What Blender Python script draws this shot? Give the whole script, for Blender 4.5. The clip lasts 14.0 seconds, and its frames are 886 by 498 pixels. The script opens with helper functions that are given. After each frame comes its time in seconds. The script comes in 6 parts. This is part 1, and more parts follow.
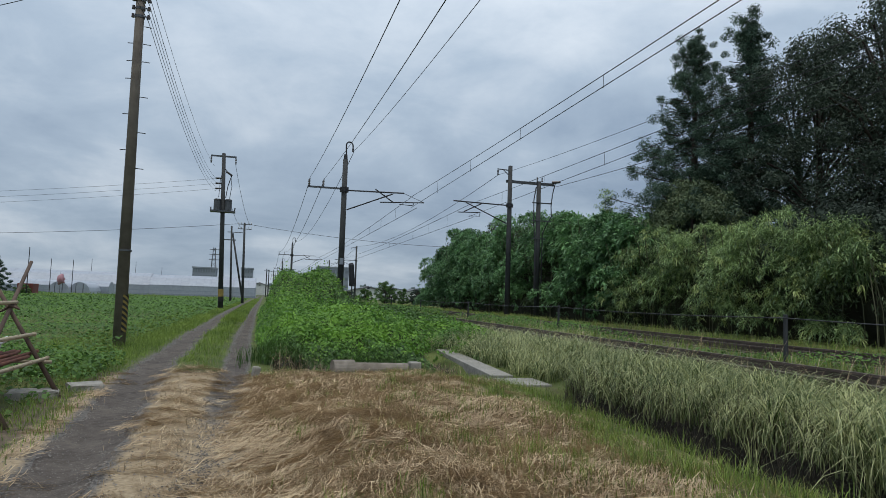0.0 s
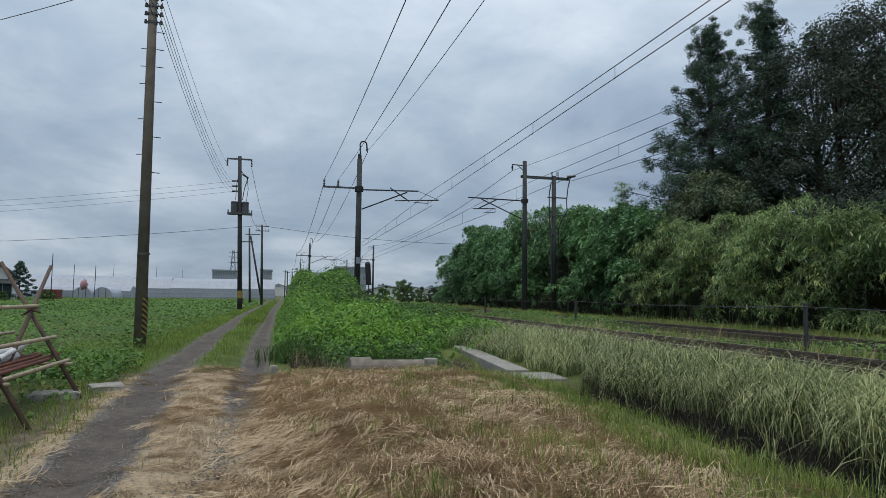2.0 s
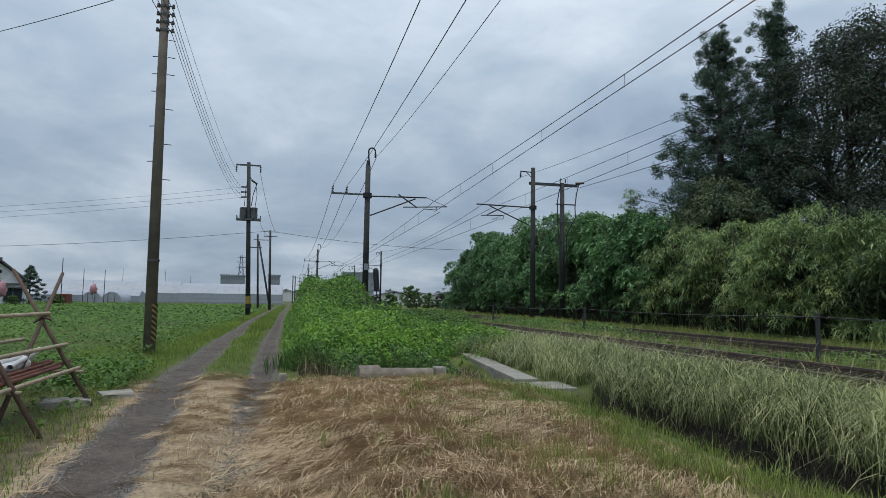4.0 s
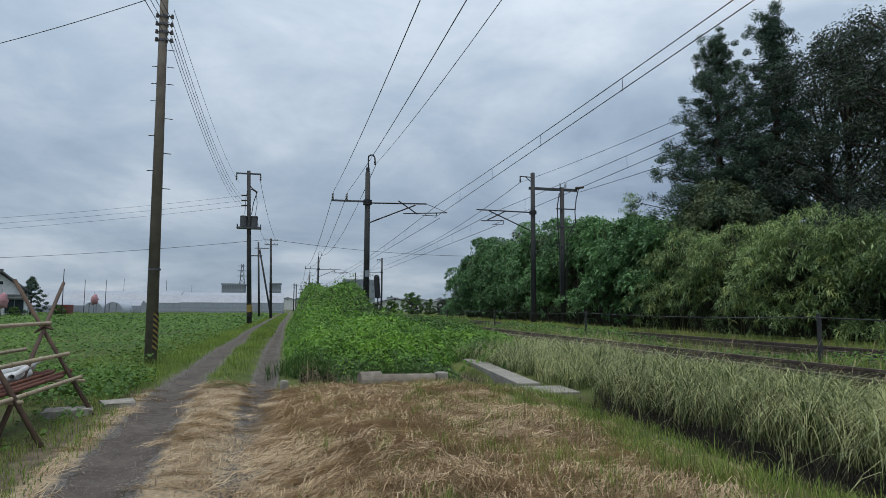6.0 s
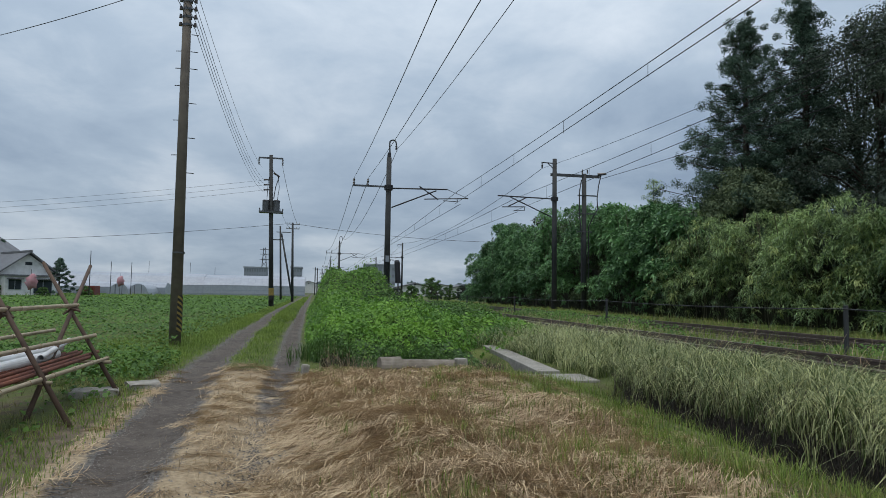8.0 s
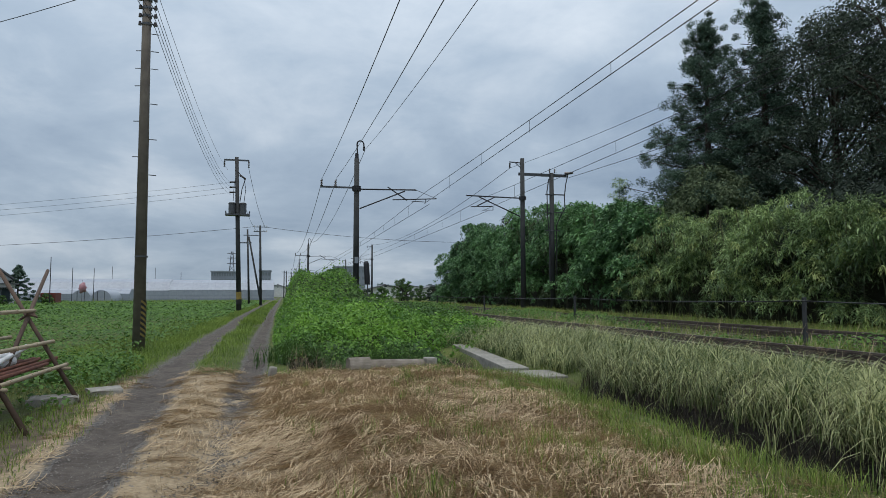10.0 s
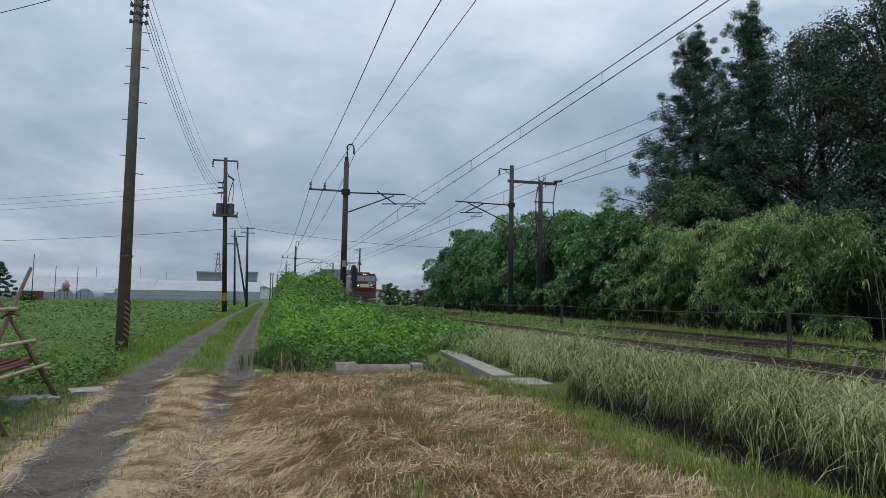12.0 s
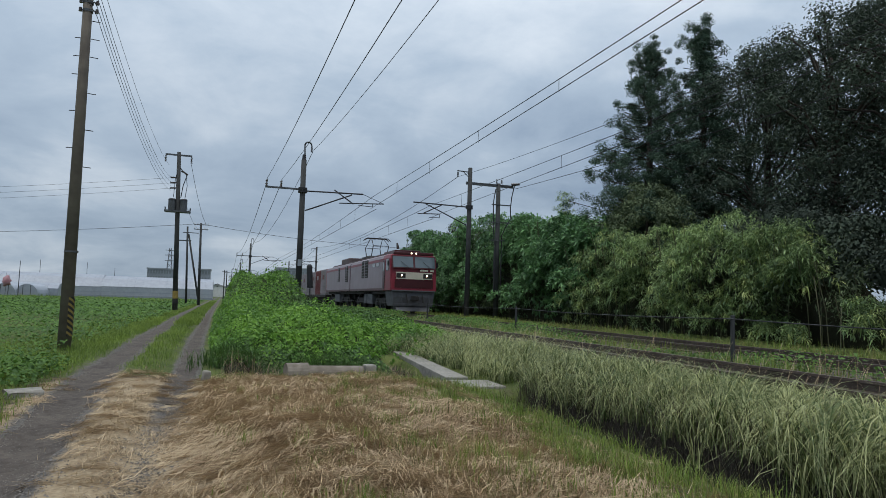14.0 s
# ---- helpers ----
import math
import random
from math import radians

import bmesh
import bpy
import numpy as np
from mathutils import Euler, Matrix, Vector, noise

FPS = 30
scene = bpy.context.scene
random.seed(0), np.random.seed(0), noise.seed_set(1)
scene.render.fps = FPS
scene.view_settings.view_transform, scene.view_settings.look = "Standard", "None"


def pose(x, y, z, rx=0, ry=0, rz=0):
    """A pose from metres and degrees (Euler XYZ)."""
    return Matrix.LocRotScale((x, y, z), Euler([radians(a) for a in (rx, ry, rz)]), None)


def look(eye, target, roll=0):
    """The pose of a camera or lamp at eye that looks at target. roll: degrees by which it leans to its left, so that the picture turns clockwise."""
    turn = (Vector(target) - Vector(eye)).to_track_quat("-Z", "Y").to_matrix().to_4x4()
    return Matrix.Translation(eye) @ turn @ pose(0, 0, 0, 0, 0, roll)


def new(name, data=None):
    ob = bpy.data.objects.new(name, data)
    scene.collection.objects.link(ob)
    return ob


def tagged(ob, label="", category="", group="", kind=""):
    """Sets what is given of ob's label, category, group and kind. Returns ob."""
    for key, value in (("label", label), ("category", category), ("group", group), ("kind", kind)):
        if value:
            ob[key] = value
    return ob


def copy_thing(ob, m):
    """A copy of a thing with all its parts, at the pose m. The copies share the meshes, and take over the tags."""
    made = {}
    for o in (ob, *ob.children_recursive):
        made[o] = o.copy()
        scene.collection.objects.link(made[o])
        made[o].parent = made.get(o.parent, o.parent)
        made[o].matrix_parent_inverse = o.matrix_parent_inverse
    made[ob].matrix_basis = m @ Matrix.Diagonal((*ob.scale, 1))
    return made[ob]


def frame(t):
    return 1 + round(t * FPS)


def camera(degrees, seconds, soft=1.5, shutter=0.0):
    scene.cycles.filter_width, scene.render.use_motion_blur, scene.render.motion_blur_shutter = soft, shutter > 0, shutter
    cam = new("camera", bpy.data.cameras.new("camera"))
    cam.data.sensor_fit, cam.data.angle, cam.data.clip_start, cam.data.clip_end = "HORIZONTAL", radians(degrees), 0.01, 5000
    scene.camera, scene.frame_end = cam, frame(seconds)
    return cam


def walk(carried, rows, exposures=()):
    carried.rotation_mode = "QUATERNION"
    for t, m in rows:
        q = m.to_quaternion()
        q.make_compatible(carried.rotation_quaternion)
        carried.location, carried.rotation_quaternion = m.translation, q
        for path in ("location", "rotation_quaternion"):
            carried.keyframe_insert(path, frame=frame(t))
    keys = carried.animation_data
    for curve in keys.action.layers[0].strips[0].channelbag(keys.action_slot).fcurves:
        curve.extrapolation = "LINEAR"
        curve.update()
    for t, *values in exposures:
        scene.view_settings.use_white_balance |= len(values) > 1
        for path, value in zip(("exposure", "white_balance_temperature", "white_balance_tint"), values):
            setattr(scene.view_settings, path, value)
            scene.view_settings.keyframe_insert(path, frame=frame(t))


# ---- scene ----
H = 1.3  # the camera's height over the farm track
cam = camera(68.63, 14.0, soft=0.8)
PATH = [  # seconds, tilt, lean, heading, and the sway of the arm that holds the camera
    (0, 94.34, -1.84, -15.27, -0.029, 0.002, 0.009), (0.5, 93.99, -1.89, -13.91, -0.005, -0.006, -0.01), (1, 94.16, -1.07, -13.16, -0.008, -0.007, 0.007), (1.5, 93.8, -2.09, -13.6, -0.017, 0.005, 0.001),
    (2, 94.11, -0.66, -13.67, 0.03, -0.015, -0.022), (2.5, 94.08, -0.68, -14.1, -0.015, 0.019, -0.004), (3, 94.31, -1.14, -13.8, 0.009, -0.003, 0), (3.2, 94.37, -0.67, -13.17, 0.001, 0.003, 0.015),
    (5.3, 95.15, -1.21, -12.95, 0.007, -0.003, 0.023), (5.5, 95.33, -0.03, -12.61, 0.01, -0.015, -0.002), (6, 95.16, -0.21, -12.91, 0.008, -0.009, 0.002), (6.5, 93.78, 0.01, -11.88, -0.029, 0.017, 0.018),
    (7, 94.21, 0.66, -11.34, 0.019, -0.003, -0.01), (7.5, 93.93, 1, -11.07, 0.007, 0.004, -0.018), (8, 93.85, -0.91, -11.16, 0.004, 0.001, 0.024), (8.2, 94.46, 0.87, -10.83, 0.006, 0.012, -0.022),
    (10.3, 93.93, 0.06, -13.9, 0.049, -0.001, -0.01), (10.5, 94.07, 0.26, -13.78, 0.025, 0.014, -0.01), (11, 94.29, -0.01, -14, 0.051, -0.009, -0.035), (11.5, 94.02, 0.21, -13.62, 0.016, 0.006, 0.014),
    (12, 94.42, -0.97, -14.88, 0.038, 0.017, -0), (12.5, 94.39, -0.67, -15.45, 0.049, 0.009, -0.002), (13, 94.31, -1.78, -16.74, 0.06, 0, 0.005), (13.5, 94.34, -1.56, -17.45, 0.093, -0.018, -0.004),
    (14, 94.55, -1.7, -18.64, 0.076, -0.016, 0.027)]
walk(cam, [(t, pose(sx, sy, H + sz, rx, ry, rz)) for t, rx, ry, rz, sx, sy, sz in PATH])

# ---- light: an overcast day ----
world = bpy.data.worlds.new("overcast")
scene.world = world
world.use_nodes = True
wn, wl = world.node_tree.nodes, world.node_tree.links
wn.clear()


def wnode(kind, **kw):
    n = wn.new(kind)
    for k, v in kw.items():
        n.inputs[k].default_value = v
    return n


sky = wn.new("ShaderNodeTexSky")
sky.sky_type, sky.sun_disc = "NISHITA", False
sky.sun_elevation, sky.sun_rotation = radians(76), radians(214)
coord = wn.new("ShaderNodeTexCoord")
sep = wn.new("ShaderNodeSeparateXYZ")
wl.new(coord.outputs["Generated"], sep.inputs[0])
flat = wn.new("ShaderNodeMath")
flat.operation = "MAXIMUM"
flat.inputs[1].default_value = 0.0
wl.new(sep.outputs["Z"], flat.inputs[0])
lift = wn.new("ShaderNodeMath")
lift.operation = "ADD"
lift.inputs[1].default_value = 0.26
wl.new(flat.outputs[0], lift.inputs[0])
plane = wn.new("ShaderNodeVectorMath")
plane.operation = "DIVIDE"
wl.new(coord.outputs["Generated"], plane.inputs[0])
spread = wn.new("ShaderNodeCombineXYZ")
wl.new(lift.outputs[0], spread.inputs[0])
wl.new(lift.outputs[0], spread.inputs[1])
spread.inputs[2].default_value = 1.0
wl.new(spread.outputs[0], plane.inputs[1])
big = wnode("ShaderNodeTexNoise", Scale=0.85, Detail=7.0, Roughness=0.52, Distortion=0.5)
fine = wnode("ShaderNodeTexNoise", Scale=2.6, Detail=6.0, Roughness=0.6, Distortion=0.3)
wl.new(plane.outputs[0], big.inputs["Vector"])
wl.new(plane.outputs[0], fine.inputs["Vector"])
blend = wn.new("ShaderNodeMix")
blend.data_type = "FLOAT"
blend.inputs[0].default_value = 0.3
wl.new(big.outputs["Fac"], blend.inputs[2])
wl.new(fine.outputs["Fac"], blend.inputs[3])
ramp = wn.new("ShaderNodeValToRGB")
ramp.color_ramp.elements[0].position, ramp.color_ramp.elements[0].color = 0.36, (0.285, 0.375, 0.50, 1)
ramp.color_ramp.elements[1].position, ramp.color_ramp.elements[1].color = 0.64, (0.67, 0.75, 0.84, 1)
mid = ramp.color_ramp.elements.new(0.5)
mid.color = (0.43, 0.53, 0.65, 1)
wl.new(blend.outputs[0], ramp.inputs[0])
clouds = wnode("ShaderNodeBackground", Strength=1.0)
wl.new(ramp.outputs[0], clouds.inputs[0])
dome = wn.new("ShaderNodeMapRange")  # an overcast sky is brighter overhead than at the horizon
dome.inputs[1].default_value, dome.inputs[2].default_value, dome.inputs[3].default_value, dome.inputs[4].default_value = 0.0, 0.5, 0.80, 1.22
wl.new(sep.outputs["Z"], dome.inputs[0])
wl.new(dome.outputs[0], clouds.inputs[1])
blue = wnode("ShaderNodeBackground", Strength=0.08)
wl.new(sky.outputs[0], blue.inputs[0])
wmix = wn.new("ShaderNodeMixShader")
wmix.inputs[0].default_value = 0.93
wl.new(blue.outputs[0], wmix.inputs[1])
wl.new(clouds.outputs[0], wmix.inputs[2])
wout = wn.new("ShaderNodeOutputWorld")
wl.new(wmix.outputs[0], wout.inputs[0])

sun = new("sun", bpy.data.lights.new("sun", "SUN"))
sun.data.energy, sun.data.angle, sun.data.color = 1.85, radians(40), (1.0, 0.965, 0.91)
sun.matrix_world = look((-6, -9, 45), (0, 0, 0))
scene.view_settings.exposure = 0.0


# ---- materials ----
def material(name, color, rough=0.7, metal=0.0, vary=None, scale=8.0, bump=0.0, bump_scale=40.0, island=0.0, trans=0.0, detail=5.0, spec=0.4, piece=0.0):
    """A surface with two scales of colour variation, optional relief, per-leaf variation and translucency."""
    m = bpy.data.materials.new(name)
    m.use_nodes = True
    nt = m.node_tree
    n, l = nt.nodes, nt.links
    bs = n["Principled BSDF"]
    out = n["Material Output"]
    bs.inputs["Roughness"].default_value, bs.inputs["Metallic"].default_value = rough, metal
    bs.inputs["Specular IOR Level"].default_value = spec
    co = n.new("ShaderNodeTexCoord")
    vary = vary or tuple(c * 0.6 for c in color)
    a = n.new("ShaderNodeTexNoise")
    a.inputs["Scale"].default_value, a.inputs["Detail"].default_value = scale, detail
    b = n.new("ShaderNodeTexNoise")
    b.inputs["Scale"].default_value, b.inputs["Detail"].default_value = scale * 0.13, 3.0
    l.new(co.outputs["Object"], a.inputs["Vector"])
    l.new(co.outputs["Object"], b.inputs["Vector"])
    add = n.new("ShaderNodeMath")
    add.operation = "ADD"
    l.new(a.outputs["Fac"], add.inputs[0])
    l.new(b.outputs["Fac"], add.inputs[1])
    last = add.outputs[0]
    if island or piece:
        if island:
            src = n.new("ShaderNodeNewGeometry").outputs["Random Per Island"]
        else:
            src = n.new("ShaderNodeObjectInfo").outputs["Random"]
        mul = n.new("ShaderNodeMath")
        mul.operation = "MULTIPLY_ADD"
        mul.inputs[1].default_value = island or piece
        l.new(src, mul.inputs[0])
        sh = n.new("ShaderNodeMath")
        sh.operation = "SUBTRACT"
        sh.inputs[1].default_value = 0.5 * (island or piece)
        l.new(last, sh.inputs[0])
        l.new(sh.outputs[0], mul.inputs[2])
        last = mul.outputs[0]
    mr = n.new("ShaderNodeMapRange")
    mr.inputs[1].default_value, mr.inputs[2].default_value = 0.7, 1.3
    l.new(last, mr.inputs[0])
    mx = n.new("ShaderNodeMix")
    mx.data_type = "RGBA"
    l.new(mr.outputs[0], mx.inputs[0])
    mx.inputs[6].default_value, mx.inputs[7].default_value = (*vary, 1), (*color, 1)
    l.new(mx.outputs[2], bs.inputs["Base Color"])
    if bump:
        c = n.new("ShaderNodeTexNoise")
        c.inputs["Scale"].default_value, c.inputs["Detail"].default_value = bump_scale, 6.0
        l.new(co.outputs["Object"], c.inputs["Vector"])
        bp = n.new("ShaderNodeBump")
        bp.inputs["Strength"].default_value, bp.inputs["Distance"].default_value = bump, 0.02
        l.new(c.outputs["Fac"], bp.inputs["Height"])
        l.new(bp.outputs[0], bs.inputs["Normal"])
    if trans:
        tr = n.new("ShaderNodeBsdfTranslucent")
        l.new(mx.outputs[2], tr.inputs[0])
        ms = n.new("ShaderNodeMixShader")
        ms.inputs[0].default_value = trans
        l.new(bs.outputs[0], ms.inputs[1])
        l.new(tr.outputs[0], ms.inputs[2])
        l.new(ms.outputs[0], out.inputs[0])
    return m


def glowing(name, color, strength):
    m = bpy.data.materials.new(name)
    m.use_nodes = True
    bs = m.node_tree.nodes["Principled BSDF"]
    bs.inputs["Emission Color"].default_value, bs.inputs["Emission Strength"].default_value = (*color, 1), strength
    return m


CONCRETE = material("weathered_concrete", (0.35, 0.33, 0.29), 0.9, vary=(0.20, 0.19, 0.165), scale=14, bump=0.35, bump_scale=60)
POLE = material("pole_concrete", (0.21, 0.178, 0.148), 0.9, vary=(0.12, 0.10, 0.085), scale=5, bump=0.2, bump_scale=50)
# base colour lowered to give the dark look of poles against bright sky
RAILPOLE = material("backlit_pole_concrete", (0.056, 0.059, 0.060), 0.9, vary=(0.03, 0.031, 0.032), scale=4, bump=0.2)
STEEL = material("galvanised_steel", (0.13, 0.135, 0.145), 0.55, 0.6, scale=14)
DARKSTEEL = material("dark_steel", (0.045, 0.045, 0.05), 0.6, 0.4, scale=14)
WIRE = material("wire", (0.055, 0.055, 0.06), 0.6, 0.3, scale=3)
CERAMIC = material("insulator_ceramic", (0.62, 0.62, 0.60), 0.25, scale=20)
DARKCERAMIC = material("brown_insulator", (0.06, 0.045, 0.04), 0.3, scale=20)
YELLOW = material("guard_yellow", (0.34, 0.24, 0.06), 0.7, scale=20, bump=0.1)
BLACK = material("guard_black", (0.02, 0.02, 0.02), 0.6, scale=20)
RAILTOP = material("rail_steel", (0.12, 0.095, 0.08), 0.5, 0.3, vary=(0.06, 0.042, 0.034), scale=10, bump=0.15)
SLEEPER = material("sleeper_wood", (0.13, 0.105, 0.085), 0.9, scale=10, bump=0.4, piece=0.4)
BALLAST = material("ballast_stone", (0.20, 0.17, 0.145), 0.95, vary=(0.08, 0.065, 0.055), scale=6, island=0.7, bump=0.3)
TIMBER = material("old_pole_timber", (0.13, 0.085, 0.06), 0.85, vary=(0.06, 0.04, 0.03), scale=7, bump=0.3)
BAMBOO = material("dry_bamboo", (0.40, 0.33, 0.22), 0.6, vary=(0.24, 0.19, 0.13), scale=9, bump=0.15)
PVC = material("white_pvc", (0.74, 0.75, 0.76), 0.45, vary=(0.50, 0.50, 0.48), scale=5)
RUST = material("rusty_pipe", (0.24, 0.085, 0.045), 0.85, vary=(0.11, 0.04, 0.028), scale=14, bump=0.2, piece=0.3)
LEAF_KUDZU = material("vine_leaves", (0.225, 0.42, 0.055), 0.6, vary=(0.07, 0.17, 0.034), scale=3.0, island=0.34, trans=0.3)
LEAF_DARKVINE = material("dark_weed_and_shaded_leaves", (0.115, 0.22, 0.05), 0.6, vary=(0.05, 0.105, 0.028), scale=1.4, island=0.6, trans=0.25)
LEAF_WEED = material("feathery_weeds", (0.125, 0.20, 0.06), 0.7, vary=(0.055, 0.095, 0.032), scale=1.4, island=0.6, trans=0.25)
LEAF_FIELD = material("crop_leaves", (0.125, 0.24, 0.04), 0.65, vary=(0.052, 0.115, 0.025), scale=0.9, island=0.6, trans=0.25)
GRASS = material("fresh_grass", (0.25, 0.345, 0.06), 0.65, vary=(0.105, 0.17, 0.032), scale=1.6, island=0.6, trans=0.3)
DULLGRASS = material("dull_grass", (0.30, 0.285, 0.095), 0.7, vary=(0.085, 0.105, 0.035), scale=1.2, island=0.8, trans=0.2)
REED = material("reed_blades", (0.50, 0.52, 0.25), 0.45, vary=(0.075, 0.115, 0.03), scale=1.5, island=1.0, trans=0.3)
STRAW = material("mown_straw", (0.62, 0.49, 0.315), 0.75, vary=(0.31, 0.215, 0.125), scale=1.6, island=0.9, trans=0.15)
DRYSTEM = material("dry_stems", (0.44, 0.34, 0.215), 0.8, vary=(0.25, 0.185, 0.115), scale=3, island=0.7)
LEAF_BAMBOO = material("bamboo_leaves", (0.37, 0.50, 0.20), 0.45, vary=(0.10, 0.165, 0.07), scale=1.3, island=0.7, trans=0.3)
LEAF_PALE = material("pale_bamboo_leaves", (0.48, 0.55, 0.22), 0.5, vary=(0.25, 0.32, 0.10), scale=0.8, island=0.6, trans=0.3)
LEAF_TREE = material("broadleaf_leaves", (0.20, 0.38, 0.15), 0.45, vary=(0.06, 0.135, 0.06), scale=1.1, island=0.6, trans=0.3)
LEAF_SHRUB = material("olive_vine_leaves", (0.18, 0.235, 0.12), 0.8, vary=(0.065, 0.095, 0.05), scale=1.2, island=0.5, trans=0.2)
LEAF_CEDAR = material("cedar_needles", (0.10, 0.165, 0.115), 0.85, vary=(0.042, 0.075, 0.052), scale=0.5, island=0.35, trans=0.15)
LEAF_OAK = material("dark_evergreen_leaves", (0.08, 0.112, 0.075), 0.9, vary=(0.036, 0.05, 0.040), scale=0.5, island=0.3, trans=0.1)
BARK = material("bark", (0.075, 0.06, 0.048), 0.95, vary=(0.03, 0.025, 0.02), scale=6, bump=0.5, bump_scale=20)
CULM = material("bamboo_culm", (0.12, 0.115, 0.065), 0.6, vary=(0.075, 0.08, 0.04), scale=3, island=0.5)
GRAVEL = material("farm_track_gravel", (0.135, 0.112, 0.092), 0.97, vary=(0.055, 0.045, 0.038), scale=11, bump=1.0, bump_scale=60, detail=9)
STONE = material("gravel_stones", (0.20, 0.18, 0.16), 0.9, vary=(0.07, 0.062, 0.056), scale=8, island=0.8)
PLASTIC_FILM = material("greenhouse_film", (0.37, 0.40, 0.45), 0.45, vary=(0.29, 0.315, 0.36), scale=1.6)
WALLWHITE = material("house_plaster", (0.80, 0.80, 0.79), 0.8, vary=(0.54, 0.54, 0.52), scale=2)
ROOFTILE = material("roof_tiles", (0.16, 0.165, 0.175), 0.6, vary=(0.10, 0.10, 0.11), scale=4, bump=0.3)
GLASS = material("window_glass", (0.045, 0.055, 0.065), 0.08, spec=0.8, scale=2)
# far greys with distance haze mixed into the colour: paler and bluer
FARGREY = material("hazy_blue_grey", (0.30, 0.33, 0.37), 0.9, vary=(0.23, 0.25, 0.285), scale=0.3)
FARGLASS = material("hazy_window_glass", (0.20, 0.225, 0.255), 0.4, vary=(0.16, 0.18, 0.205), scale=0.5)
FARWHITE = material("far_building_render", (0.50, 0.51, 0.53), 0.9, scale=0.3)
REDPLASTIC = material("red_sheet", (0.46, 0.17, 0.20), 0.85, vary=(0.42, 0.28, 0.30), scale=3)
REDMETAL = material("red_steel", (0.20, 0.045, 0.035), 0.7, vary=(0.12, 0.035, 0.03), scale=3, bump=0.1)


# ---- mesh helpers ----
def finish(name, bm, mat, parent=None, label="", smooth=False):
    me = bpy.data.meshes.new(name)
    bm.to_mesh(me)
    bm.free()
    for mm in mat if isinstance(mat, (list, tuple)) else [mat]:
        me.materials.append(mm)
    if smooth:
        me.polygons.foreach_set("use_smooth", [True] * len(me.polygons))
    ob = new(name, me)
    if parent is not None:
        ob.parent = parent
    if label:
        ob["label"] = label
    return ob


def part(name, bm, mat, parent, label="", smooth=False):
    return finish(name, bm, mat, parent, label, smooth)


def thing(name, label, category, at=(0, 0, 0), rz=0.0, group="", kind=""):
    ob = new(name)
    ob.matrix_basis = pose(*at, 0, 0, rz)
    return tagged(ob, label, category, group, kind)


def box(bm, x0, x1, y0, y1, z0, z1, bevel=0.0, mat=0):
    r = bmesh.ops.create_cube(bm, size=1.0, matrix=Matrix.Translation(((x0 + x1) / 2, (y0 + y1) / 2, (z0 + z1) / 2)) @ Matrix.Diagonal((x1 - x0, y1 - y0, z1 - z0, 1)))
    faces = {f for v in r["verts"] for f in v.link_faces}
    for f in faces:
        f.material_index = mat
    if bevel:
        edges = {e for v in r["verts"] for e in v.link_edges}
        bmesh.ops.bevel(bm, geom=list(edges), offset=bevel, segments=2, affect="EDGES", profile=0.6)
    return bm


def rod(bm, p, q, r0, r1=None, seg=10, mat=0, caps=True):
    p, q = Vector(p), Vector(q)
    d = q - p
    m = Matrix.Translation((p + q) / 2) @ d.to_track_quat("Z", "Y").to_matrix().to_4x4()
    r = bmesh.ops.create_cone(bm, cap_ends=caps, segments=seg, radius1=r0, radius2=r0 if r1 is None else r1, depth=d.length, matrix=m)
    for v in r["verts"]:
        for f in v.link_faces:
            f.material_index = mat
    return bm


def chain(bm, pts, r, seg=5):
    for a, b in zip(pts, pts[1:]):
        rod(bm, a, b, r, r, seg, caps=False)
    return bm


def bbm(*args, **kw):
    return box(bmesh.new(), *args, **kw)


def rbm(*args, **kw):
    return rod(bmesh.new(), *args, **kw)


def tube_mesh(pts, r, seg=5):
    """A thin tube along a polyline."""
    P = np.array(pts, float)
    T = np.gradient(P, axis=0)
    T /= np.linalg.norm(T, axis=1)[:, None]
    up = np.tile([0, 0, 1.0], (len(P), 1))
    up[np.abs(T[:, 2]) > 0.9] = [1, 0, 0]
    S = np.cross(T, up)
    S /= np.linalg.norm(S, axis=1)[:, None]
    U = np.cross(S, T)
    V = []
    for k in range(seg):
        a = 2 * np.pi * k / seg
        V.append(P + r * (np.cos(a) * S + np.sin(a) * U))
    V = np.stack(V, 1).reshape(-1, 3)
    F = [(i * seg + k, i * seg + (k + 1) % seg, (i + 1) * seg + (k + 1) % seg, (i + 1) * seg + k) for i in range(len(P) - 1) for k in range(seg)]
    return V, np.array(F)


def quads(name, V, F, mat, parent=None, smooth=False):
    """A mesh object from arrays of corners and four-sided faces."""
    V, F = np.asarray(V, np.float32), np.asarray(F, np.int32)
    me = bpy.data.meshes.new(name)
    me.vertices.add(len(V))
    me.vertices.foreach_set("co", V.ravel())
    me.loops.add(F.size)
    me.loops.foreach_set("vertex_index", F.ravel())
    me.polygons.add(len(F))
    me.polygons.foreach_set("loop_start", np.arange(0, F.size, 4, dtype=np.int32))
    me.update(calc_edges=True)
    me.validate()
    for mm in mat if isinstance(mat, (list, tuple)) else [mat]:
        me.materials.append(mm)
    if smooth:
        me.polygons.foreach_set("use_smooth", [True] * len(me.polygons))
    ob = new(name, me)
    if parent is not None:
        ob.parent = parent
    return ob


rng = np.random.default_rng(7)


def smooth(x, a, b):
    t = np.clip((np.asarray(x, float) - a) / (b - a), 0, 1)
    return t * t * (3 - 2 * t)


WAVES = [(rng.uniform(0, 6.28), rng.uniform(0.6, 1.4), rng.uniform(0, 6.28)) for _ in range(9)]


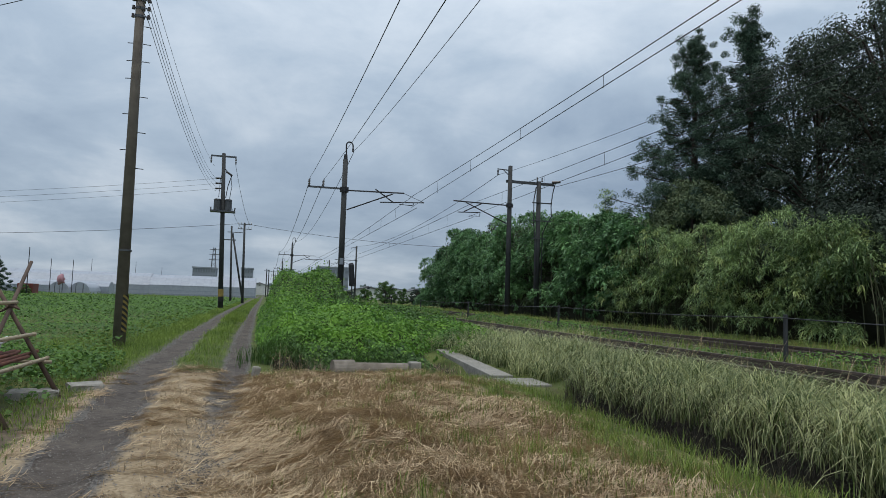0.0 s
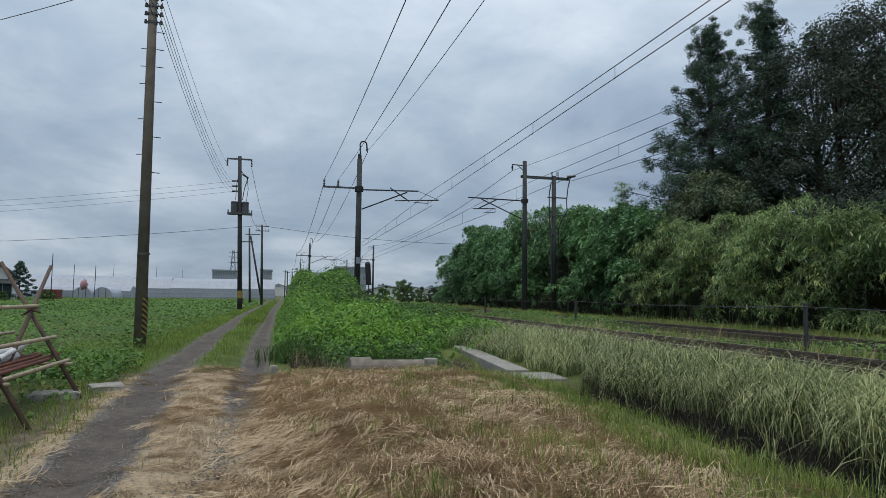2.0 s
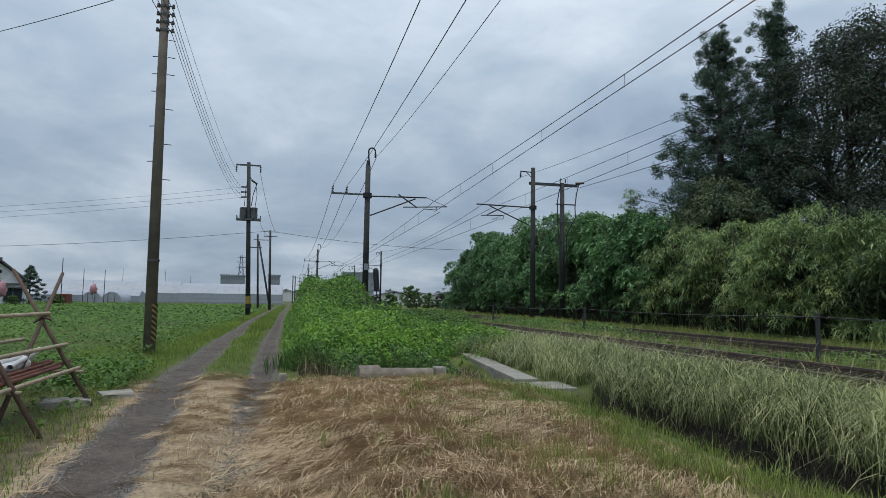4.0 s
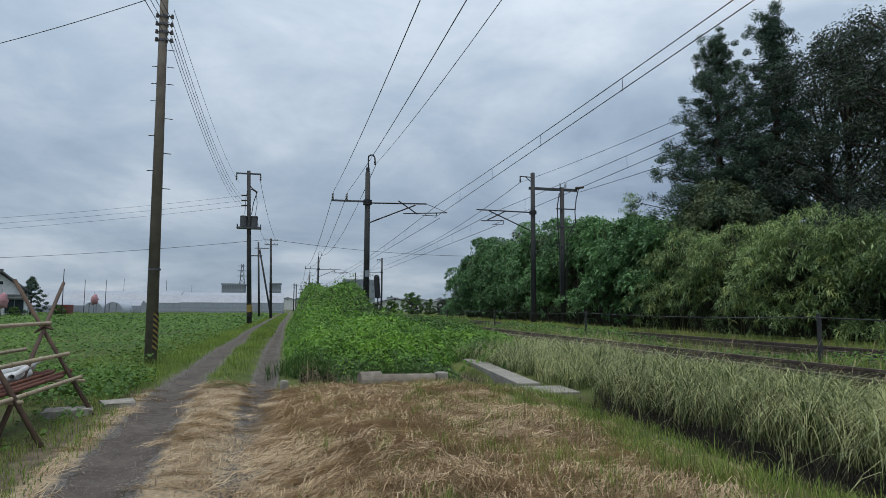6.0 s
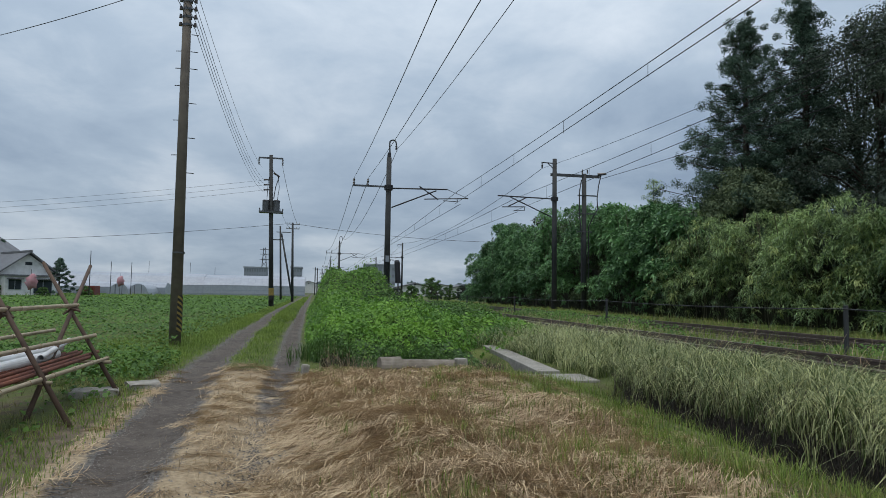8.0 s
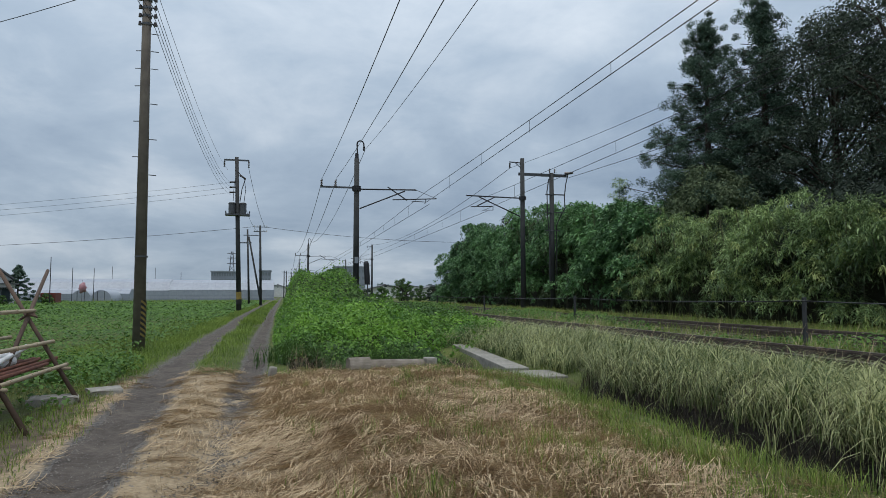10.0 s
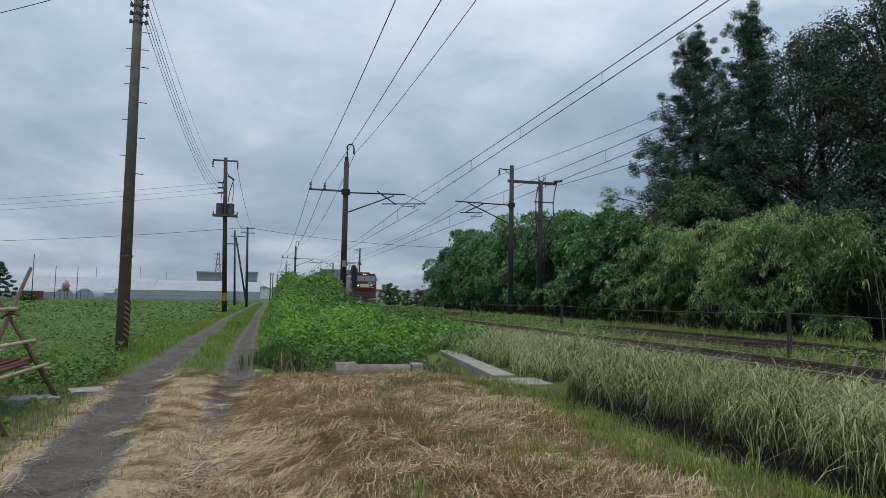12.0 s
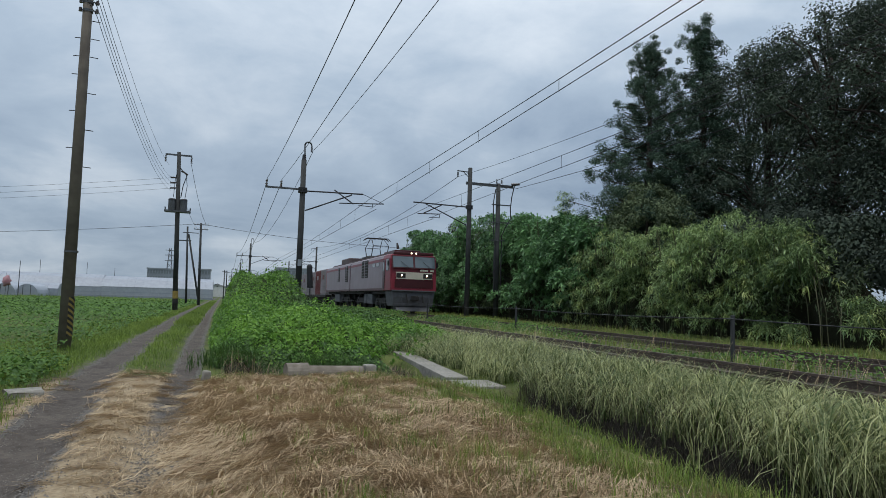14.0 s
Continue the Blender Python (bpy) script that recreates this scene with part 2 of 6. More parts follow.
def ripple(x, y, size):
    """A soft uneven field of about -1 to 1, its lumps about size metres wide."""
    s = 0
    for a, f, ph in WAVES:
        s = s + np.sin((np.cos(a) * x + np.sin(a) * y) * f * 6.28 / (size * 2) + ph)
    return s / 4.5


def blades(P, length, width, lean, az, seg=3, droop=1.0, arch=None):
    """Grass blades: ribbons that rise from P, bend towards az and taper."""
    n = len(P)
    d = np.stack([np.cos(az), np.sin(az), np.zeros(n)], 1)
    side = np.stack([-np.sin(az), np.cos(az), np.zeros(n)], 1)
    V = np.empty((n, (seg + 1) * 2, 3))
    for i in range(seg + 1):
        s = i / seg
        up = length * (s - 0.5 * droop * np.clip(lean, 0, 1.2) * s * s) if arch is None else length * (s - arch * s ** 3)
        out = length * lean * s ** 1.7
        c = P + up[:, None] * [0, 0, 1] + out[:, None] * d
        w = width * (1 - 0.92 * s ** 1.6) * 0.5
        V[:, 2 * i] = c - side * w[:, None]
        V[:, 2 * i + 1] = c + side * w[:, None]
    base = np.arange(n)[:, None, None] * (seg + 1) * 2
    F = base + np.array([[2 * i, 2 * i + 1, 2 * i + 3, 2 * i + 2] for i in range(seg)])[None]
    return V.reshape(-1, 3), F.reshape(-1, 4)


def leaves(P, N, size, slim=0.5, fold=0.18, heading=None):
    """Leaves: folded rhombs at P that face along N."""
    n = len(P)
    N = N / np.linalg.norm(N, axis=1)[:, None]
    R = rng.normal(size=(n, 3)) if heading is None else heading
    T = R - (R * N).sum(1)[:, None] * N
    T /= np.linalg.norm(T, axis=1)[:, None] + 1e-9
    S = np.cross(N, T)
    L = np.asarray(size)[:, None]
    V = np.empty((n, 4, 3))
    V[:, 0] = P - 0.5 * L * T
    V[:, 1] = P + 0.5 * L * slim * S + fold * L * N * 0.6
    V[:, 2] = P + 0.5 * L * T - fold * L * N * 0.5
    V[:, 3] = P - 0.5 * L * slim * S + fold * L * N * 0.6
    F = np.arange(n * 4).reshape(n, 4)
    return V.reshape(-1, 3), F


def joined(pairs):
    V, F, k = [], [], 0
    for v, f in pairs:
        V.append(v)
        F.append(f + k)
        k += len(v)
    return np.concatenate(V), np.concatenate(F)


# ---- the lie of the land ----
TRACK_NEAR, TRACK_FAR, RAIL_Z = 6.8, 10.38, 0.53


def rut_left(y):
    return -1.25 - 0.60 * smooth(y, 2, 14) - 0.15 * smooth(y, 14, 22) - 0.2 * smooth(y, 22, 45)


def rut_right(y):
    return -0.44 - 0.20 * smooth(y, 9, 24) - 0.15 * smooth(y, 24, 50)


def strip_mid(y):
    return (rut_left(y) + rut_right(y)) / 2


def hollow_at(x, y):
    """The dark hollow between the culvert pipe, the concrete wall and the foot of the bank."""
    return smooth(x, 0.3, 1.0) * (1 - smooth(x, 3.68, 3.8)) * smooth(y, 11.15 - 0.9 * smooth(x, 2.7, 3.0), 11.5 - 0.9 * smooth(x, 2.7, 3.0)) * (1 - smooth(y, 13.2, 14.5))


def land(x, y):
    x, y = np.asarray(x, float), np.asarray(y, float)
    near = 1 - smooth(y, 30, 60)
    z = 0.02 * ripple(x, y, 1.6) * near + 0.035 * ripple(x, y, 6.0) * near
    z = z * (1 - 0.6 * smooth(x, -2.8, -2.2) * (1 - smooth(x, -0.5, 0)))
    for c in (rut_left(y), rut_right(y)):
        z = z - 0.045 * np.exp(-((x - c) / 0.24) ** 2)
    z = z + 0.03 * np.exp(-((x - strip_mid(y)) / 0.3) ** 2)
    hump = smooth(x, -0.35, 1.1) * (1 - 0.5 * smooth(x, 2.5, 3.3)) * (1 - smooth(x, 3.5, 3.7)) * (1 - 0.85 * smooth(y, 8.0, 10.4)) * smooth(y, -3, 2.5)
    z = z + 0.17 * hump * (1 + 0.35 * ripple(x, y, 1.1))
    z = z - 0.46 * np.exp(-((x - 3.86) / 0.29) ** 4) * (1 - smooth(y, 8.2, 8.9))
    z = z - 0.32 * hollow_at(x, y)
    z = z + 0.30 * smooth(x, 4.0, 5.5) + 0.10 * smooth(x, 4.05, 4.3) * (1 - smooth(x, 4.5, 5.5)) * (1 - smooth(y, 8.2, 9.0))
    z = z + 0.10 * smooth(-x, 2.8, 4.2) * (1 - smooth(y, 60, 120)) * smooth(y, 9, 14)
    return z


def bush_top(x, y):
    """The height of the overgrown bank beside the farm track."""
    edge = smooth(x, rut_right(y) + 0.2, rut_right(y) + 1.05) * smooth(y, 11.3 + 0.9 * smooth(x, 0.2, 1.0), 12.9 + 0.5 * smooth(x, 0.2, 1.0) + 0.4 * ripple(x, y, 2))
    low = 0.52 + 0.30 * smooth(y, 13.5, 19) - 0.38 * smooth(x, 2.6, 4.4) - 0.18 * smooth(-x, -0.6, 0.4)
    crest = 1.12 * smooth(y + 0.8 * ripple(x, y, 2.2), 22.5, 27) * smooth(x, -0.25, 0.9) * (1 - smooth(x, 2.3, 3.7)) * (1 - smooth(y, 36, 52))
    edge = edge * (1 - np.exp(-((x - 3.85) / 0.5) ** 4) * (1 - smooth(y, 14.6, 15.8)))
    fade = (1 - smooth(x, 5.0, 5.9)) * (1 - 0.5 * smooth(y, 34, 50))
    return (edge * fade * (low + crest)) * (1 + 0.20 * ripple(x, y, 1.5)) + edge * fade * (0.12 * ripple(x, y, 0.7) + 0.07 * ripple(x + 5, y, 0.42) * (1 - smooth(y, 24, 34)))


# ---- ground ----
def axis(*spans):
    out = []
    for a, b, s in spans:
        out += list(np.arange(a, b, s))
    return np.array(out + [spans[-1][1]])


def make_ground():
    xs = axis((-1500, -200, 100), (-200, -40, 10), (-40, -8, 1.0), (-8, 9, 0.11), (9, 16, 0.4), (16, 60, 3), (60, 200, 20), (200, 1500, 100))
    ys = axis((-300, -20, 20), (-20, 0, 1.5), (0, 18, 0.11), (18, 40, 0.3), (40, 110, 1.5), (110, 300, 10), (300, 3000, 150))
    X, Y = np.meshgrid(xs, ys)
    Z = land(X, Y)
    nx, ny = len(xs), len(ys)
    V = np.stack([X, Y, Z], -1).reshape(-1, 3)
    I = np.arange(nx * ny).reshape(ny, nx)
    F = np.stack([I[:-1, :-1], I[:-1, 1:], I[1:, 1:], I[1:, :-1]], -1).reshape(-1, 4)
    m = bpy.data.materials.new("ground_soil_and_turf")
    m.use_nodes = True
    n, l = m.node_tree.nodes, m.node_tree.links
    bs = n["Principled BSDF"]
    bs.inputs["Roughness"].default_value, bs.inputs["Specular IOR Level"].default_value = 0.97, 0.15
    zone = n.new("ShaderNodeVertexColor")
    zone.layer_name = "zone"
    rgb = n.new("ShaderNodeSeparateColor")
    l.new(zone.outputs[0], rgb.inputs[0])
    co = n.new("ShaderNodeTexCoord")

    def noise_at(scale, detail=8.0):
        t = n.new("ShaderNodeTexNoise")
        t.inputs["Scale"].default_value, t.inputs["Detail"].default_value = scale, detail
        l.new(co.outputs["Object"], t.inputs["Vector"])
        return t.outputs["Fac"]

    def two(c1, c2, fac):
        x = n.new("ShaderNodeMix")
        x.data_type = "RGBA"
        r = n.new("ShaderNodeMapRange")
        r.inputs[1].default_value, r.inputs[2].default_value = 0.32, 0.68
        l.new(fac, r.inputs[0])
        l.new(r.outputs[0], x.inputs[0])
        x.inputs[6].default_value, x.inputs[7].default_value = (*c1, 1), (*c2, 1)
        return x.outputs[2]

    def over(a, b, mask, noisy):
        s = n.new("ShaderNodeMath")
        s.operation = "ADD"
        l.new(mask, s.inputs[0])
        l.new(noisy, s.inputs[1])
        r = n.new("ShaderNodeMapRange")
        r.inputs[1].default_value, r.inputs[2].default_value = 0.82, 1.12
        l.new(s.outputs[0], r.inputs[0])
        x = n.new("ShaderNodeMix")
        x.data_type = "RGBA"
        l.new(r.outputs[0], x.inputs[0])
        l.new(a, x.inputs[6])
        l.new(b, x.inputs[7])
        return x.outputs[2]

    fine, mid_, coarse = noise_at(28), noise_at(5), noise_at(0.9)
    soil = two((0.085, 0.068, 0.05), (0.17, 0.135, 0.095), mid_)
    turf = two((0.06, 0.08, 0.026), (0.125, 0.15, 0.045), coarse)
    hay = two((0.26, 0.198, 0.125), (0.41, 0.325, 0.215), fine)
    grit = two((0.075, 0.07, 0.066), (0.19, 0.175, 0.16), fine)
    c = over(soil, turf, rgb.outputs[2], mid_)
    c = over(c, hay, rgb.outputs[1], mid_)
    c = over(c, grit, rgb.outputs[0], mid_)
    # wet soil with the shade of ditch and hollow painted in, nearly black
    shaded_mud = two((0.016, 0.014, 0.012), (0.035, 0.03, 0.024), fine)
    c = over(c, shaded_mud, zone.outputs["Alpha"], mid_)
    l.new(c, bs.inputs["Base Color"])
    bp = n.new("ShaderNodeBump")
    bp.inputs["Strength"].default_value, bp.inputs["Distance"].default_value = 0.7, 0.03
    l.new(fine, bp.inputs["Height"])
    l.new(bp.outputs[0], bs.inputs["Normal"])
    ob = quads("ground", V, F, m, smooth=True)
    x, y = V[:, 0], V[:, 1]
    rut = np.maximum(np.exp(-((x - rut_left(y)) / 0.36) ** 4), np.exp(-((x - rut_right(y)) / 0.26) ** 4) * smooth(y, 5.5, 10))
    ballast = smooth(x, 5.4, 5.9) * (1 - smooth(x, 11.9, 12.5))
    hay_m = smooth(x - rut_left(y), -0.75, -0.35) * (1 - smooth(x + 0.3 * ripple(x, y, 0.9), 2.2, 2.9)) * (1 - smooth(y, 10.2, 11.6))
    turf_m = np.maximum(smooth(-x, 2.2, 2.8), smooth(y, 10.5, 12.0)) * (1 - 0.6 * np.exp(-((x + 3.5) / 1.2) ** 2 - ((y - 7.6) / 2.6) ** 2))
    turf_m = np.maximum(turf_m, smooth(x, 2.0, 2.8) * 0.6)
    # the fourth channel masks the painted shade in ditch and hollow
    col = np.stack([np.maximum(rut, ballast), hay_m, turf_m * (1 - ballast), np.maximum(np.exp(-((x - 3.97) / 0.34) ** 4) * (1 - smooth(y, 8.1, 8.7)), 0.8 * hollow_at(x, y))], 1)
    at = ob.data.color_attributes.new("zone", "FLOAT_COLOR", "POINT")
    at.data.foreach_set("color", col.astype(np.float32).ravel())
    tagged(ob, "flat farmland of soil, turf and mown straw", "ground", kind="structure")


make_ground()


def make_road():
    """The two gravelled wheel tracks of the farm road."""
    for name, c, w in (("road_wheel_track", rut_left, 0.27), ("road_wheel_track", rut_right, 0.185)):
        ys = axis((-6, 30, 0.1), (30, 130, 1.0))
        if c is rut_right:
            ys = ys[ys > 8.6]
        u = np.linspace(-1, 1, 9)
        ww = w * (1 - 0.18 * smooth(ys, 12, 30)) * (1 + 0.26 * ripple(ys, ys * 0 + c(0.0) * 9, 0.9) + 0.12 * ripple(ys, ys * 0 + 3, 0.35))
        X = c(ys)[:, None] + u[None] * ww[:, None] * (1 + 0.06 * np.sin(ys * 7)[:, None] * u[None])
        Y = np.repeat(ys[:, None], 9, 1)
        Z = land(X, Y) + 0.012 - 0.02 * np.abs(u[None]) ** 6
        I = np.arange(X.size).reshape(X.shape)
        F = np.stack([I[:-1, :-1], I[:-1, 1:], I[1:, 1:], I[1:, :-1]], -1).reshape(-1, 4)
        ob = quads(name, np.stack([X, Y, Z], -1).reshape(-1, 3), F, GRAVEL, smooth=True)
        tagged(ob, "worn dark gravel wheel track of a farm road", "dirt road", kind="structure")


make_road()


def pebbles(name, X, Y, Z, size, mat, label, category):
    n = len(X)
    V0 = np.array([[1, 0, 0], [-1, 0, 0], [0, 1, 0], [0, -1, 0], [0, 0, 0.8], [0, 0, -0.8]], float)
    Q = np.array([[0, 2, 4, 4], [2, 1, 4, 4], [1, 3, 4, 4], [3, 0, 4, 4]])
    ob_v = V0[None] * rng.uniform(0.6, 1.3, (n, 6, 1)) * size[:, None, None]
    a = rng.uniform(0, 6.28, n)
    ca, sa = np.cos(a)[:, None], np.sin(a)[:, None]
    Vx = ob_v[..., 0] * ca - ob_v[..., 1] * sa
    Vy = ob_v[..., 0] * sa + ob_v[..., 1] * ca
    V = np.stack([Vx + X[:, None], Vy + Y[:, None], ob_v[..., 2] + Z[:, None]], -1).reshape(-1, 3)
    me = bpy.data.meshes.new(name)
    T = (np.arange(n)[:, None, None] * 6 + Q[None, :, :3]).reshape(-1, 3)
    me.vertices.add(len(V))
    me.vertices.foreach_set("co", V.astype(np.float32).ravel())
    me.loops.add(T.size)
    me.loops.foreach_set("vertex_index", T.astype(np.int32).ravel())
    me.polygons.add(len(T))
    me.polygons.foreach_set("loop_start", np.arange(0, T.size, 3, dtype=np.int32))
    me.update(calc_edges=True)
    me.materials.append(mat)
    return tagged(new(name, me), label, category, kind="stuff")


y = 2.5 + 26 * rng.random(30000) ** 1.8
left = rng.random(30000) < 0.68
x = np.where(left, rut_left(y), rut_right(y)) + rng.normal(0, 0.2, 30000) * np.where(left, 1, 0.6)
pebbles("gravel", x, y, land(x, y) + 0.008, rng.uniform(0.004, 0.012, 30000), STONE, "small grey gravel stones on the farm road", "gravel")


# ---- railway ----
def make_track(cx, label):
    tr = thing("railway_track", label, "railway track", (cx, 0, 0), group="railway tracks")
    prof = [(-0.065, 0), (-0.065, 0.012), (-0.012, 0.03), (-0.012, 0.11), (-0.034, 0.122), (-0.032, 0.153), (0.032, 0.153), (0.034, 0.122), (0.012, 0.11), (0.012, 0.03), (0.065, 0.012), (0.065, 0)]
    for s in (-0.566, 0.566):
        bm = bmesh.new()
        rings = [[bm.verts.new((s + px, yy, RAIL_Z - 0.153 + pz)) for px, pz in prof] for yy in (-60, 40, 400)]
        for a, b in zip(rings, rings[1:]):
            for k in range(len(prof)):
                bm.faces.new((a[k], a[(k + 1) % len(prof)], b[(k + 1) % len(prof)], b[k]))
        part("rail", bm, RAILTOP, tr, "rust-brown steel rail")
    bed = bmesh.new()
    ring = [(-1.75, 0.2), (-1.2, 0.36), (1.2, 0.36), (1.75, 0.2)]
    rows_ = [[bed.verts.new((px + 0.05 * math.sin(yy * 3.1 + k), yy, pz + 0.012 * math.sin(yy * 2.3 + k * 2))) for k, (px, pz) in enumerate(ring)] for yy in [-60 + i for i in range(0, 180)] + [150, 400]]
    for a, b in zip(rows_, rows_[1:]):
        for k in range(3):
            bed.faces.new((a[k], a[k + 1], b[k + 1], b[k]))
    part("ballast_bed", bed, BALLAST, tr, "brown stone ballast bed")
    proto = None
    for i in range(150):
        yy = -4 + i * 0.62
        if proto is None:
            proto = part("sleeper", bbm(-1.05, 1.05, -0.1, 0.1, 0.27, RAIL_Z - 0.155, bevel=0.012), SLEEPER, tr)
            proto.location = (0, yy, 0)
        else:
            s = new("sleeper", proto.data)
            s.parent, s.location = tr, (rng.normal(0, 0.01), yy, 0)


make_track(TRACK_NEAR, "railway track with brown rails, overgrown at its edge")
make_track(TRACK_FAR, "second railway track with brown rails and weedy ballast")
n = 12000
y = rng.uniform(4, 30, n)
x = rng.uniform(5.3, 12.2, n)
pebbles("ballast_stones", x, y, 0.34 - 0.14 * smooth(np.abs(x - 8.6), 2.9, 3.5) + 0 * x, rng.uniform(0.02, 0.045, n), BALLAST, "loose brown ballast stones round the tracks", "ballast")


def insulator(bm, p, r=0.05, h=0.22, n=4):
    for i in range(n):
        z = p[2] + h * (i + 0.5) / n
        rod(bm, (p[0], p[1], z - h / n * 0.3), (p[0], p[1], z + h / n * 0.3), r, r * 0.6, 10)
    rod(bm, p, (p[0], p[1], p[2] + h), r * 0.35, seg=6)
    return bm


def make_mast_left(at, detail=True):
    """A concrete mast on the farm side: a bracket over the near track and a cross-arm with feeder insulators."""
    m = thing("catenary_mast", "dark concrete railway mast with cantilever bracket and feeder arm", "railway mast", at, group="catenary masts")
    part("mast_pole", rbm((0, 0, 0), (0, 0, 7.6), 0.155, 0.12, 16), RAILPOLE, m, smooth=True)
    part("pole_cap", rbm((0, 0, 7.6), (0, 0, 7.85), 0.10, 0.08, 10), DARKSTEEL, m)
    hook = bmesh.new()
    pts = [(0.03, 0, 7.8)] + [(0.17 - 0.16 * math.cos(a), 0, 8.32 + 0.16 * math.sin(a)) for a in np.linspace(0, math.pi, 7)] + [(0.34, 0, 8.2)]
    chain(hook, pts, 0.035, 6)
    insulator(hook, (0.34, 0, 8.0), 0.06, 0.2)
    part("ground_wire_hook", hook, DARKSTEEL, m, "curved steel hook with insulator")
    part("collar", rbm((0, 0, 6.02), (0, 0, 6.26), 0.21, 0.21, 14), DARKSTEEL, m)
    arm = bmesh.new()
    box(arm, -1.72, -0.1, -0.04, 0.04, 6.14, 6.22)
    part("feeder_arm", arm, STEEL, m, "grey steel cross-arm")
    for ix in (-1.66, -1.0):
        part("feeder_insulator", insulator(bmesh.new(), (ix, 0, 6.22), 0.065, 0.3), DARKCERAMIC, m)
    top, low = 6.08, 5.18
    beam = bmesh.new()
    rod(beam, (0.15, 0, top + 0.04), (2.9, 0, top + 0.1), 0.035)
    part("cantilever_tube", beam, DARKSTEEL, m)
    stay = bmesh.new()
    rod(stay, (0.15, 0, low), (2.35, 0, top + 0.02), 0.032)
    part("cantilever_strut", stay, DARKSTEEL, m)
    cross = bmesh.new()
    rod(cross, (1.5, 0, top + 0.2), (2.45, 0, top - 0.42), 0.03)
    part("steady_brace", cross, DARKSTEEL, m)
    steady = bmesh.new()
    rod(steady, (1.75, 0, top - 0.42), (3.95, 0, top - 0.30), 0.026)
    rod(steady, (2.9, 0, top + 0.1), (3.95, 0, top - 0.30), 0.012)
    rod(steady, (3.4, 0, top - 0.33), (3.4, 0, top - 0.48), 0.02)
    rod(steady, (2.7, 0, top - 0.46), (3.4, 0, top - 0.48), 0.018)
    part("steady_arm", steady, DARKSTEEL, m)
    if detail:
        part("number_plate", bbm(-0.09, 0.09, -0.165, -0.15, 2.55, 2.85), FARGREY, m, "small pale plate on the mast")
    return m


def make_mast_right(at):
    """A concrete mast beyond the far track, with its bracket turned the other way."""
    m = thing("catenary_mast", "dark concrete railway mast with bracket over the far track", "railway mast", at, group="catenary masts")
    part("mast_pole", rbm((0, 0, 0), (0, 0, 8.15), 0.145, 0.115, 16), RAILPOLE, m, smooth=True)
    hook = bmesh.new()
    rod(hook, (0, 0, 7.9), (-0.75, 0, 7.93), 0.03)
    rod(hook, (0, 0, 7.55), (-0.4, 0, 7.9), 0.022)
    insulator(hook, (-0.72, 0, 7.6), 0.06, 0.28)
    part("ground_wire_bracket", hook, DARKSTEEL, m, "small steel bracket with insulator")
    part("collar", rbm((0, 0, 5.85), (0, 0, 6.05), 0.2, 0.2, 14), DARKSTEEL, m)
    top, low = 5.95, 4.95
    beam = bmesh.new()
    rod(beam, (-0.15, 0, top), (-3.2, 0, top + 0.05), 0.035)
    part("cantilever_tube", beam, DARKSTEEL, m)
    stay = bmesh.new()
    rod(stay, (-0.15, 0, low), (-2.5, 0, top), 0.032)
    part("cantilever_strut", stay, DARKSTEEL, m)
    cross = bmesh.new()
    rod(cross, (-1.55, 0, top + 0.03), (-2.6, 0, top - 0.5), 0.03)
    part("steady_brace", cross, DARKSTEEL, m)
    steady = bmesh.new()
    rod(steady, (-2.95, 0, top - 0.55), (-1.7, 0, top - 0.5), 0.026)
    rod(steady, (-1.7, 0, top - 0.5), (-1.7, 0, top - 0.7), 0.018)
    rod(steady, (-2.3, 0, top - 0.72), (-1.7, 0, top - 0.7), 0.016)
    part("steady_arm", steady, DARKSTEEL, m)
    return m


MAST_L = make_mast_left((3.36, 31.0, 0.2))
for yy in (88, 141, 194, 250):
    copy_thing(MAST_L, pose(3.1, yy, 0.2))
MAST_R = make_mast_right((12.65, 33.2, 0.55))
for yy in (97, 140, 195, 250):
    copy_thing(MAST_R, pose(12.8, yy, 0.55))


def make_anchor_pole(at):
    m = thing("feeder_pole", "grey concrete pole with cable riser beside the railway mast", "utility pole", at)
    part("pole_shaft", rbm((0, 0, 0), (0, 0, 7.55), 0.14, 0.12, 16), RAILPOLE, m, smooth=True)
    beam = bmesh.new()
    box(beam, -1.95, 0.9, -0.05, 0.05, 7.35, 7.5)
    part("cross_beam", beam, STEEL, m, "grey steel beam between the poles")
    for ix in (-0.15, 0.15):
        part("pin_insulator", insulator(bmesh.new(), (ix, -0.1, 7.53), 0.05, 0.25), DARKCERAMIC, m)
    part("strain_insulator", rbm((0.75, -0.1, 7.53), (1.2, -0.25, 7.58), 0.09, 0.06, 10), DARKCERAMIC, m)
    c = bmesh.new()
    chain(c, [(0.95, -0.1, 7.5), (0.8, -0.1, 6.9), (0.72, -0.1, 6.2), (0.75, -0.1, 5.6), (0.45, -0.1, 5.1), (0.22, -0.1, 4.6), (0.2, -0.1, 1.0)], 0.03)
    chain(c, [(-0.2, -0.1, 7.2), (-0.32, -0.1, 6.5), (-0.3, -0.1, 5.2), (-0.22, -0.1, 4.2), (-0.2, -0.1, 1.0)], 0.03)
    part("riser_cable", c, WIRE, m, "dark cables running down the pole")
    for z in (4.3, 5.3, 6.3):
        part("cable_bracket", bbm(-0.42, 0.75 if z > 5 else 0.4, -0.13, -0.07, z, z + 0.06), STEEL, m)


make_anchor_pole((14.45, 33.4, 0.45))


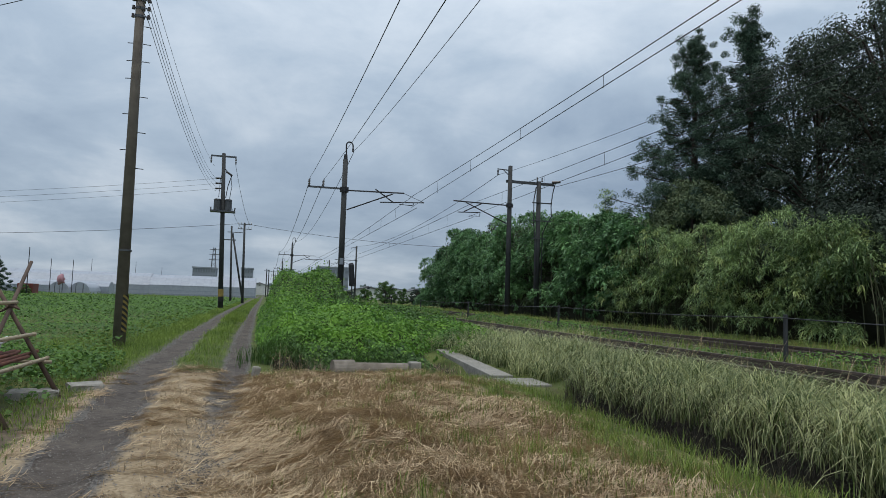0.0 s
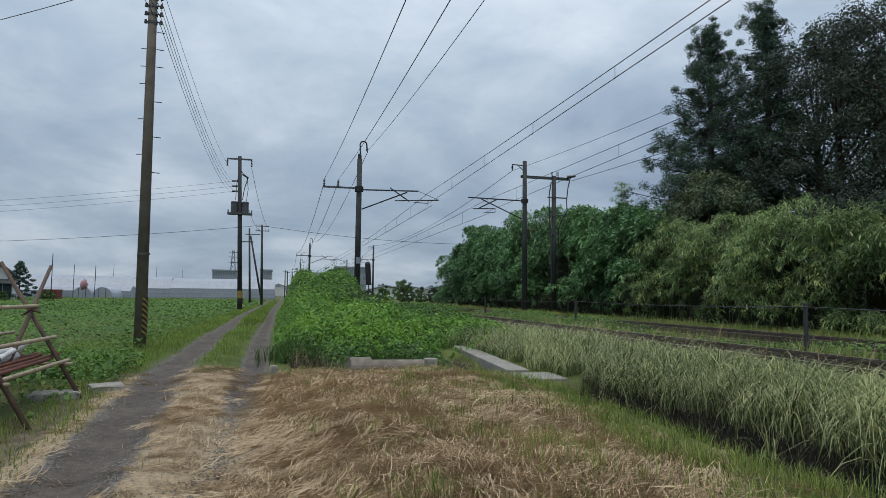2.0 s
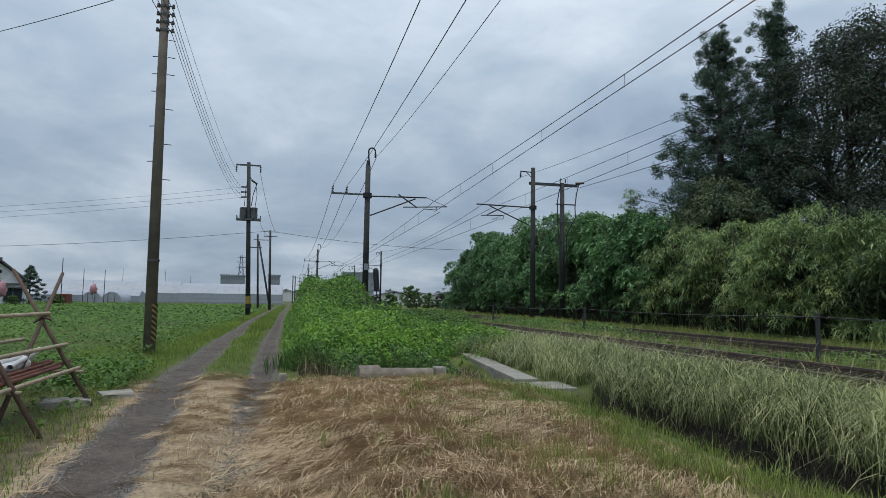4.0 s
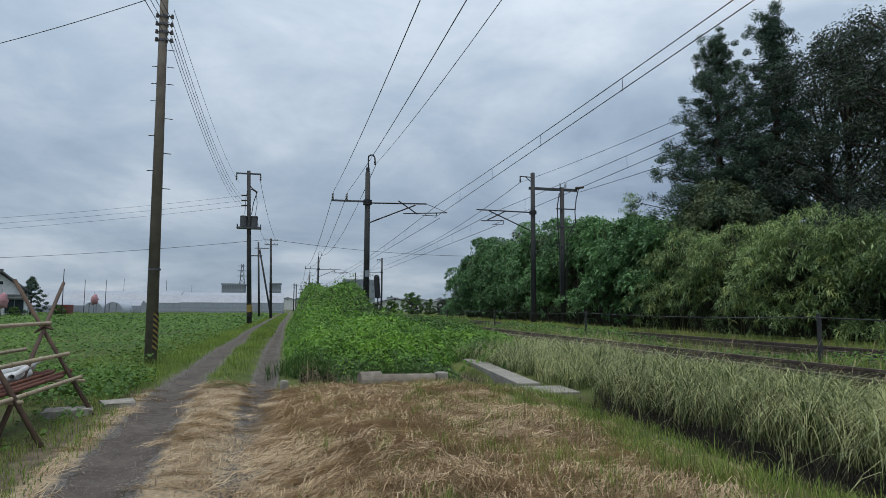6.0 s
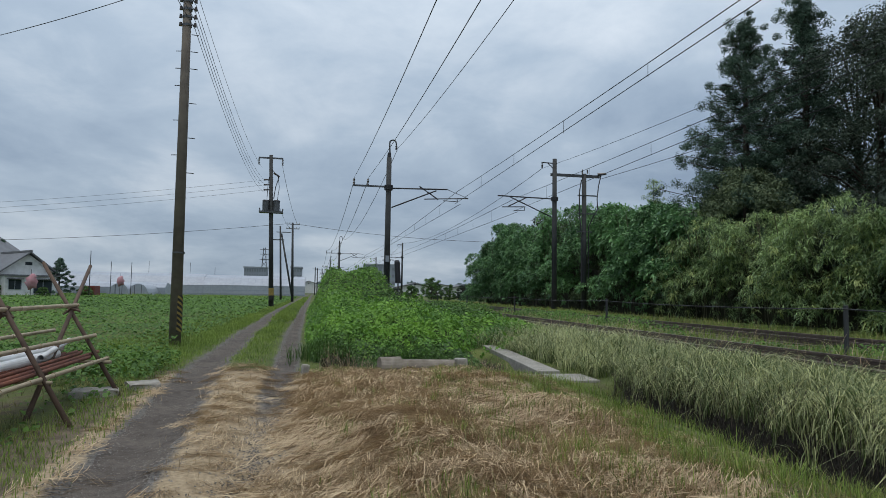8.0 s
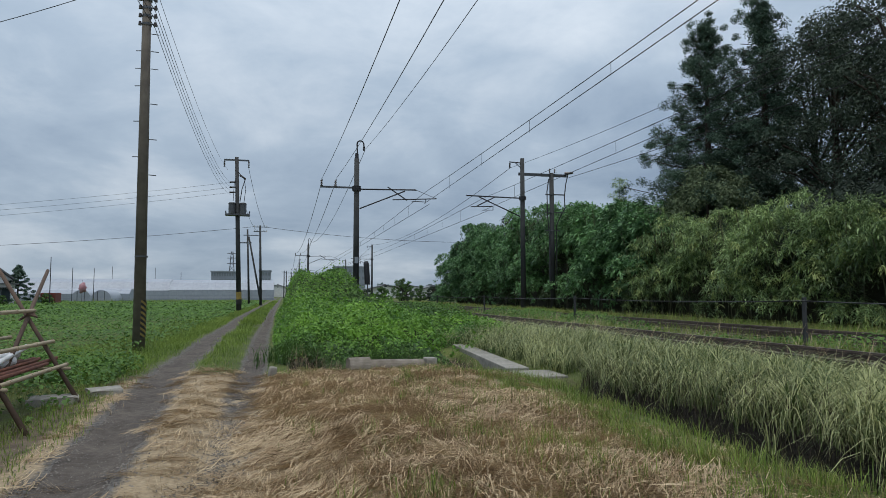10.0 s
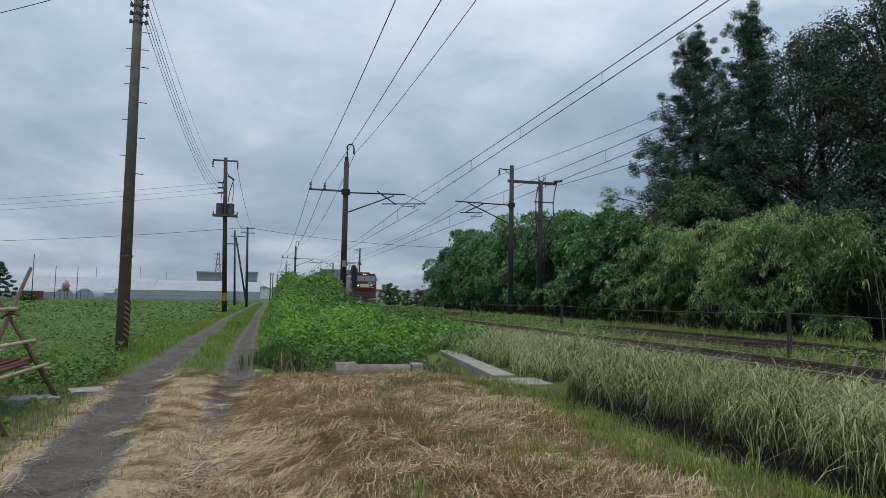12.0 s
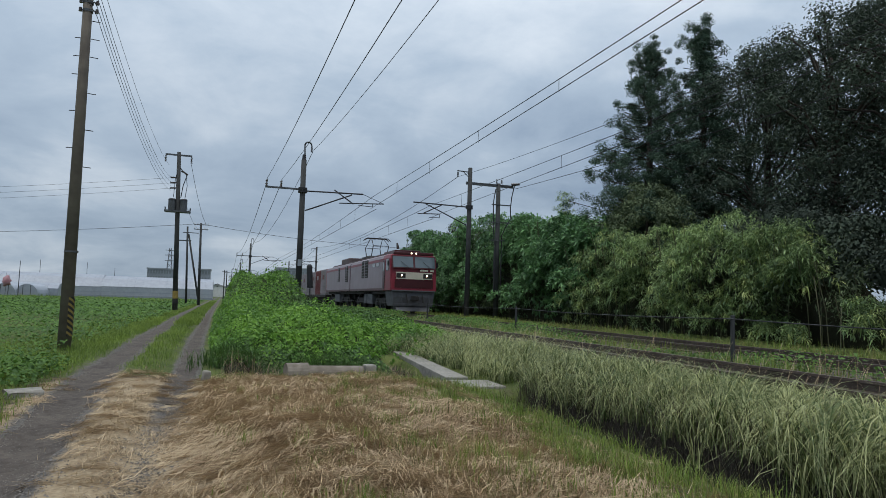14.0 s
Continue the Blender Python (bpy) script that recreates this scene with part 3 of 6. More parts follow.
def span(name, a, b, sag, r, label, n=24, group="overhead wires"):
    t = np.linspace(0, 1, n)
    P = np.array(a)[None] * (1 - t[:, None]) + np.array(b)[None] * t[:, None]
    P[:, 2] -= sag * 4 * t * (1 - t)
    V, F = tube_mesh(P, r)
    return tagged(quads(name, V, F, WIRE), label, "overhead wire", group)


# contact and messenger wires with droppers, span by span
MASTS_Y = [-26.0, 31.0, 88.0, 141.0, 194.0, 250.0]
for cx, off, zc, zm in ((TRACK_NEAR, 0.0, 5.70, 6.34), (TRACK_FAR, 2.0, 5.70, 6.42)):
    for a, b in zip(MASTS_Y, MASTS_Y[1:]):
        a, b = a + off, b + off
        r = 0.010 if a < 0 else 0.013 if a < 50 else 0.02
        st = 0.14 * (1 if a < 60 else -1)
        x0 = cx - (0.65 if a < 0 and cx == TRACK_NEAR else 0.0)
        za = zc + (0.32 if a < 0 else 0.0)
        span("contact_wire", (x0 + st, a, za), (cx - st, b, zc), 0.0, r, "thin dark contact wire over the track", 3)
        span("messenger_wire", (x0, a, zm), (cx, b, zm), 0.28, r, "sagging dark messenger wire over the contact wire")
        for k in range(1, 12):
            t = k / 12
            zz = zm - 0.28 * 4 * t * (1 - t)
            yy = a + (b - a) * t
            if yy < 60:
                xx = x0 + (cx - x0) * t
                d = finish("dropper", rbm((xx, yy, za + (zc - za) * t), (xx, yy, zz), 0.006, seg=4), WIRE)
                tagged(d, "short hanger wire between messenger and contact wire", "dropper", "droppers")
for a, b in zip(MASTS_Y, MASTS_Y[1:]):
    xa, xb = (3.4 if a < 40 else 3.1), (3.36 if b < 40 else 3.1)
    r = 0.009 if a < 0 else 0.014 if a < 50 else 0.02
    for dx, z, sag in ((-1.66, 6.75, 1.0), (-1.0, 6.75, 1.0), (0.34, 8.2, 1.2)):
        span("feeder_wire", (xa + dx, a, z), (xb + dx, b, z), sag, r, "dark feeder wire along the railway masts")
    span("ground_wire", (11.95, a + 2.2, 8.15), (11.95, b + 2.2 if b > 40 else 33.2, 8.15), 1.0, r, "dark wire along the far railway masts")
span("feeder_wire", (15.4, -26, 7.6), (15.4, 33.2, 7.75), 0.6, 0.013, "dark feeder wire beyond the far track")


# ---- fence between the tracks ----
def make_fence():
    f = thing("wire_fence", "low wire fence with dark posts between the tracks", "fence", (0, 0, 0))
    proto = part("fence_post", bbm(-0.027, 0.027, -0.027, 0.027, 0.25, 1.22, bevel=0.006), RAILPOLE, f, "dark weathered post")
    proto.location = (8.55, 9.2, 0)
    for yy in (0.2, 18.1, 27.2, 36.2, 45.2, 54.2, 63.2):
        p = new("fence_post", proto.data)
        p.parent, p.location = f, (8.55, yy, 0)
    ys = [-8.8, 0.2, 9.2, 18.1, 27.2, 36.2, 45.2, 54.2, 63.2]
    for z in (1.16,):
        pts = []
        for a, b in zip(ys, ys[1:]):
            for t in np.linspace(0, 0.875, 8):
                pts.append((8.49, a + (b - a) * t, z - 0.05 * 4 * t * (1 - t)))
        V, F = tube_mesh(pts + [(8.49, ys[-1], z)], 0.009, 4)
        quads("fence_wire", V, F, WIRE, f)


make_fence()


# ---- utility poles along the farm road ----
def make_pole_near(at):
    m = thing("utility_pole", "tall brown-grey concrete utility pole with step bolts and striped guard", "utility pole", at, group="utility poles")
    part("pole_shaft", rbm((0, 0, -0.1), (-0.06, 0, 12.5), 0.137, 0.075, 24), POLE, m, smooth=True)
    for i in range(9):
        z = 4.0 + 0.425 * i
        r = 0.137 - 0.062 * z / 12.5
        for s in (1, -1) if i in (6, 7) else ((-1,) if i % 2 else (1,)):
            part("step_bolt", rbm((s * (r - 0.02), 0, z), (s * (r + 0.15), 0, z - 0.01), 0.010, seg=6), DARKSTEEL, m)
    for i, z in enumerate((7.62, 7.82, 8.02, 8.22)):
        b = bmesh.new()
        rod(b, (-0.17, -0.06, z), (0.17, -0.06, z), 0.016, seg=6)
        rod(b, (-0.03, 0, z - 0.03), (-0.03, 0, z + 0.03), 0.112, seg=14)
        br = part("wire_rack", b, STEEL, m, "steel band with wire brackets")
        for sx in (-0.17, 0.17):
            part("spool_insulator", rbm((sx, -0.06, z - 0.045), (sx, -0.06, z + 0.045), 0.038, 0.03, 10), DARKCERAMIC, br)
    z = 11.6
    part("cross_arm", bbm(-0.9, 0.9, -0.05, 0.05, z, z + 0.09), STEEL, m)
    band = bmesh.new()
    rod(band, (0, 0, 2.05), (0, 0, 2.09), 0.143, seg=20)
    part("steel_band", band, STEEL, m)
    # striped guard: a sheet round the side that faces the road
    g = bmesh.new()
    g_r = 0.142
    arc = [radians(a) for a in range(-70, 32, 6)]
    lo, hi = 0.20, 1.06
    prev = None
    for a in arc:
        p = [g.verts.new((g_r * math.cos(a), g_r * math.sin(a), z)) for z in (lo, hi)]
        if prev:
            g.faces.new((prev[0], p[0], p[1], prev[1]))
        prev = p
    sheet = part("guard_sheet", g, YELLOW, m, "yellow and black striped guard sheet")
    for i in range(8):
        bm = bmesh.new()
        prev = None
        z0 = lo - 0.1 + i * 0.125
        for a in arc:
            h = -0.10 * (a - arc[0])
            lo_, hi_ = [min(max(z0 + h + d, lo), hi) for d in (0.1, 0.165)]
            p = [bm.verts.new(((g_r + 0.003) * math.cos(a), (g_r + 0.003) * math.sin(a), z)) for z in (lo_, hi_)]
            if prev:
                bm.faces.new((prev[0], p[0], p[1], prev[1]))
            prev = p
        part("stripe", bm, BLACK, sheet)
    return m


make_pole_near((-3.2, 16.35, 0.1))


def make_pole_transformer(at):
    m = thing("utility_pole", "concrete utility pole carrying two transformers and a cross-arm", "utility pole", at, group="utility poles")
    part("pole_shaft", rbm((0.0, 0, 0), (-0.33, 0, 10.45), 0.17, 0.12, 16), RAILPOLE, m, smooth=True)
    b = bmesh.new()
    box(b, -1.15, 0.5, -0.05, 0.05, 10.2, 10.3)
    part("cross_arm", b, STEEL, m)
    for sx in (-1.12, 0.47):
        part("strain_insulator", insulator(bmesh.new(), (sx, 0, 9.75), 0.07, 0.45), DARKCERAMIC, m)
    c = bmesh.new()
    chain(c, [(-0.2, -0.1, 9.4), (0.05, -0.1, 9.1), (0.25, -0.1, 8.9), (0.05, -0.1, 8.2), (-0.05, -0.1, 7.4)], 0.03)
    chain(c, [(-0.3, -0.1, 9.3), (-0.45, -0.1, 8.6), (-0.5, -0.1, 7.4)], 0.02)
    chain(c, [(0.2, -0.1, 8.95), (0.3, -0.1, 8.2), (0.2, -0.1, 7.3)], 0.02)
    part("jumper_wire", c, WIRE, m)
    part("cutout_switch", rbm((-0.1, -0.1, 9.2), (0.3, -0.12, 8.95), 0.07, 0.05, 8), DARKCERAMIC, m)
    for k, z in enumerate((8.0, 8.35, 8.7)):
        part("pin_insulator", rbm((-0.75, -0.1, z), (-0.25, 0, z + 0.04), 0.06, 0.045, 8), DARKCERAMIC, m)
    plat = bmesh.new()
    box(plat, -1.0, 0.6, -0.3, 0.3, 6.42, 6.54)
    rod(plat, (-0.95, 0, 6.5), (-0.98, 0, 6.75), 0.04)
    rod(plat, (0.55, 0, 6.5), (0.58, 0, 6.75), 0.04)
    part("transformer_platform", plat, STEEL, m)
    for sx in (-0.56, 0.14):
        t = part("transformer", rbm((sx, -0.1, 6.54), (sx, -0.1, 7.22), 0.235, 0.235, 16), STEEL, m, "grey cylindrical transformer", smooth=False)
        part("lid", rbm((sx, -0.1, 7.22), (sx, -0.1, 7.3), 0.26, 0.2, 16), DARKSTEEL, t)
    low = bmesh.new()
    box(low, -0.2, 0.75, -0.04, 0.04, 4.55, 4.62)
    part("lower_arm", low, STEEL, m)
    g = bmesh.new()
    rod(g, (0.0, 0, 0.45), (-0.03, 0, 1.25), 0.18, 0.178, 18, caps=False)
    sl = part("guard_sleeve", g, YELLOW, m, "yellow and black guard sleeve")
    part("stripe", rbm((0, 0, 0.45), (-0.01, 0, 0.75), 0.184, 0.183, 18, caps=False), BLACK, sl)
    return m


P2 = (-2.9, 46.0, 0.2)
make_pole_transformer(P2)


def make_pole_plain(at):
    m = thing("utility_pole", "slim concrete utility pole with two short cross-arms", "utility pole", at, group="utility poles")
    part("pole_shaft", rbm((0, 0, 0), (-0.2, 0, 8.55), 0.15, 0.1, 14), RAILPOLE, m, smooth=True)
    for z in (7.85, 8.35):
        b = bmesh.new()
        box(b, -0.85, 0.55, -0.05, 0.05, z, z + 0.07)
        a = part("cross_arm", b, STEEL, m)
        for sx in (-0.8, -0.5, 0.2, 0.5):
            part("pin_insulator", insulator(bmesh.new(), (sx, 0, z + 0.07), 0.05, 0.18), CERAMIC, a)
    return m


P3 = (-2.35, 72.0, 0.1)
make_pole_plain(P3)


def make_braced_pole(at):
    m = thing("braced_pole", "plain slim pole with a leaning brace pole", "utility pole", at, group="utility poles")
    part("pole_shaft", rbm((0, 0, 0), (-0.3, 0, 8.4), 0.12, 0.09, 12), RAILPOLE, m, smooth=True)
    part("brace_pole", rbm((1.3, 0.2, 0), (-0.15, 0.1, 7.6), 0.11, 0.09, 12), RAILPOLE, m, smooth=True)
    b = bmesh.new()
    box(b, -0.7, 0.9, -0.04, 0.04, 7.7, 7.78)
    part("cross_arm", b, STEEL, m)


make_braced_pole((-3.7, 75.0, 0.1))
for xx, yy, hh in ((0.0, 190.0, 8.0), (0.6, 184.0, 7.6), (2.2, 215.0, 8.5)):
    m = thing("utility_pole", "distant plain concrete pole beside the farm road", "utility pole", (xx, yy, 0), group="utility poles")
    part("pole_shaft", rbm((0, 0, 0), (0, 0, hh), 0.17, 0.13, 10), RAILPOLE, m)
    part("cross_arm", bbm(-0.7, 0.7, -0.05, 0.05, hh - 0.5, hh - 0.4), STEEL, m)

# wires between the utility poles
for k, (sx, z) in enumerate(((0.17, 7.62), (0.17, 7.82), (0.17, 8.02), (0.17, 8.22))):
    span("service_wire", (-3.2 + sx, 16.29, z), (P2[0] - 0.7, P2[1], 8.05 + 0.28 * k), 0.75, 0.007, "thin dark service wire between utility poles")
    span("service_wire", (-3.2 + sx, 16.29, z), (-3.6 + sx, -16.0, z + 0.2), 0.6, 0.008, "thin dark service wire between utility poles")
span("high_wire", (-3.0, 16.3, 8.5), (P2[0] - 0.9, P2[1], 9.75), 0.5, 0.006, "thin high wire between utility poles")
span("high_wire", (P2[0] + 0.47, P2[1], 9.9), (P3[0] + 0.3, P3[1], 8.55), 0.5, 0.014, "thin high wire between utility poles")
span("high_wire", (P2[0] + 0.3, P2[1], 7.2), (P3[0] - 0.3, P3[1], 8.0), 0.4, 0.012, "thin high wire between utility poles")
for z, zz in ((8.05, 7.2), (8.4, 7.6), (8.75, 8.0)):
    span("side_wire", (P2[0] - 0.7, P2[1], z + 0.15), (-47.0, 52.0, zz - 2.3), 0.7, 0.008, "thin wire crossing the field")
span("side_wire", (P3[0] + 0.3, P3[1], 8.5), (20.0, 73.0, 7.3), 0.35, 0.02, "thin dark wire crossing the railway")
span("side_wire", (P3[0] - 0.9, P3[1], 8.5), (-60.0, 80.0, 5.7), 0.9, 0.02, "thin wire crossing the field")
span("high_wire", (-17.0, 26.0, 8.9), (-3.3, 16.3, 8.85), 0.35, 0.010, "dark wire running to the utility pole")


# ---- trackside flasher on a thin post ----
def make_flasher(at):
    m = thing("trackside_flasher", "dark grey cylindrical warning flasher on a thin post", "railway signal", at)
    part("post", rbm((0, 0, 0), (-0.03, 0, 1.6), 0.03, 0.03, 8), STEEL, m, "thin pale steel post")
    part("mounting_foot", rbm((-0.03, 0, 1.56), (-0.03, 0, 1.66), 0.13, 0.13, 12), DARKSTEEL, m)
    b = bmesh.new()
    rod(b, (-0.03, 0, 1.66), (-0.09, 0, 2.5), 0.125, 0.125, 16)
    rod(b, (-0.09, 0, 2.5), (-0.097, 0, 2.6), 0.125, 0.075, 16)
    part("housing", b, DARKSTEEL, m, "dark cylinder with rounded top", smooth=False)


make_flasher((3.69, 29.0, 0.15))


# ---- concrete slabs, culvert pipe, stones ----
def make_slab(name, label, cx, cy, cz, sx, sy, sz, rz, tilt=0.0):
    bm = bmesh.new()
    box(bm, -sx / 2, sx / 2, -sy / 2, sy / 2, -sz, 0, bevel=0.015)
    ob = finish(name, bm, CONCRETE)
    ob.matrix_basis = pose(cx, cy, cz, tilt, 0, rz)
    return tagged(ob, label, "concrete slab")


make_slab("concrete_channel_wall", "long grey concrete wall top beside the ditch", 3.99, 12.68, 0.08, 0.38, 5.1, 0.55, -4.6)
make_slab("concrete_slab", "flat grey concrete slab lying across the ditch", 3.72, 9.55, 0.06, 1.02, 0.80, 0.08, -2.0)


def make_pipe():
    m = thing("culvert_pipe", "old concrete culvert pipe lying in the grass", "concrete pipe", (1.10, 10.95, 0.10), rz=9.0)
    m.matrix_basis = pose(1.10, 10.95, 0.035, 0, 0, 9.0)
    a = bmesh.new()
    rod(a, (0.0, 0, 0.03), (0.36, 0, 0.03), 0.17, 0.17, 20)
    part("pipe_socket", a, material("stained_concrete", (0.27, 0.24, 0.20), 0.95, vary=(0.13, 0.11, 0.085), scale=9, bump=0.5), m, "rough pale concrete collar")
    b = bmesh.new()
    rod(b, (0.34, 0, 0.02), (1.32, 0, 0.0), 0.135, 0.13, 20)
    part("pipe_barrel", b, material("mossy_concrete", (0.27, 0.235, 0.195), 0.95, vary=(0.12, 0.10, 0.075), scale=7, bump=0.4), m)
    c = bmesh.new()
    box(c, 1.36, 1.56, -0.1, 0.1, -0.1, 0.15, bevel=0.03)
    part("end_block", c, CONCRETE, m)


make_pipe()
for cx, cy, sx, sy, rz in ((-2.58, 8.62, 0.52, 0.26, 14), (-2.17, 9.22, 0.40, 0.3, 25)):
    bm = bmesh.new()
    box(bm, -sx / 2, sx / 2, -sy / 2, sy / 2, -0.1, 0.07, bevel=0.03)
    for v in bm.verts:
        v.co += Vector((rng.normal(0, 0.012), rng.normal(0, 0.012), rng.normal(0, 0.006)))
    ob = finish("stepping_stone", bm, CONCRETE)
    ob.matrix_basis = pose(cx, cy, float(land(cx, cy)) + 0.02, 0, 0, rz)
    tagged(ob, "pale broken concrete slab beside the rack", "concrete slab", "broken slabs")
ob = finish("boundary_stone", bbm(-0.06, 0.06, -0.05, 0.05, -0.1, 0.16, bevel=0.03), CONCRETE)
ob.matrix_basis = pose(-0.12, 10.6, 0, 4, 6, 20)
tagged(ob, "small grey stone marker in the grass", "stone")


# ---- drying rack with pipes ----
def make_rack():
    m = thing("drying_rack", "rack of crossed dark timber poles with bamboo rails", "rack", (0, 0, 0))
    for a, b, c, d in (((-2.30, 4.95, -0.02), (-3.40, 5.44, 1.61), (-3.60, 4.75, -0.02), (-2.98, 5.3, 1.12)), ((-2.22, 6.80, -0.02), (-3.36, 7.29, 1.63), (-3.62, 6.6, -0.02), (-2.96, 7.16, 1.12)), ((-2.29, 8.65, -0.02), (-3.42, 9.15, 1.63), (-2.78, 7.22, -0.02), (-3.11, 9.95, 1.62))):
        y0 = b[1] - 0.5
        part("trestle_pole", rbm(a, b, 0.026, 0.022, 10), TIMBER, m, smooth=True)
        part("trestle_pole", rbm(c, d, 0.027, 0.022, 10), TIMBER, m, smooth=True)
        part("cross_bar", rbm((-2.45, y0 + 0.12, 0.40), (-3.75, y0 + 0.42, 0.40), 0.02, 0.02, 8), BAMBOO, m, smooth=True)
        b = bmesh.new()
        for k in range(5):
            rod(b, (-3.07 + 0.02 * k, y0 + 0.25, 0.98 + 0.02 * k), (-2.95 + 0.01 * k, y0 + 0.37, 1.07 - 0.015 * k), 0.012, seg=5)
        part("lashing", b, TIMBER, m)
    for x0, z0, ya, yb in ((-2.98, 1.09, 4.2, 9.1), (-2.74, 0.71, 4.0, 9.05), (-2.55, 0.43, 3.8, 8.95), (-3.52, 0.72, 4.2, 9.9), (-3.75, 0.46, 4.2, 9.9)):
        bm = bmesh.new()
        nseg = 9
        for i in range(nseg):
            a, b = ya + (yb - ya) * i / nseg, ya + (yb - ya) * (i + 1) / nseg
            rod(bm, (x0, a, z0), (x0, b, z0), 0.024, 0.023, 10)
            rod(bm, (x0, b - 0.012, z0), (x0, b + 0.012, z0), 0.028, seg=10)
        part("bamboo_rail", bm, BAMBOO, m, "pale bamboo rail")


make_rack()
for i, (x0, z0, r, ya, yb, tilt) in enumerate(((-2.95, 0.52, 0.055, 5.2, 8.35, 0.02), (-3.12, 0.55, 0.06, 5.4, 8.9, 0.03), (-3.3, 0.53, 0.055, 5.0, 8.2, 0.0))):
    b = bmesh.new()
    rod(b, (x0, ya, z0), (x0 + tilt, yb, z0 + 0.02), r, r, 16, caps=False)
    rod(b, (x0, ya + 0.01, z0), (x0 + tilt, yb - 0.01, z0 + 0.02), r * 0.88, r * 0.88, 16, caps=False)
    rod(b, (x0, ya - 0.01, z0), (x0, ya + 0.14, z0), r * 1.15, r * 1.15, 16, caps=False)
    tagged(finish("plastic_pipe", b, PVC, smooth=False), "white plastic pipe lying on the rack", "pipe", "plastic pipes")
for i in range(9):
    x0 = -2.58 - 0.055 * i + rng.normal(0, 0.01)
    z0 = 0.462 + 0.02 * (i % 2)
    b = rbm((x0, 4.3 + rng.uniform(0, 0.8), z0), (x0 - 0.06 + rng.normal(0, 0.05), 8.3 + rng.uniform(0, 1.0), z0 + 0.015), 0.023, 0.022, 10)
    tagged(finish("steel_pipe", b, RUST, smooth=True), "rust-brown steel pipe lying on the rack", "pipe", "rusty pipes")
b = rbm((-2.85, 7.7, 0.56), (-2.98, 8.9, 0.66), 0.03, 0.03, 12, caps=False)
tagged(finish("plastic_gutter", b, PVC), "white plastic gutter piece on the rack", "pipe", "plastic pipes")


# ---- grasses ----
def stuff(name, pairs, mat, label, category):
    V, F = joined(pairs) if isinstance(pairs, list) else pairs
    ob = quads(name, V, F, mat)
    return tagged(ob, label, category, kind="stuff")


def scatter(n, x0, x1, y0, y1, keep=None, power=1.0):
    """Random spots, thicker towards the near end; keep(x, y) is the chance of each."""
    x = rng.uniform(x0, x1, n)
    y = y0 + (y1 - y0) * rng.random(n) ** power
    if keep is not None:
        ok = rng.random(n) < keep(x, y)
        x, y = x[ok], y[ok]
    return x, y


def on_land(x, y, dz=0.0):
    return np.stack([x, y, land(x, y) + dz], 1)


# mown straw lying on the hump and the near road
def straw_here(x, y):
    bare = np.exp(-((x - rut_left(y)) / 0.3) ** 4) + 0.85 * np.exp(-((x - rut_right(y)) / 0.16) ** 2) * smooth(y, 4, 9)
    return np.clip((1 - 0.85 * smooth(x + 0.5 * ripple(x, y, 0.8), 1.7, 3.0)) * (1 - smooth(x, 3.1, 3.4)) * smooth(x - rut_left(y), -0.6, -0.3) * (1 - bare) * (0.2 + 0.82 * smooth(x, -0.6, 0.3)) * (0.75 + 0.35 * ripple(x, y, 0.5)), 0, 1) * (1 - smooth(y, 10.4, 11.4) * smooth(x, -1, -0.4))


bx, by = scatter(15500, -2.4, 3.35, 1.6, 11.8, straw_here, 1.25)
idx = np.repeat(np.arange(len(bx)), rng.integers(8, 30, len(bx)))
n = len(idx)
b_az = 2.5 + 1.1 * ripple(bx, by, 1.3) + rng.normal(0, 0.9, len(bx))
b_top = 0.012 + 0.04 * rng.random(len(bx)) ** 2 * smooth(bx, -0.7, 0.3) + 0.02 * np.clip(ripple(bx, by, 0.5), 0, 1)
az = b_az[idx] + rng.normal(0, 0.28, n)
d = np.stack([np.cos(az), np.sin(az), np.zeros(n)], 1)
side = np.stack([-np.sin(az), np.cos(az), np.zeros(n)], 1)
x = bx[idx] + rng.normal(0, 0.05, n)
y = by[idx] + rng.normal(0, 0.05, n)
clump = b_top[idx] * rng.random(n) + 0.004
L = rng.uniform(0.08, 0.34, n)
W = rng.uniform(0.002, 0.007, n)
bend = rng.normal(0, 0.22, n)
rise = rng.normal(0, 0.03, n)
ends = []
for s in (-0.5, 0.0, 0.5):
    c = d * (L * s)[:, None] + side * (bend * L * (0.25 - s * s) * 2)[:, None] + np.stack([x, y, clump * (1.2 - abs(s) * 1.5) + 0.008 + np.maximum(rise * s * 2, -0.01)], 1)
    c[:, 2] += land(c[:, 0], c[:, 1])
    ends.append((c, (side * W[:, None] * 0.5 + np.stack([0 * x, 0 * x, W * 0.25], 1)) * (1.0 if s == 0 else 0.45)))
V = np.stack([ends[0][0] - ends[0][1], ends[0][0] + ends[0][1], ends[1][0] - ends[1][1], ends[1][0] + ends[1][1], ends[2][0] - ends[2][1], ends[2][0] + ends[2][1]], 1).reshape(-1, 3)
F = (np.arange(n)[:, None, None] * 6 + np.array([[0, 1, 3, 2], [2, 3, 5, 4]])[None]).reshape(-1, 4)
stuff("mown_straw", (V, F), STRAW, "dry mown straw lying over the mound and road", "straw")

# short stubble and regrowing grass on the hump
x, y = scatter(38000, -2.3, 3.6, 1.8, 12.5, lambda x, y: straw_here(x, y) * np.clip(0.25 + 0.9 * ripple(x, y, 0.8) + 0.6 * (1 - smooth(x, -0.8, -0.2)), 0.03, 1), 1.2)
n = len(x)
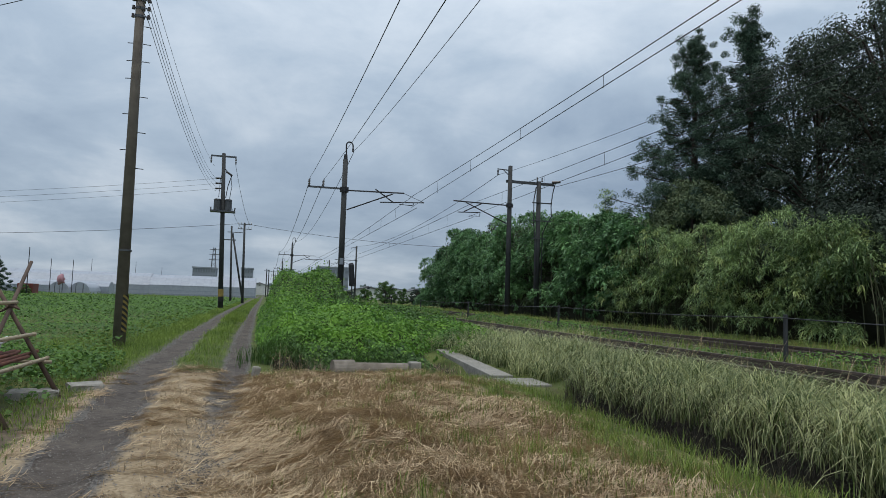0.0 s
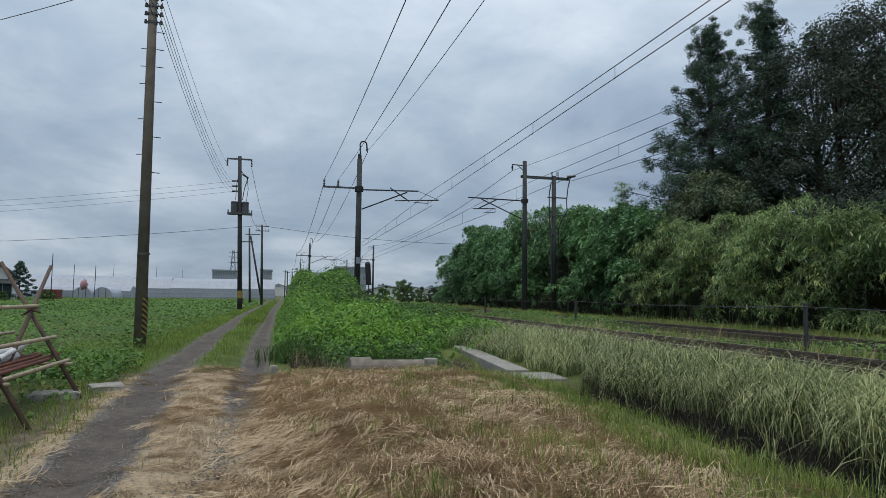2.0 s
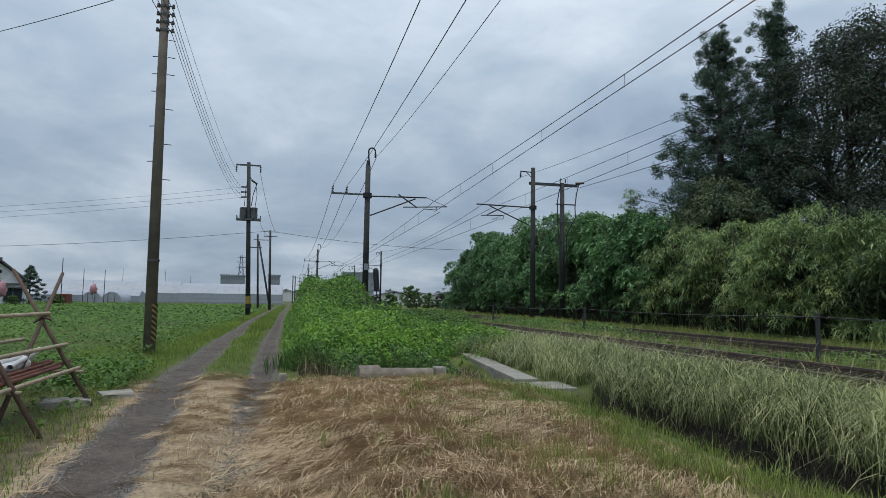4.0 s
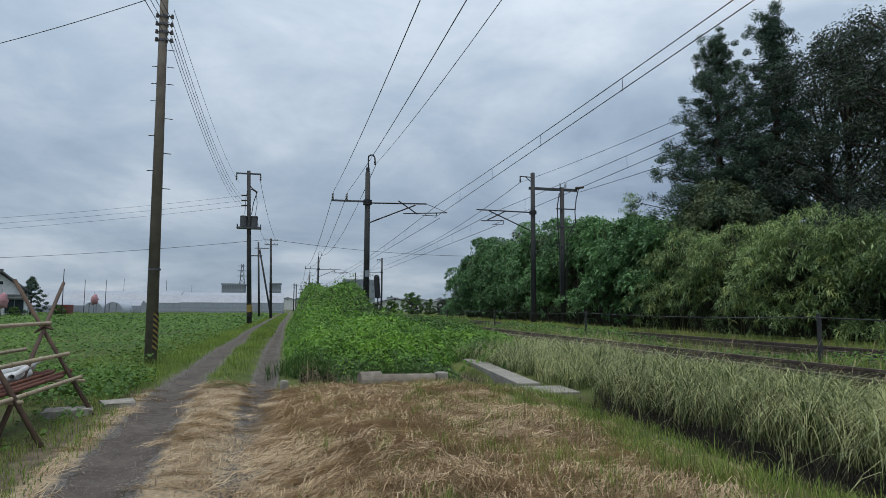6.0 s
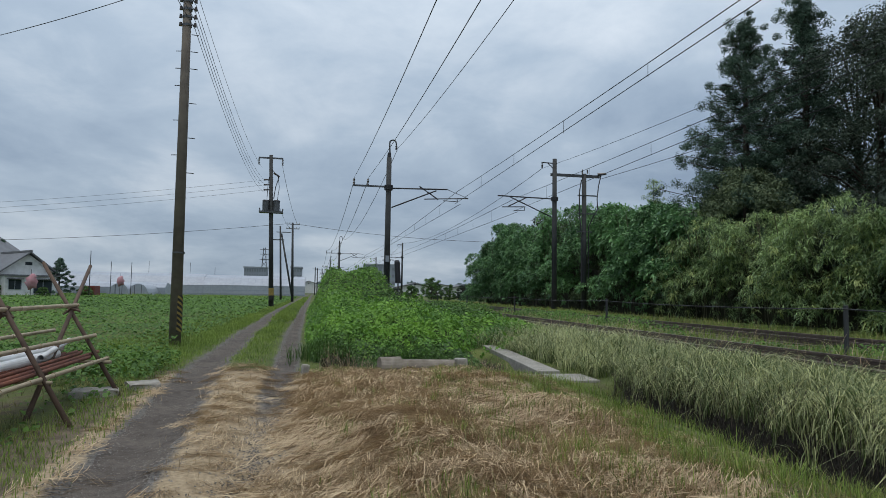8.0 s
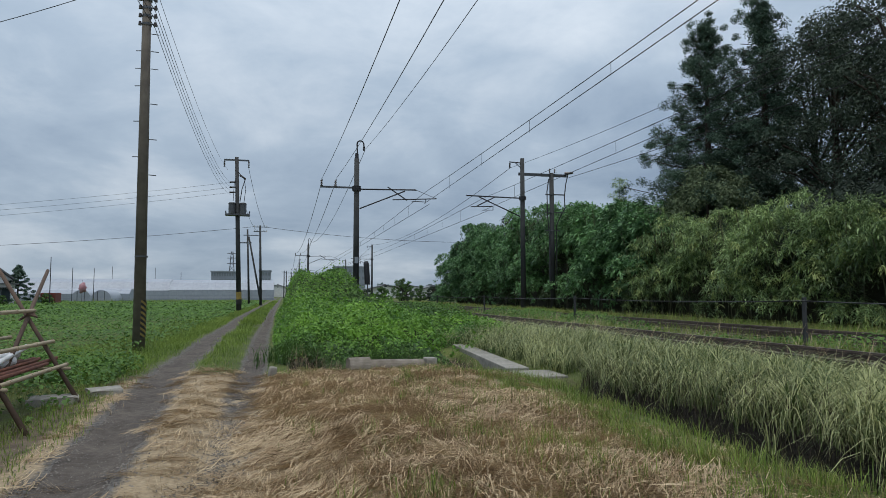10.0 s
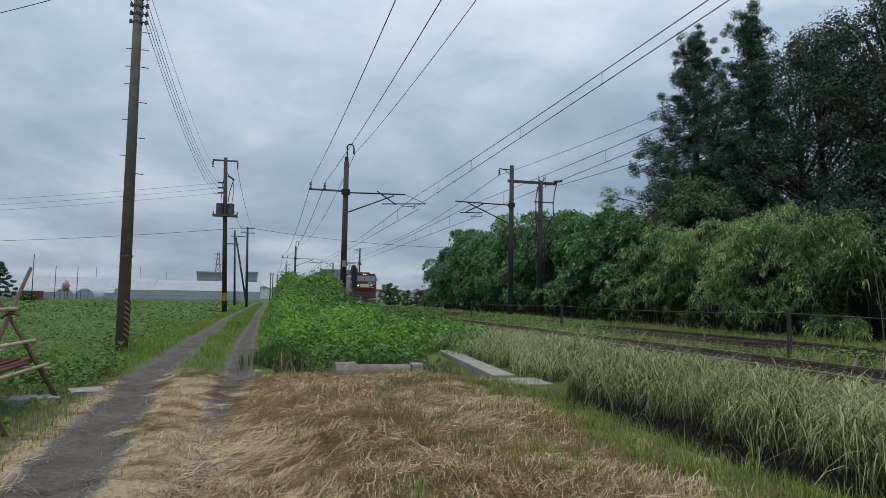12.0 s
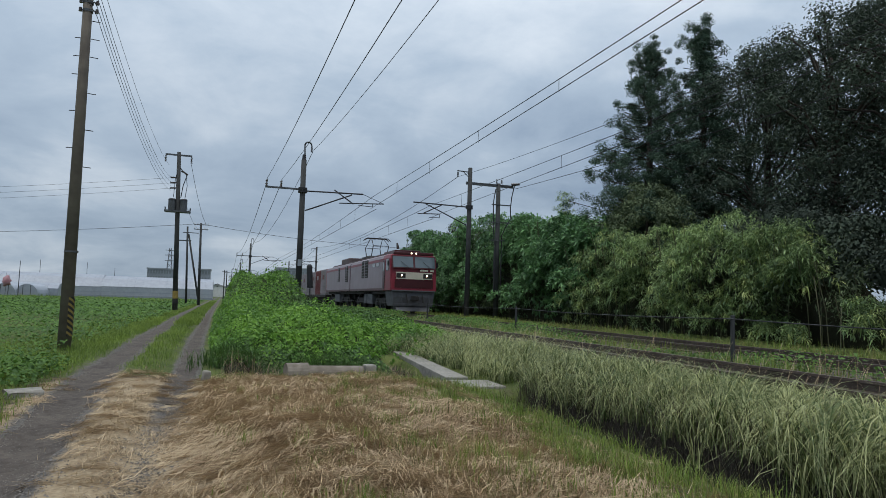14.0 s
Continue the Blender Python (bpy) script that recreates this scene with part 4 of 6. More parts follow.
stuff("stubble", blades(on_land(x, y), rng.uniform(0.04, 0.13, n), rng.uniform(0.003, 0.006, n), rng.uniform(0.1, 0.7, n), rng.uniform(0, 6.28, n), 2), DRYSTEM, "brown cut grass stubble", "grass")


def green_here(x, y):
    slope = (1 + 0.7 * smooth(x, 2.0, 2.6)) * smooth(x + 0.6 * ripple(x, y, 0.8), 0.7, 2.6) * (1 - smooth(x, 3.5, 3.62)) * (1 - smooth(y, 9.5, 10.5)) * np.clip(0.5 + 0.65 * ripple(x, y, 0.7) + 0.35 * ripple(x, y, 0.25), 0.06, 1)
    strip = np.exp(-((x - strip_mid(y)) / (0.33 + 0.09 * ripple(x, y, 0.8))) ** 4) * smooth(y + 0.5 * ripple(x, y, 0.6), 11.4, 12.6) * np.clip(0.7 + 0.5 * ripple(x, y, 1.1), 0, 1)
    verge = np.exp(-((x - rut_left(y) + 0.76) / (0.36 + 0.1 * ripple(x, y, 0.8))) ** 4) * (0.75 + 0.4 * ripple(x, y, 0.9) + 0.3 * smooth(y, 11, 14))
    tufts = 0.8 * np.clip(ripple(x, y, 0.45) - 0.15, 0, 1) * smooth(x, -0.2, 0.4)
    foot = 0.5 * smooth(x, -0.35, -0.1) * (1 - smooth(x, 3.2, 3.4)) * smooth(y, 9.9, 10.5) * (1 - smooth(y, 11, 11.6))
    by_slab = 0.3 * smooth(x, 2.6, 3.1) * (1 - smooth(x, 4.3, 4.7)) * smooth(y, 8.1, 8.5) * (1 - smooth(y, 10.6, 11.2)) * (1 - (np.abs(x - 3.72) < 0.62) * (np.abs(y - 9.5) < 0.62)) * (1 - (np.abs(x - 3.85) < 0.45) * (y > 9.5))
    return np.clip(slope + strip + verge + tufts + foot + by_slab, 0, 1)


x, y = scatter(230000, -3.4, 4.7, 1.8, 34, green_here, 1.6)
n = len(x)
far = smooth(y, 8, 30)
dull = (rng.random(n) < 0.42 - 0.35 * ripple(x, y, 0.9)) & (x > -0.3)
for pick, mat, label in ((~dull, GRASS, "fresh green grass along the farm road and ditch"), (dull, DULLGRASS, "olive and browning grass on the slope to the ditch")):
    k = int(pick.sum())
    edge = (1 + 0.5 * smooth(x[pick], 2.9, 3.4) * (1 - smooth(y[pick], 9, 10))) * np.clip(0.85 + 0.35 * ripple(x[pick], y[pick], 0.4), 0.5, 1.25)
    stuff("grass", blades(on_land(x[pick], y[pick]), rng.uniform(0.04, 0.15, k) * (1 + 0.5 * far[pick]) * edge, rng.uniform(0.003, 0.008, k) * (1 + 1.1 * far[pick]), rng.uniform(0.1, 0.8, k), rng.uniform(0, 6.28, k), 3), mat, label, "grass")
x, y = scatter(26000, -2.3, -0.85, 30, 120, lambda x, y: np.exp(-((x - strip_mid(y)) / 0.4) ** 4), 1.5)
n = len(x)
stuff("grass", blades(on_land(x, y), rng.uniform(0.12, 0.3, n), rng.uniform(0.015, 0.03, n), rng.uniform(0.1, 0.8, n), rng.uniform(0, 6.28, n), 2), GRASS, "grassy strip between the wheel tracks", "grass")
x, y = scatter(45000, -4.6, -2.5, 11, 80, lambda x, y: smooth(-x, 2.3 + 0.0 * y, 2.9) * (1 - smooth(-x, 3.6, 4.6)), 1.8)
n = len(x)
far = smooth(y, 12, 60)
stuff("grass", blades(on_land(x, y), rng.uniform(0.08, 0.3, n) * np.clip(0.8 + 0.4 * ripple(x, y, 1.3), 0.3, 1.3), rng.uniform(0.004, 0.009, n) * (1 + 1.6 * far), rng.uniform(0.1, 0.9, n), rng.uniform(0, 6.28, n), 3), GRASS, "lush grass verge at the edge of the field", "grass")


# green tufts that have grown again on the side of the mound
tx, ty = scatter(900, 0.2, 3.5, 1.8, 9.6, lambda x, y: np.clip(0.08 + 0.92 * smooth(x + 0.5 * ripple(x, y, 0.9), 0.8, 2.6), 0, 1) * np.clip(0.45 + 0.8 * ripple(x, y, 0.8), 0.04, 1), 1.2)
idx = np.repeat(np.arange(len(tx)), rng.integers(14, 46, len(tx)))
n = len(idx)
x, y = tx[idx] + rng.normal(0, 0.055, n), ty[idx] + rng.normal(0, 0.055, n)
h = rng.uniform(0.07, 0.2, len(tx))[idx] * rng.uniform(0.6, 1.3, n)
fresh = rng.random(n) < 0.6
for pick, mat in ((fresh, GRASS), (~fresh, DULLGRASS)):
    k = int(pick.sum())
    stuff("grass_tufts", blades(on_land(x[pick], y[pick]), h[pick], rng.uniform(0.003, 0.0065, k), rng.uniform(0.1, 0.7, k), rng.uniform(0, 6.28, k), 3), mat, "tufts of new grass growing through the mown straw", "grass")


# dead brown stems, darkened in colour for the shade they stand in
DEADSTEM = material("shaded_dead_stems", (0.075, 0.06, 0.045), 0.95, vary=(0.03, 0.025, 0.02), scale=3, island=0.7)


# tall reeds between ditch and track
def reed_here(x, y):
    return np.clip(smooth(x, 4.12, 4.3) * (1 - smooth(x, 5.5, 6.0)) * (1 - smooth(y, 15, 17 + 3 * smooth(x, 4, 5.5))) * (0.8 + 0.35 * ripple(x, y, 0.8)), 0, 1) * (1 - smooth(y, 8.4, 8.7) * (1 - smooth(x, 4.24, 4.34)))


tx, ty = scatter(2600, 3.6, 5.9, 0.6, 20, reed_here, 1.2)
idx = np.repeat(np.arange(len(tx)), rng.integers(14, 34, len(tx)))
n = len(idx)
a0 = rng.uniform(0, 6.28, n)
x = tx[idx] + 0.07 * np.cos(a0) * rng.random(n)
y = ty[idx] + 0.07 * np.sin(a0) * rng.random(n)
tall = (0.66 - 0.12 * smooth(x, 4.5, 5.6)) * (0.9 + 0.2 * ripple(x, y, 1.4)) * rng.uniform(0.75, 1.2, len(tx))[idx]
gust = rng.normal(-0.2, 0.7, len(tx))[idx]
pull = rng.random(n) < 0.4
az = np.where(pull, gust + rng.normal(0, 0.6, n), a0)
lean = np.where(pull, rng.uniform(0.5, 1.25, n), rng.uniform(0.25, 1.0, n))
stuff("reeds", blades(on_land(x, y), tall * rng.uniform(0.6, 1.5, n), rng.uniform(0.005, 0.015, n), lean, az, 6, 1.0, rng.uniform(0.6, 1.2, n)), REED, "tall pale-green reeds beside the track", "reeds")
# the fringe that hangs over the ditch
x, y = scatter(2400, 4.2, 4.6, 0.8, 8.4)
n = len(x)
stuff("reed_fringe", blades(on_land(x, y), rng.uniform(0.3, 0.7, n), rng.uniform(0.005, 0.014, n), rng.uniform(0.2, 0.75, n), 3.14 + rng.normal(0.2, 0.9, n), 6, 1.0, rng.uniform(0.5, 1.1, n)), REED, "reeds arching over the dark ditch", "reeds")
x, y = scatter(9000, 3.7, 4.7, 1.0, 8.6, None, 1.1)
n = len(x)
stuff("dead_reeds", blades(on_land(x, y), rng.uniform(0.15, 0.45, n), rng.uniform(0.004, 0.009, n), rng.uniform(0.2, 1.0, n), rng.uniform(0, 6.28, n), 3), DEADSTEM, "dead stems coloured dark as in shade at the foot of the reeds", "reeds")

# grass and weeds round the tracks
x, y = scatter(90000, 5.4, 13.8, 3, 70, lambda x, y: np.clip(0.28 * smooth(ripple(x, y, 1.5), -0.2, 0.8) + 0.95 * np.exp(-((x - 8.6) / 0.75) ** 4) * np.clip(0.5 + ripple(x, y, 2.2), 0, 1) + 0.9 * smooth(x, 12.0, 12.6) + 0.5 * (1 - smooth(x, 5.4, 5.9)), 0, 1), 1.6)
n = len(x)
far = smooth(y, 12, 60)
tall = rng.uniform(0.08, 0.28, n) * (1 + 0.4 * (x > 12) + 0.5 * (np.abs(x - 8.6) < 0.7) - 0.35 * (np.abs(x - TRACK_FAR) < 1.0) - 0.35 * (x < 7.9))
green = rng.random(n) < 0.35 + 0.5 * smooth(ripple(x, y, 2.2), 0.0, 0.5)
for pick, mat, label in ((green, GRASS, "fresh green weeds between and beside the tracks"), (~green, DULLGRASS, "olive weeds and grass between and beside the tracks")):
    k = int(pick.sum())
    stuff("track_weeds", blades(on_land(x[pick], y[pick], 0.03), tall[pick], rng.uniform(0.006, 0.012, k) * (1 + 2.2 * far[pick]), rng.uniform(0.1, 0.8, k), rng.uniform(0, 6.28, k), 3), mat, label, "weeds")
x, y = scatter(60000, 7.6, 9.8, 3, 60, lambda x, y: np.exp(-((x - 8.65) / 0.8) ** 4) * smooth(ripple(x, y, 1.8), -0.25, 0.4), 1.5)
n = len(x)
far = smooth(y, 12, 60)
P = on_land(x, y) + np.stack([0 * x, 0 * x, 0.06 + 0.42 * rng.random(n) * smooth(ripple(x, y, 1.8), -0.25, 0.7)], 1)
stuff("track_weeds", leaves(P, rng.normal(0, 0.5, (n, 3)) + [-0.3, -0.3, 1], rng.uniform(0.04, 0.09, n) * (1 + 1.5 * far), 0.6), LEAF_FIELD, "leafy weeds between the two tracks", "weeds")
x, y = scatter(2600, 5.2, 9.5, 4, 30, lambda x, y: np.clip(0.2 + ripple(x, y, 1.6), 0, 1), 1.4)
n = len(x)
stuff("dry_grass", blades(on_land(x, y, 0.03), rng.uniform(0.35, 0.65, n), rng.uniform(0.004, 0.008, n), rng.uniform(0.3, 0.9, n), rng.normal(0.3, 0.8, n), 4), STRAW, "dry seeding grass stalks by the track", "grass")


# ---- overgrown bank of climbing vine ----
def bank():
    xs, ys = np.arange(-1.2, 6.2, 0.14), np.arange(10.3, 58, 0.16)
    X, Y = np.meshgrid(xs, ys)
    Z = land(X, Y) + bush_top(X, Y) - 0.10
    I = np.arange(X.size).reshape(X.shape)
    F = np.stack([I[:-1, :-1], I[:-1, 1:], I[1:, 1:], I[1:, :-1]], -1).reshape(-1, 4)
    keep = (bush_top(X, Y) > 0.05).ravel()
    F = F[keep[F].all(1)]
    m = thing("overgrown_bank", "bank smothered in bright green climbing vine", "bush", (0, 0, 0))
    # sheet below the leaf tops, coloured dark as the shade between leaves
    quads("shaded_undersheet", np.stack([X, Y, Z], -1).reshape(-1, 3), F, material("shaded_stems", (0.05, 0.07, 0.022), 0.95, scale=5, bump=0.6), m)
    x, y = scatter(300000, -1.1, 6.0, 10.5, 56, lambda x, y: (bush_top(x, y) > 0.1).astype(float), 1.9)
    t = bush_top(x, y)
    e = 0.1
    gx = (bush_top(x + e, y) - bush_top(x - e, y)) / (2 * e)
    gy = (bush_top(x, y + e) - bush_top(x, y - e)) / (2 * e)
    n = len(x)
    N = np.stack([-gx, -gy, np.ones(n)], 1) + rng.normal(0, 0.42, (n, 3))
    N[:, 2] = np.abs(N[:, 2])
    P = on_land(x, y) + np.stack([rng.normal(0, 0.04, n), rng.normal(0, 0.04, n), t + rng.uniform(-0.12, 0.09, n)], 1)
    far = smooth(y, 14, 45)
    size = rng.uniform(0.035, 0.085, n) * (1 + 0.9 * far)
    ok = (y > 12.5 + 0.4 * ripple(x, y, 0.8) - 0.9 * (1 - smooth(x, 0.2, 0.8))) | (rng.random(n) < 0.25)
    x, y, P, N, size, n = x[ok], y[ok], P[ok], N[ok], size[ok], int(ok.sum())
    bare = (bush_top(x, y) < 0.36 + 0.1 * ripple(x, y, 0.6)) & (y < 14.3) & (x > 0.15) & (rng.random(n) < 0.9)
    x, y, P, N, size, n = x[~bare], y[~bare], P[~bare], N[~bare], size[~bare], int((~bare).sum())
    # dark leaves: weeds far right, and painted shade along the low front
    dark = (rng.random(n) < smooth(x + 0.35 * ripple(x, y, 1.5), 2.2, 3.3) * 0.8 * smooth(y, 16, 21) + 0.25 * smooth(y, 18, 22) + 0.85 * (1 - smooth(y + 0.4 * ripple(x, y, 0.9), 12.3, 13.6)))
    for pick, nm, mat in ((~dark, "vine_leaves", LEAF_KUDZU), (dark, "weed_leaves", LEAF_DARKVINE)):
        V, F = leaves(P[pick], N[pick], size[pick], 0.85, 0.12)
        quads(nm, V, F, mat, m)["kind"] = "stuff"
    # steep front and side faces, their shade painted as darker leaves
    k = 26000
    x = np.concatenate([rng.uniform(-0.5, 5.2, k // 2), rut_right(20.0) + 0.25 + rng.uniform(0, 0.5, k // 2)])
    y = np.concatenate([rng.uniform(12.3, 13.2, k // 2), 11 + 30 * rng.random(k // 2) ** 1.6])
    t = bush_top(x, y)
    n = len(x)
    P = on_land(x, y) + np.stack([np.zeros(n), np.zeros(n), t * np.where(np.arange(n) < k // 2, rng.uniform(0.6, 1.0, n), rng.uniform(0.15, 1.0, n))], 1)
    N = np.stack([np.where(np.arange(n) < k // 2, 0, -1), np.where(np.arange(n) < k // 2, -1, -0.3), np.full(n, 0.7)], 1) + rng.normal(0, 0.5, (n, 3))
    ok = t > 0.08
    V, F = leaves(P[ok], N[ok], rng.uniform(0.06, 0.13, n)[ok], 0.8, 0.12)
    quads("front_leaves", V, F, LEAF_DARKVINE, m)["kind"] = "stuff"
    # tendrils that stick out of the crest
    k = 500
    x, y = rng.uniform(-0.1, 4.6, k), rng.uniform(13.5, 34, k)
    L = rng.uniform(0.15, 0.5, k)
    V, F = blades(on_land(x, y) + np.stack([0 * x, 0 * x, bush_top(x, y)], 1), L, np.full(k, 0.012), rng.uniform(0.1, 0.7, k), rng.uniform(0, 6.28, k), 4)
    quads("vine_growth", V, F, LEAF_DARKVINE, m)["kind"] = "stuff"
    k = 3000
    pick = rng.integers(0, 500, k)
    s = rng.random(k)
    P = (on_land(x, y) + np.stack([0 * x, 0 * x, bush_top(x, y)], 1))[pick] + np.stack([rng.normal(0, 0.05, k), rng.normal(0, 0.05, k), L[pick] * s * 0.9], 1)
    V, F = leaves(P, rng.normal(0, 1, (k, 3)) + [0, 0, 1], rng.uniform(0.05, 0.12, k), 0.8)
    quads("tendril_leaves", V, F, LEAF_KUDZU, m)["kind"] = "stuff"


bank()
x, y = scatter(9000, 1.9, 4.2, 22.5, 33, lambda x, y: np.exp(-((x - 3.0) / 0.85) ** 4) * np.clip(0.6 + 0.5 * ripple(x, y, 0.9), 0.1, 1))
n = len(x)
stuff("tall_weeds", blades(on_land(x, y) + np.stack([0 * x, 0 * x, 0.75 * bush_top(x, y)], 1), rng.uniform(0.3, 0.8, n), rng.uniform(0.012, 0.028, n), rng.uniform(0.25, 1.0, n), rng.uniform(0, 6.28, n), 4, 1.0, rng.uniform(0.2, 0.6, n)), LEAF_WEED, "tall feathery olive weeds on the bank by the mast", "weeds")
# grasses that lean over the front of the bank
x, y = scatter(17000, -0.5, 5.4, 11.2, 13.8, lambda x, y: (1 - smooth(x, 2.5, 2.9)) * smooth(y, 11.8, 12.8) * np.clip(0.5 + ripple(x, y, 0.9), 0.1, 1))
n = len(x)
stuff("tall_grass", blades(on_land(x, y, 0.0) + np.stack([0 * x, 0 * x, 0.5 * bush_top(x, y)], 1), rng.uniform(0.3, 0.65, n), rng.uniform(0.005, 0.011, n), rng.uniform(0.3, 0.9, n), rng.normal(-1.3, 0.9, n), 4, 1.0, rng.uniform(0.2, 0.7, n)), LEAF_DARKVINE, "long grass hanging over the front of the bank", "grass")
x, y = scatter(700, 0.1, 3.6, 11.3, 13.0)
n = len(x)
stuff("dead_stalks", blades(on_land(x, y), rng.uniform(0.2, 0.6, n), rng.uniform(0.004, 0.009, n), rng.uniform(0.2, 1.0, n), rng.uniform(0, 6.28, n), 4), DRYSTEM, "dry brown stalks at the foot of the bank", "grass")
x, y = scatter(20000, 0.15, 3.6, 11.3, 13.3, lambda x, y: np.clip(0.4 + 0.8 * ripple(x, y, 0.7), 0.03, 1))
n = len(x)
stuff("dead_stalks", blades(on_land(x, y) + np.stack([0 * x, 0 * x, 0.35 * bush_top(x, y) * rng.random(n)], 1), rng.uniform(0.12, 0.45, n), rng.uniform(0.004, 0.009, n), rng.uniform(0.5, 1.5, n), rng.uniform(0, 6.28, n), 3), DEADSTEM, "dead stalks coloured dark as in shade in the hollow under the bank", "grass")
# a lighter stand of grass by the slab and between bank and track
x, y = scatter(36000, 3.2, 6.2, 10.5, 40, lambda x, y: smooth(x, 3.2, 4.2) * (1 - smooth(x, 5.5, 6.2)) * np.clip(0.7 + 0.5 * ripple(x, y, 1.3), 0, 1) * (1 - (x < 4.28) * (y < 15.3)), 1.5)
n = len(x)
far = smooth(y, 14, 40)
stuff("tall_grass", blades(on_land(x, y), rng.uniform(0.35, 0.75, n) * (1 - 0.45 * smooth(y, 14, 20)) * (1 - 0.45 * smooth(x, 4.7, 5.5)), rng.uniform(0.006, 0.012, n) * (1 + 1.4 * far), rng.uniform(0.2, 0.8, n), rng.normal(-0.1, 1.0, n), 4, 1.0, rng.uniform(0.25, 0.65, n)), REED, "pale feathery grass beside the track", "grass")


# ---- crop field ----
def field():
    x, y = scatter(270000, -46, -3.0, 9.5, 118, lambda x, y: (0.35 + 0.65 * (np.abs(((x + 3.4) / 0.62) % 1.0 - 0.5) > 0.18)) * (1 - np.exp(-((x + 3.7) / 1.0) ** 2 - ((y - 8.8) / 2.0) ** 2)) * (np.abs(x) < 3.5 + 0.45 * y), 2.3)
    n = len(x)
    far = smooth(y, 12, 90)
    patch = np.clip(0.75 + 0.35 * ripple(x, y, 3.0), 0.3, 1.2)
    P = on_land(x, y) + np.stack([0 * x, 0 * x, patch * rng.uniform(0.04, 0.30, n)], 1)
    N = np.stack([rng.normal(0, 0.4, n), rng.normal(-0.2, 0.4, n), np.ones(n)], 1)
    V, F = leaves(P, N, rng.uniform(0.05, 0.105, n) * (1 + 3.0 * far), 0.75, 0.10)
    stuff("crop_field", (V, F), LEAF_FIELD, "low leafy green crop covering the field", "crop")
    x, y = scatter(9000, -40, -3, 70, 125, lambda x, y: np.clip(0.3 + ripple(x, y, 5), 0, 1))
    n = len(x)
    stuff("field_weeds", blades(on_land(x, y), rng.uniform(0.3, 0.75, n), rng.uniform(0.03, 0.07, n), rng.uniform(0.1, 0.6, n), rng.uniform(0, 6.28, n), 3), GRASS, "taller weeds at the far edge of the field", "weeds")


field()
# weeds round the rack
x, y = scatter(12000, -5.2, -2.3, 5.0, 12.5, lambda x, y: np.clip(0.04 + 0.25 * smooth(ripple(x, y, 1.0), 0.1, 0.8) + 0.9 * smooth(y, 9.4, 11.0), 0, 1))
n = len(x)
P = on_land(x, y) + np.stack([0 * x, 0 * x, rng.uniform(0.02, 0.22, n) * (0.5 + 0.9 * smooth(y, 8.5, 11))], 1)
stuff("low_weeds", leaves(P, rng.normal(0, 0.5, (n, 3)) + [0, -0.2, 1], rng.uniform(0.04, 0.09, n), 0.7), LEAF_FIELD, "low leafy weeds round the rack", "weeds")


x, y = scatter(15000, -5.5, -2.2, 3.6, 10.5, lambda x, y: np.clip(0.25 + 0.7 * ripple(x, y, 1.1) + 0.3 * smooth(x, -3.0, -2.5), 0.03, 1))
n = len(x)
stuff("rough_grass", blades(on_land(x, y), rng.uniform(0.04, 0.15, n), rng.uniform(0.003, 0.007, n), rng.uniform(0.2, 0.9, n), rng.uniform(0, 6.28, n), 3), DULLGRASS, "thin rough grass on bare soil under the rack", "grass")


# ---- bamboo thicket and trees ----
def crown_clumps(parent, name, centres, radii, per, size, mat, slim=0.4, hang=0.35, flat_=0.75, fold=0.15):
    """Leaves in many small uneven clumps."""
    C, Rr = np.asarray(centres), np.asarray(radii)
    n = len(C) * per
    idx = np.repeat(np.arange(len(C)), per)
    D = rng.normal(size=(n, 3))
    D /= np.linalg.norm(D, axis=1)[:, None]
    r = Rr[idx] * rng.random(n) ** 0.45
    P = C[idx] + D * r[:, None] * [1, 1, flat_]
    N = D + rng.normal(0, 0.5, (n, 3)) + [0, 0, 0.6]
    head = D * [1, 1, 0.2] + [0, 0, -hang] + rng.normal(0, 0.35, (n, 3))
    V, F = leaves(P, N, size * rng.uniform(0.6, 1.3, n), slim, fold, head)
    ob = quads(name, V, F, mat, parent)
    ob["kind"] = "stuff"
    return ob


def hedge_height(y):
    return np.interp(y, [6, 8, 11, 13, 14.2, 18, 22, 25, 27, 31, 39, 47, 56, 60, 62, 64.5], [0.8, 1.1, 1.6, 1.9, 3.6, 4.5, 4.6, 4.8, 5.6, 6.2, 7.0, 7.2, 7.3, 6.6, 5.4, 3.0])


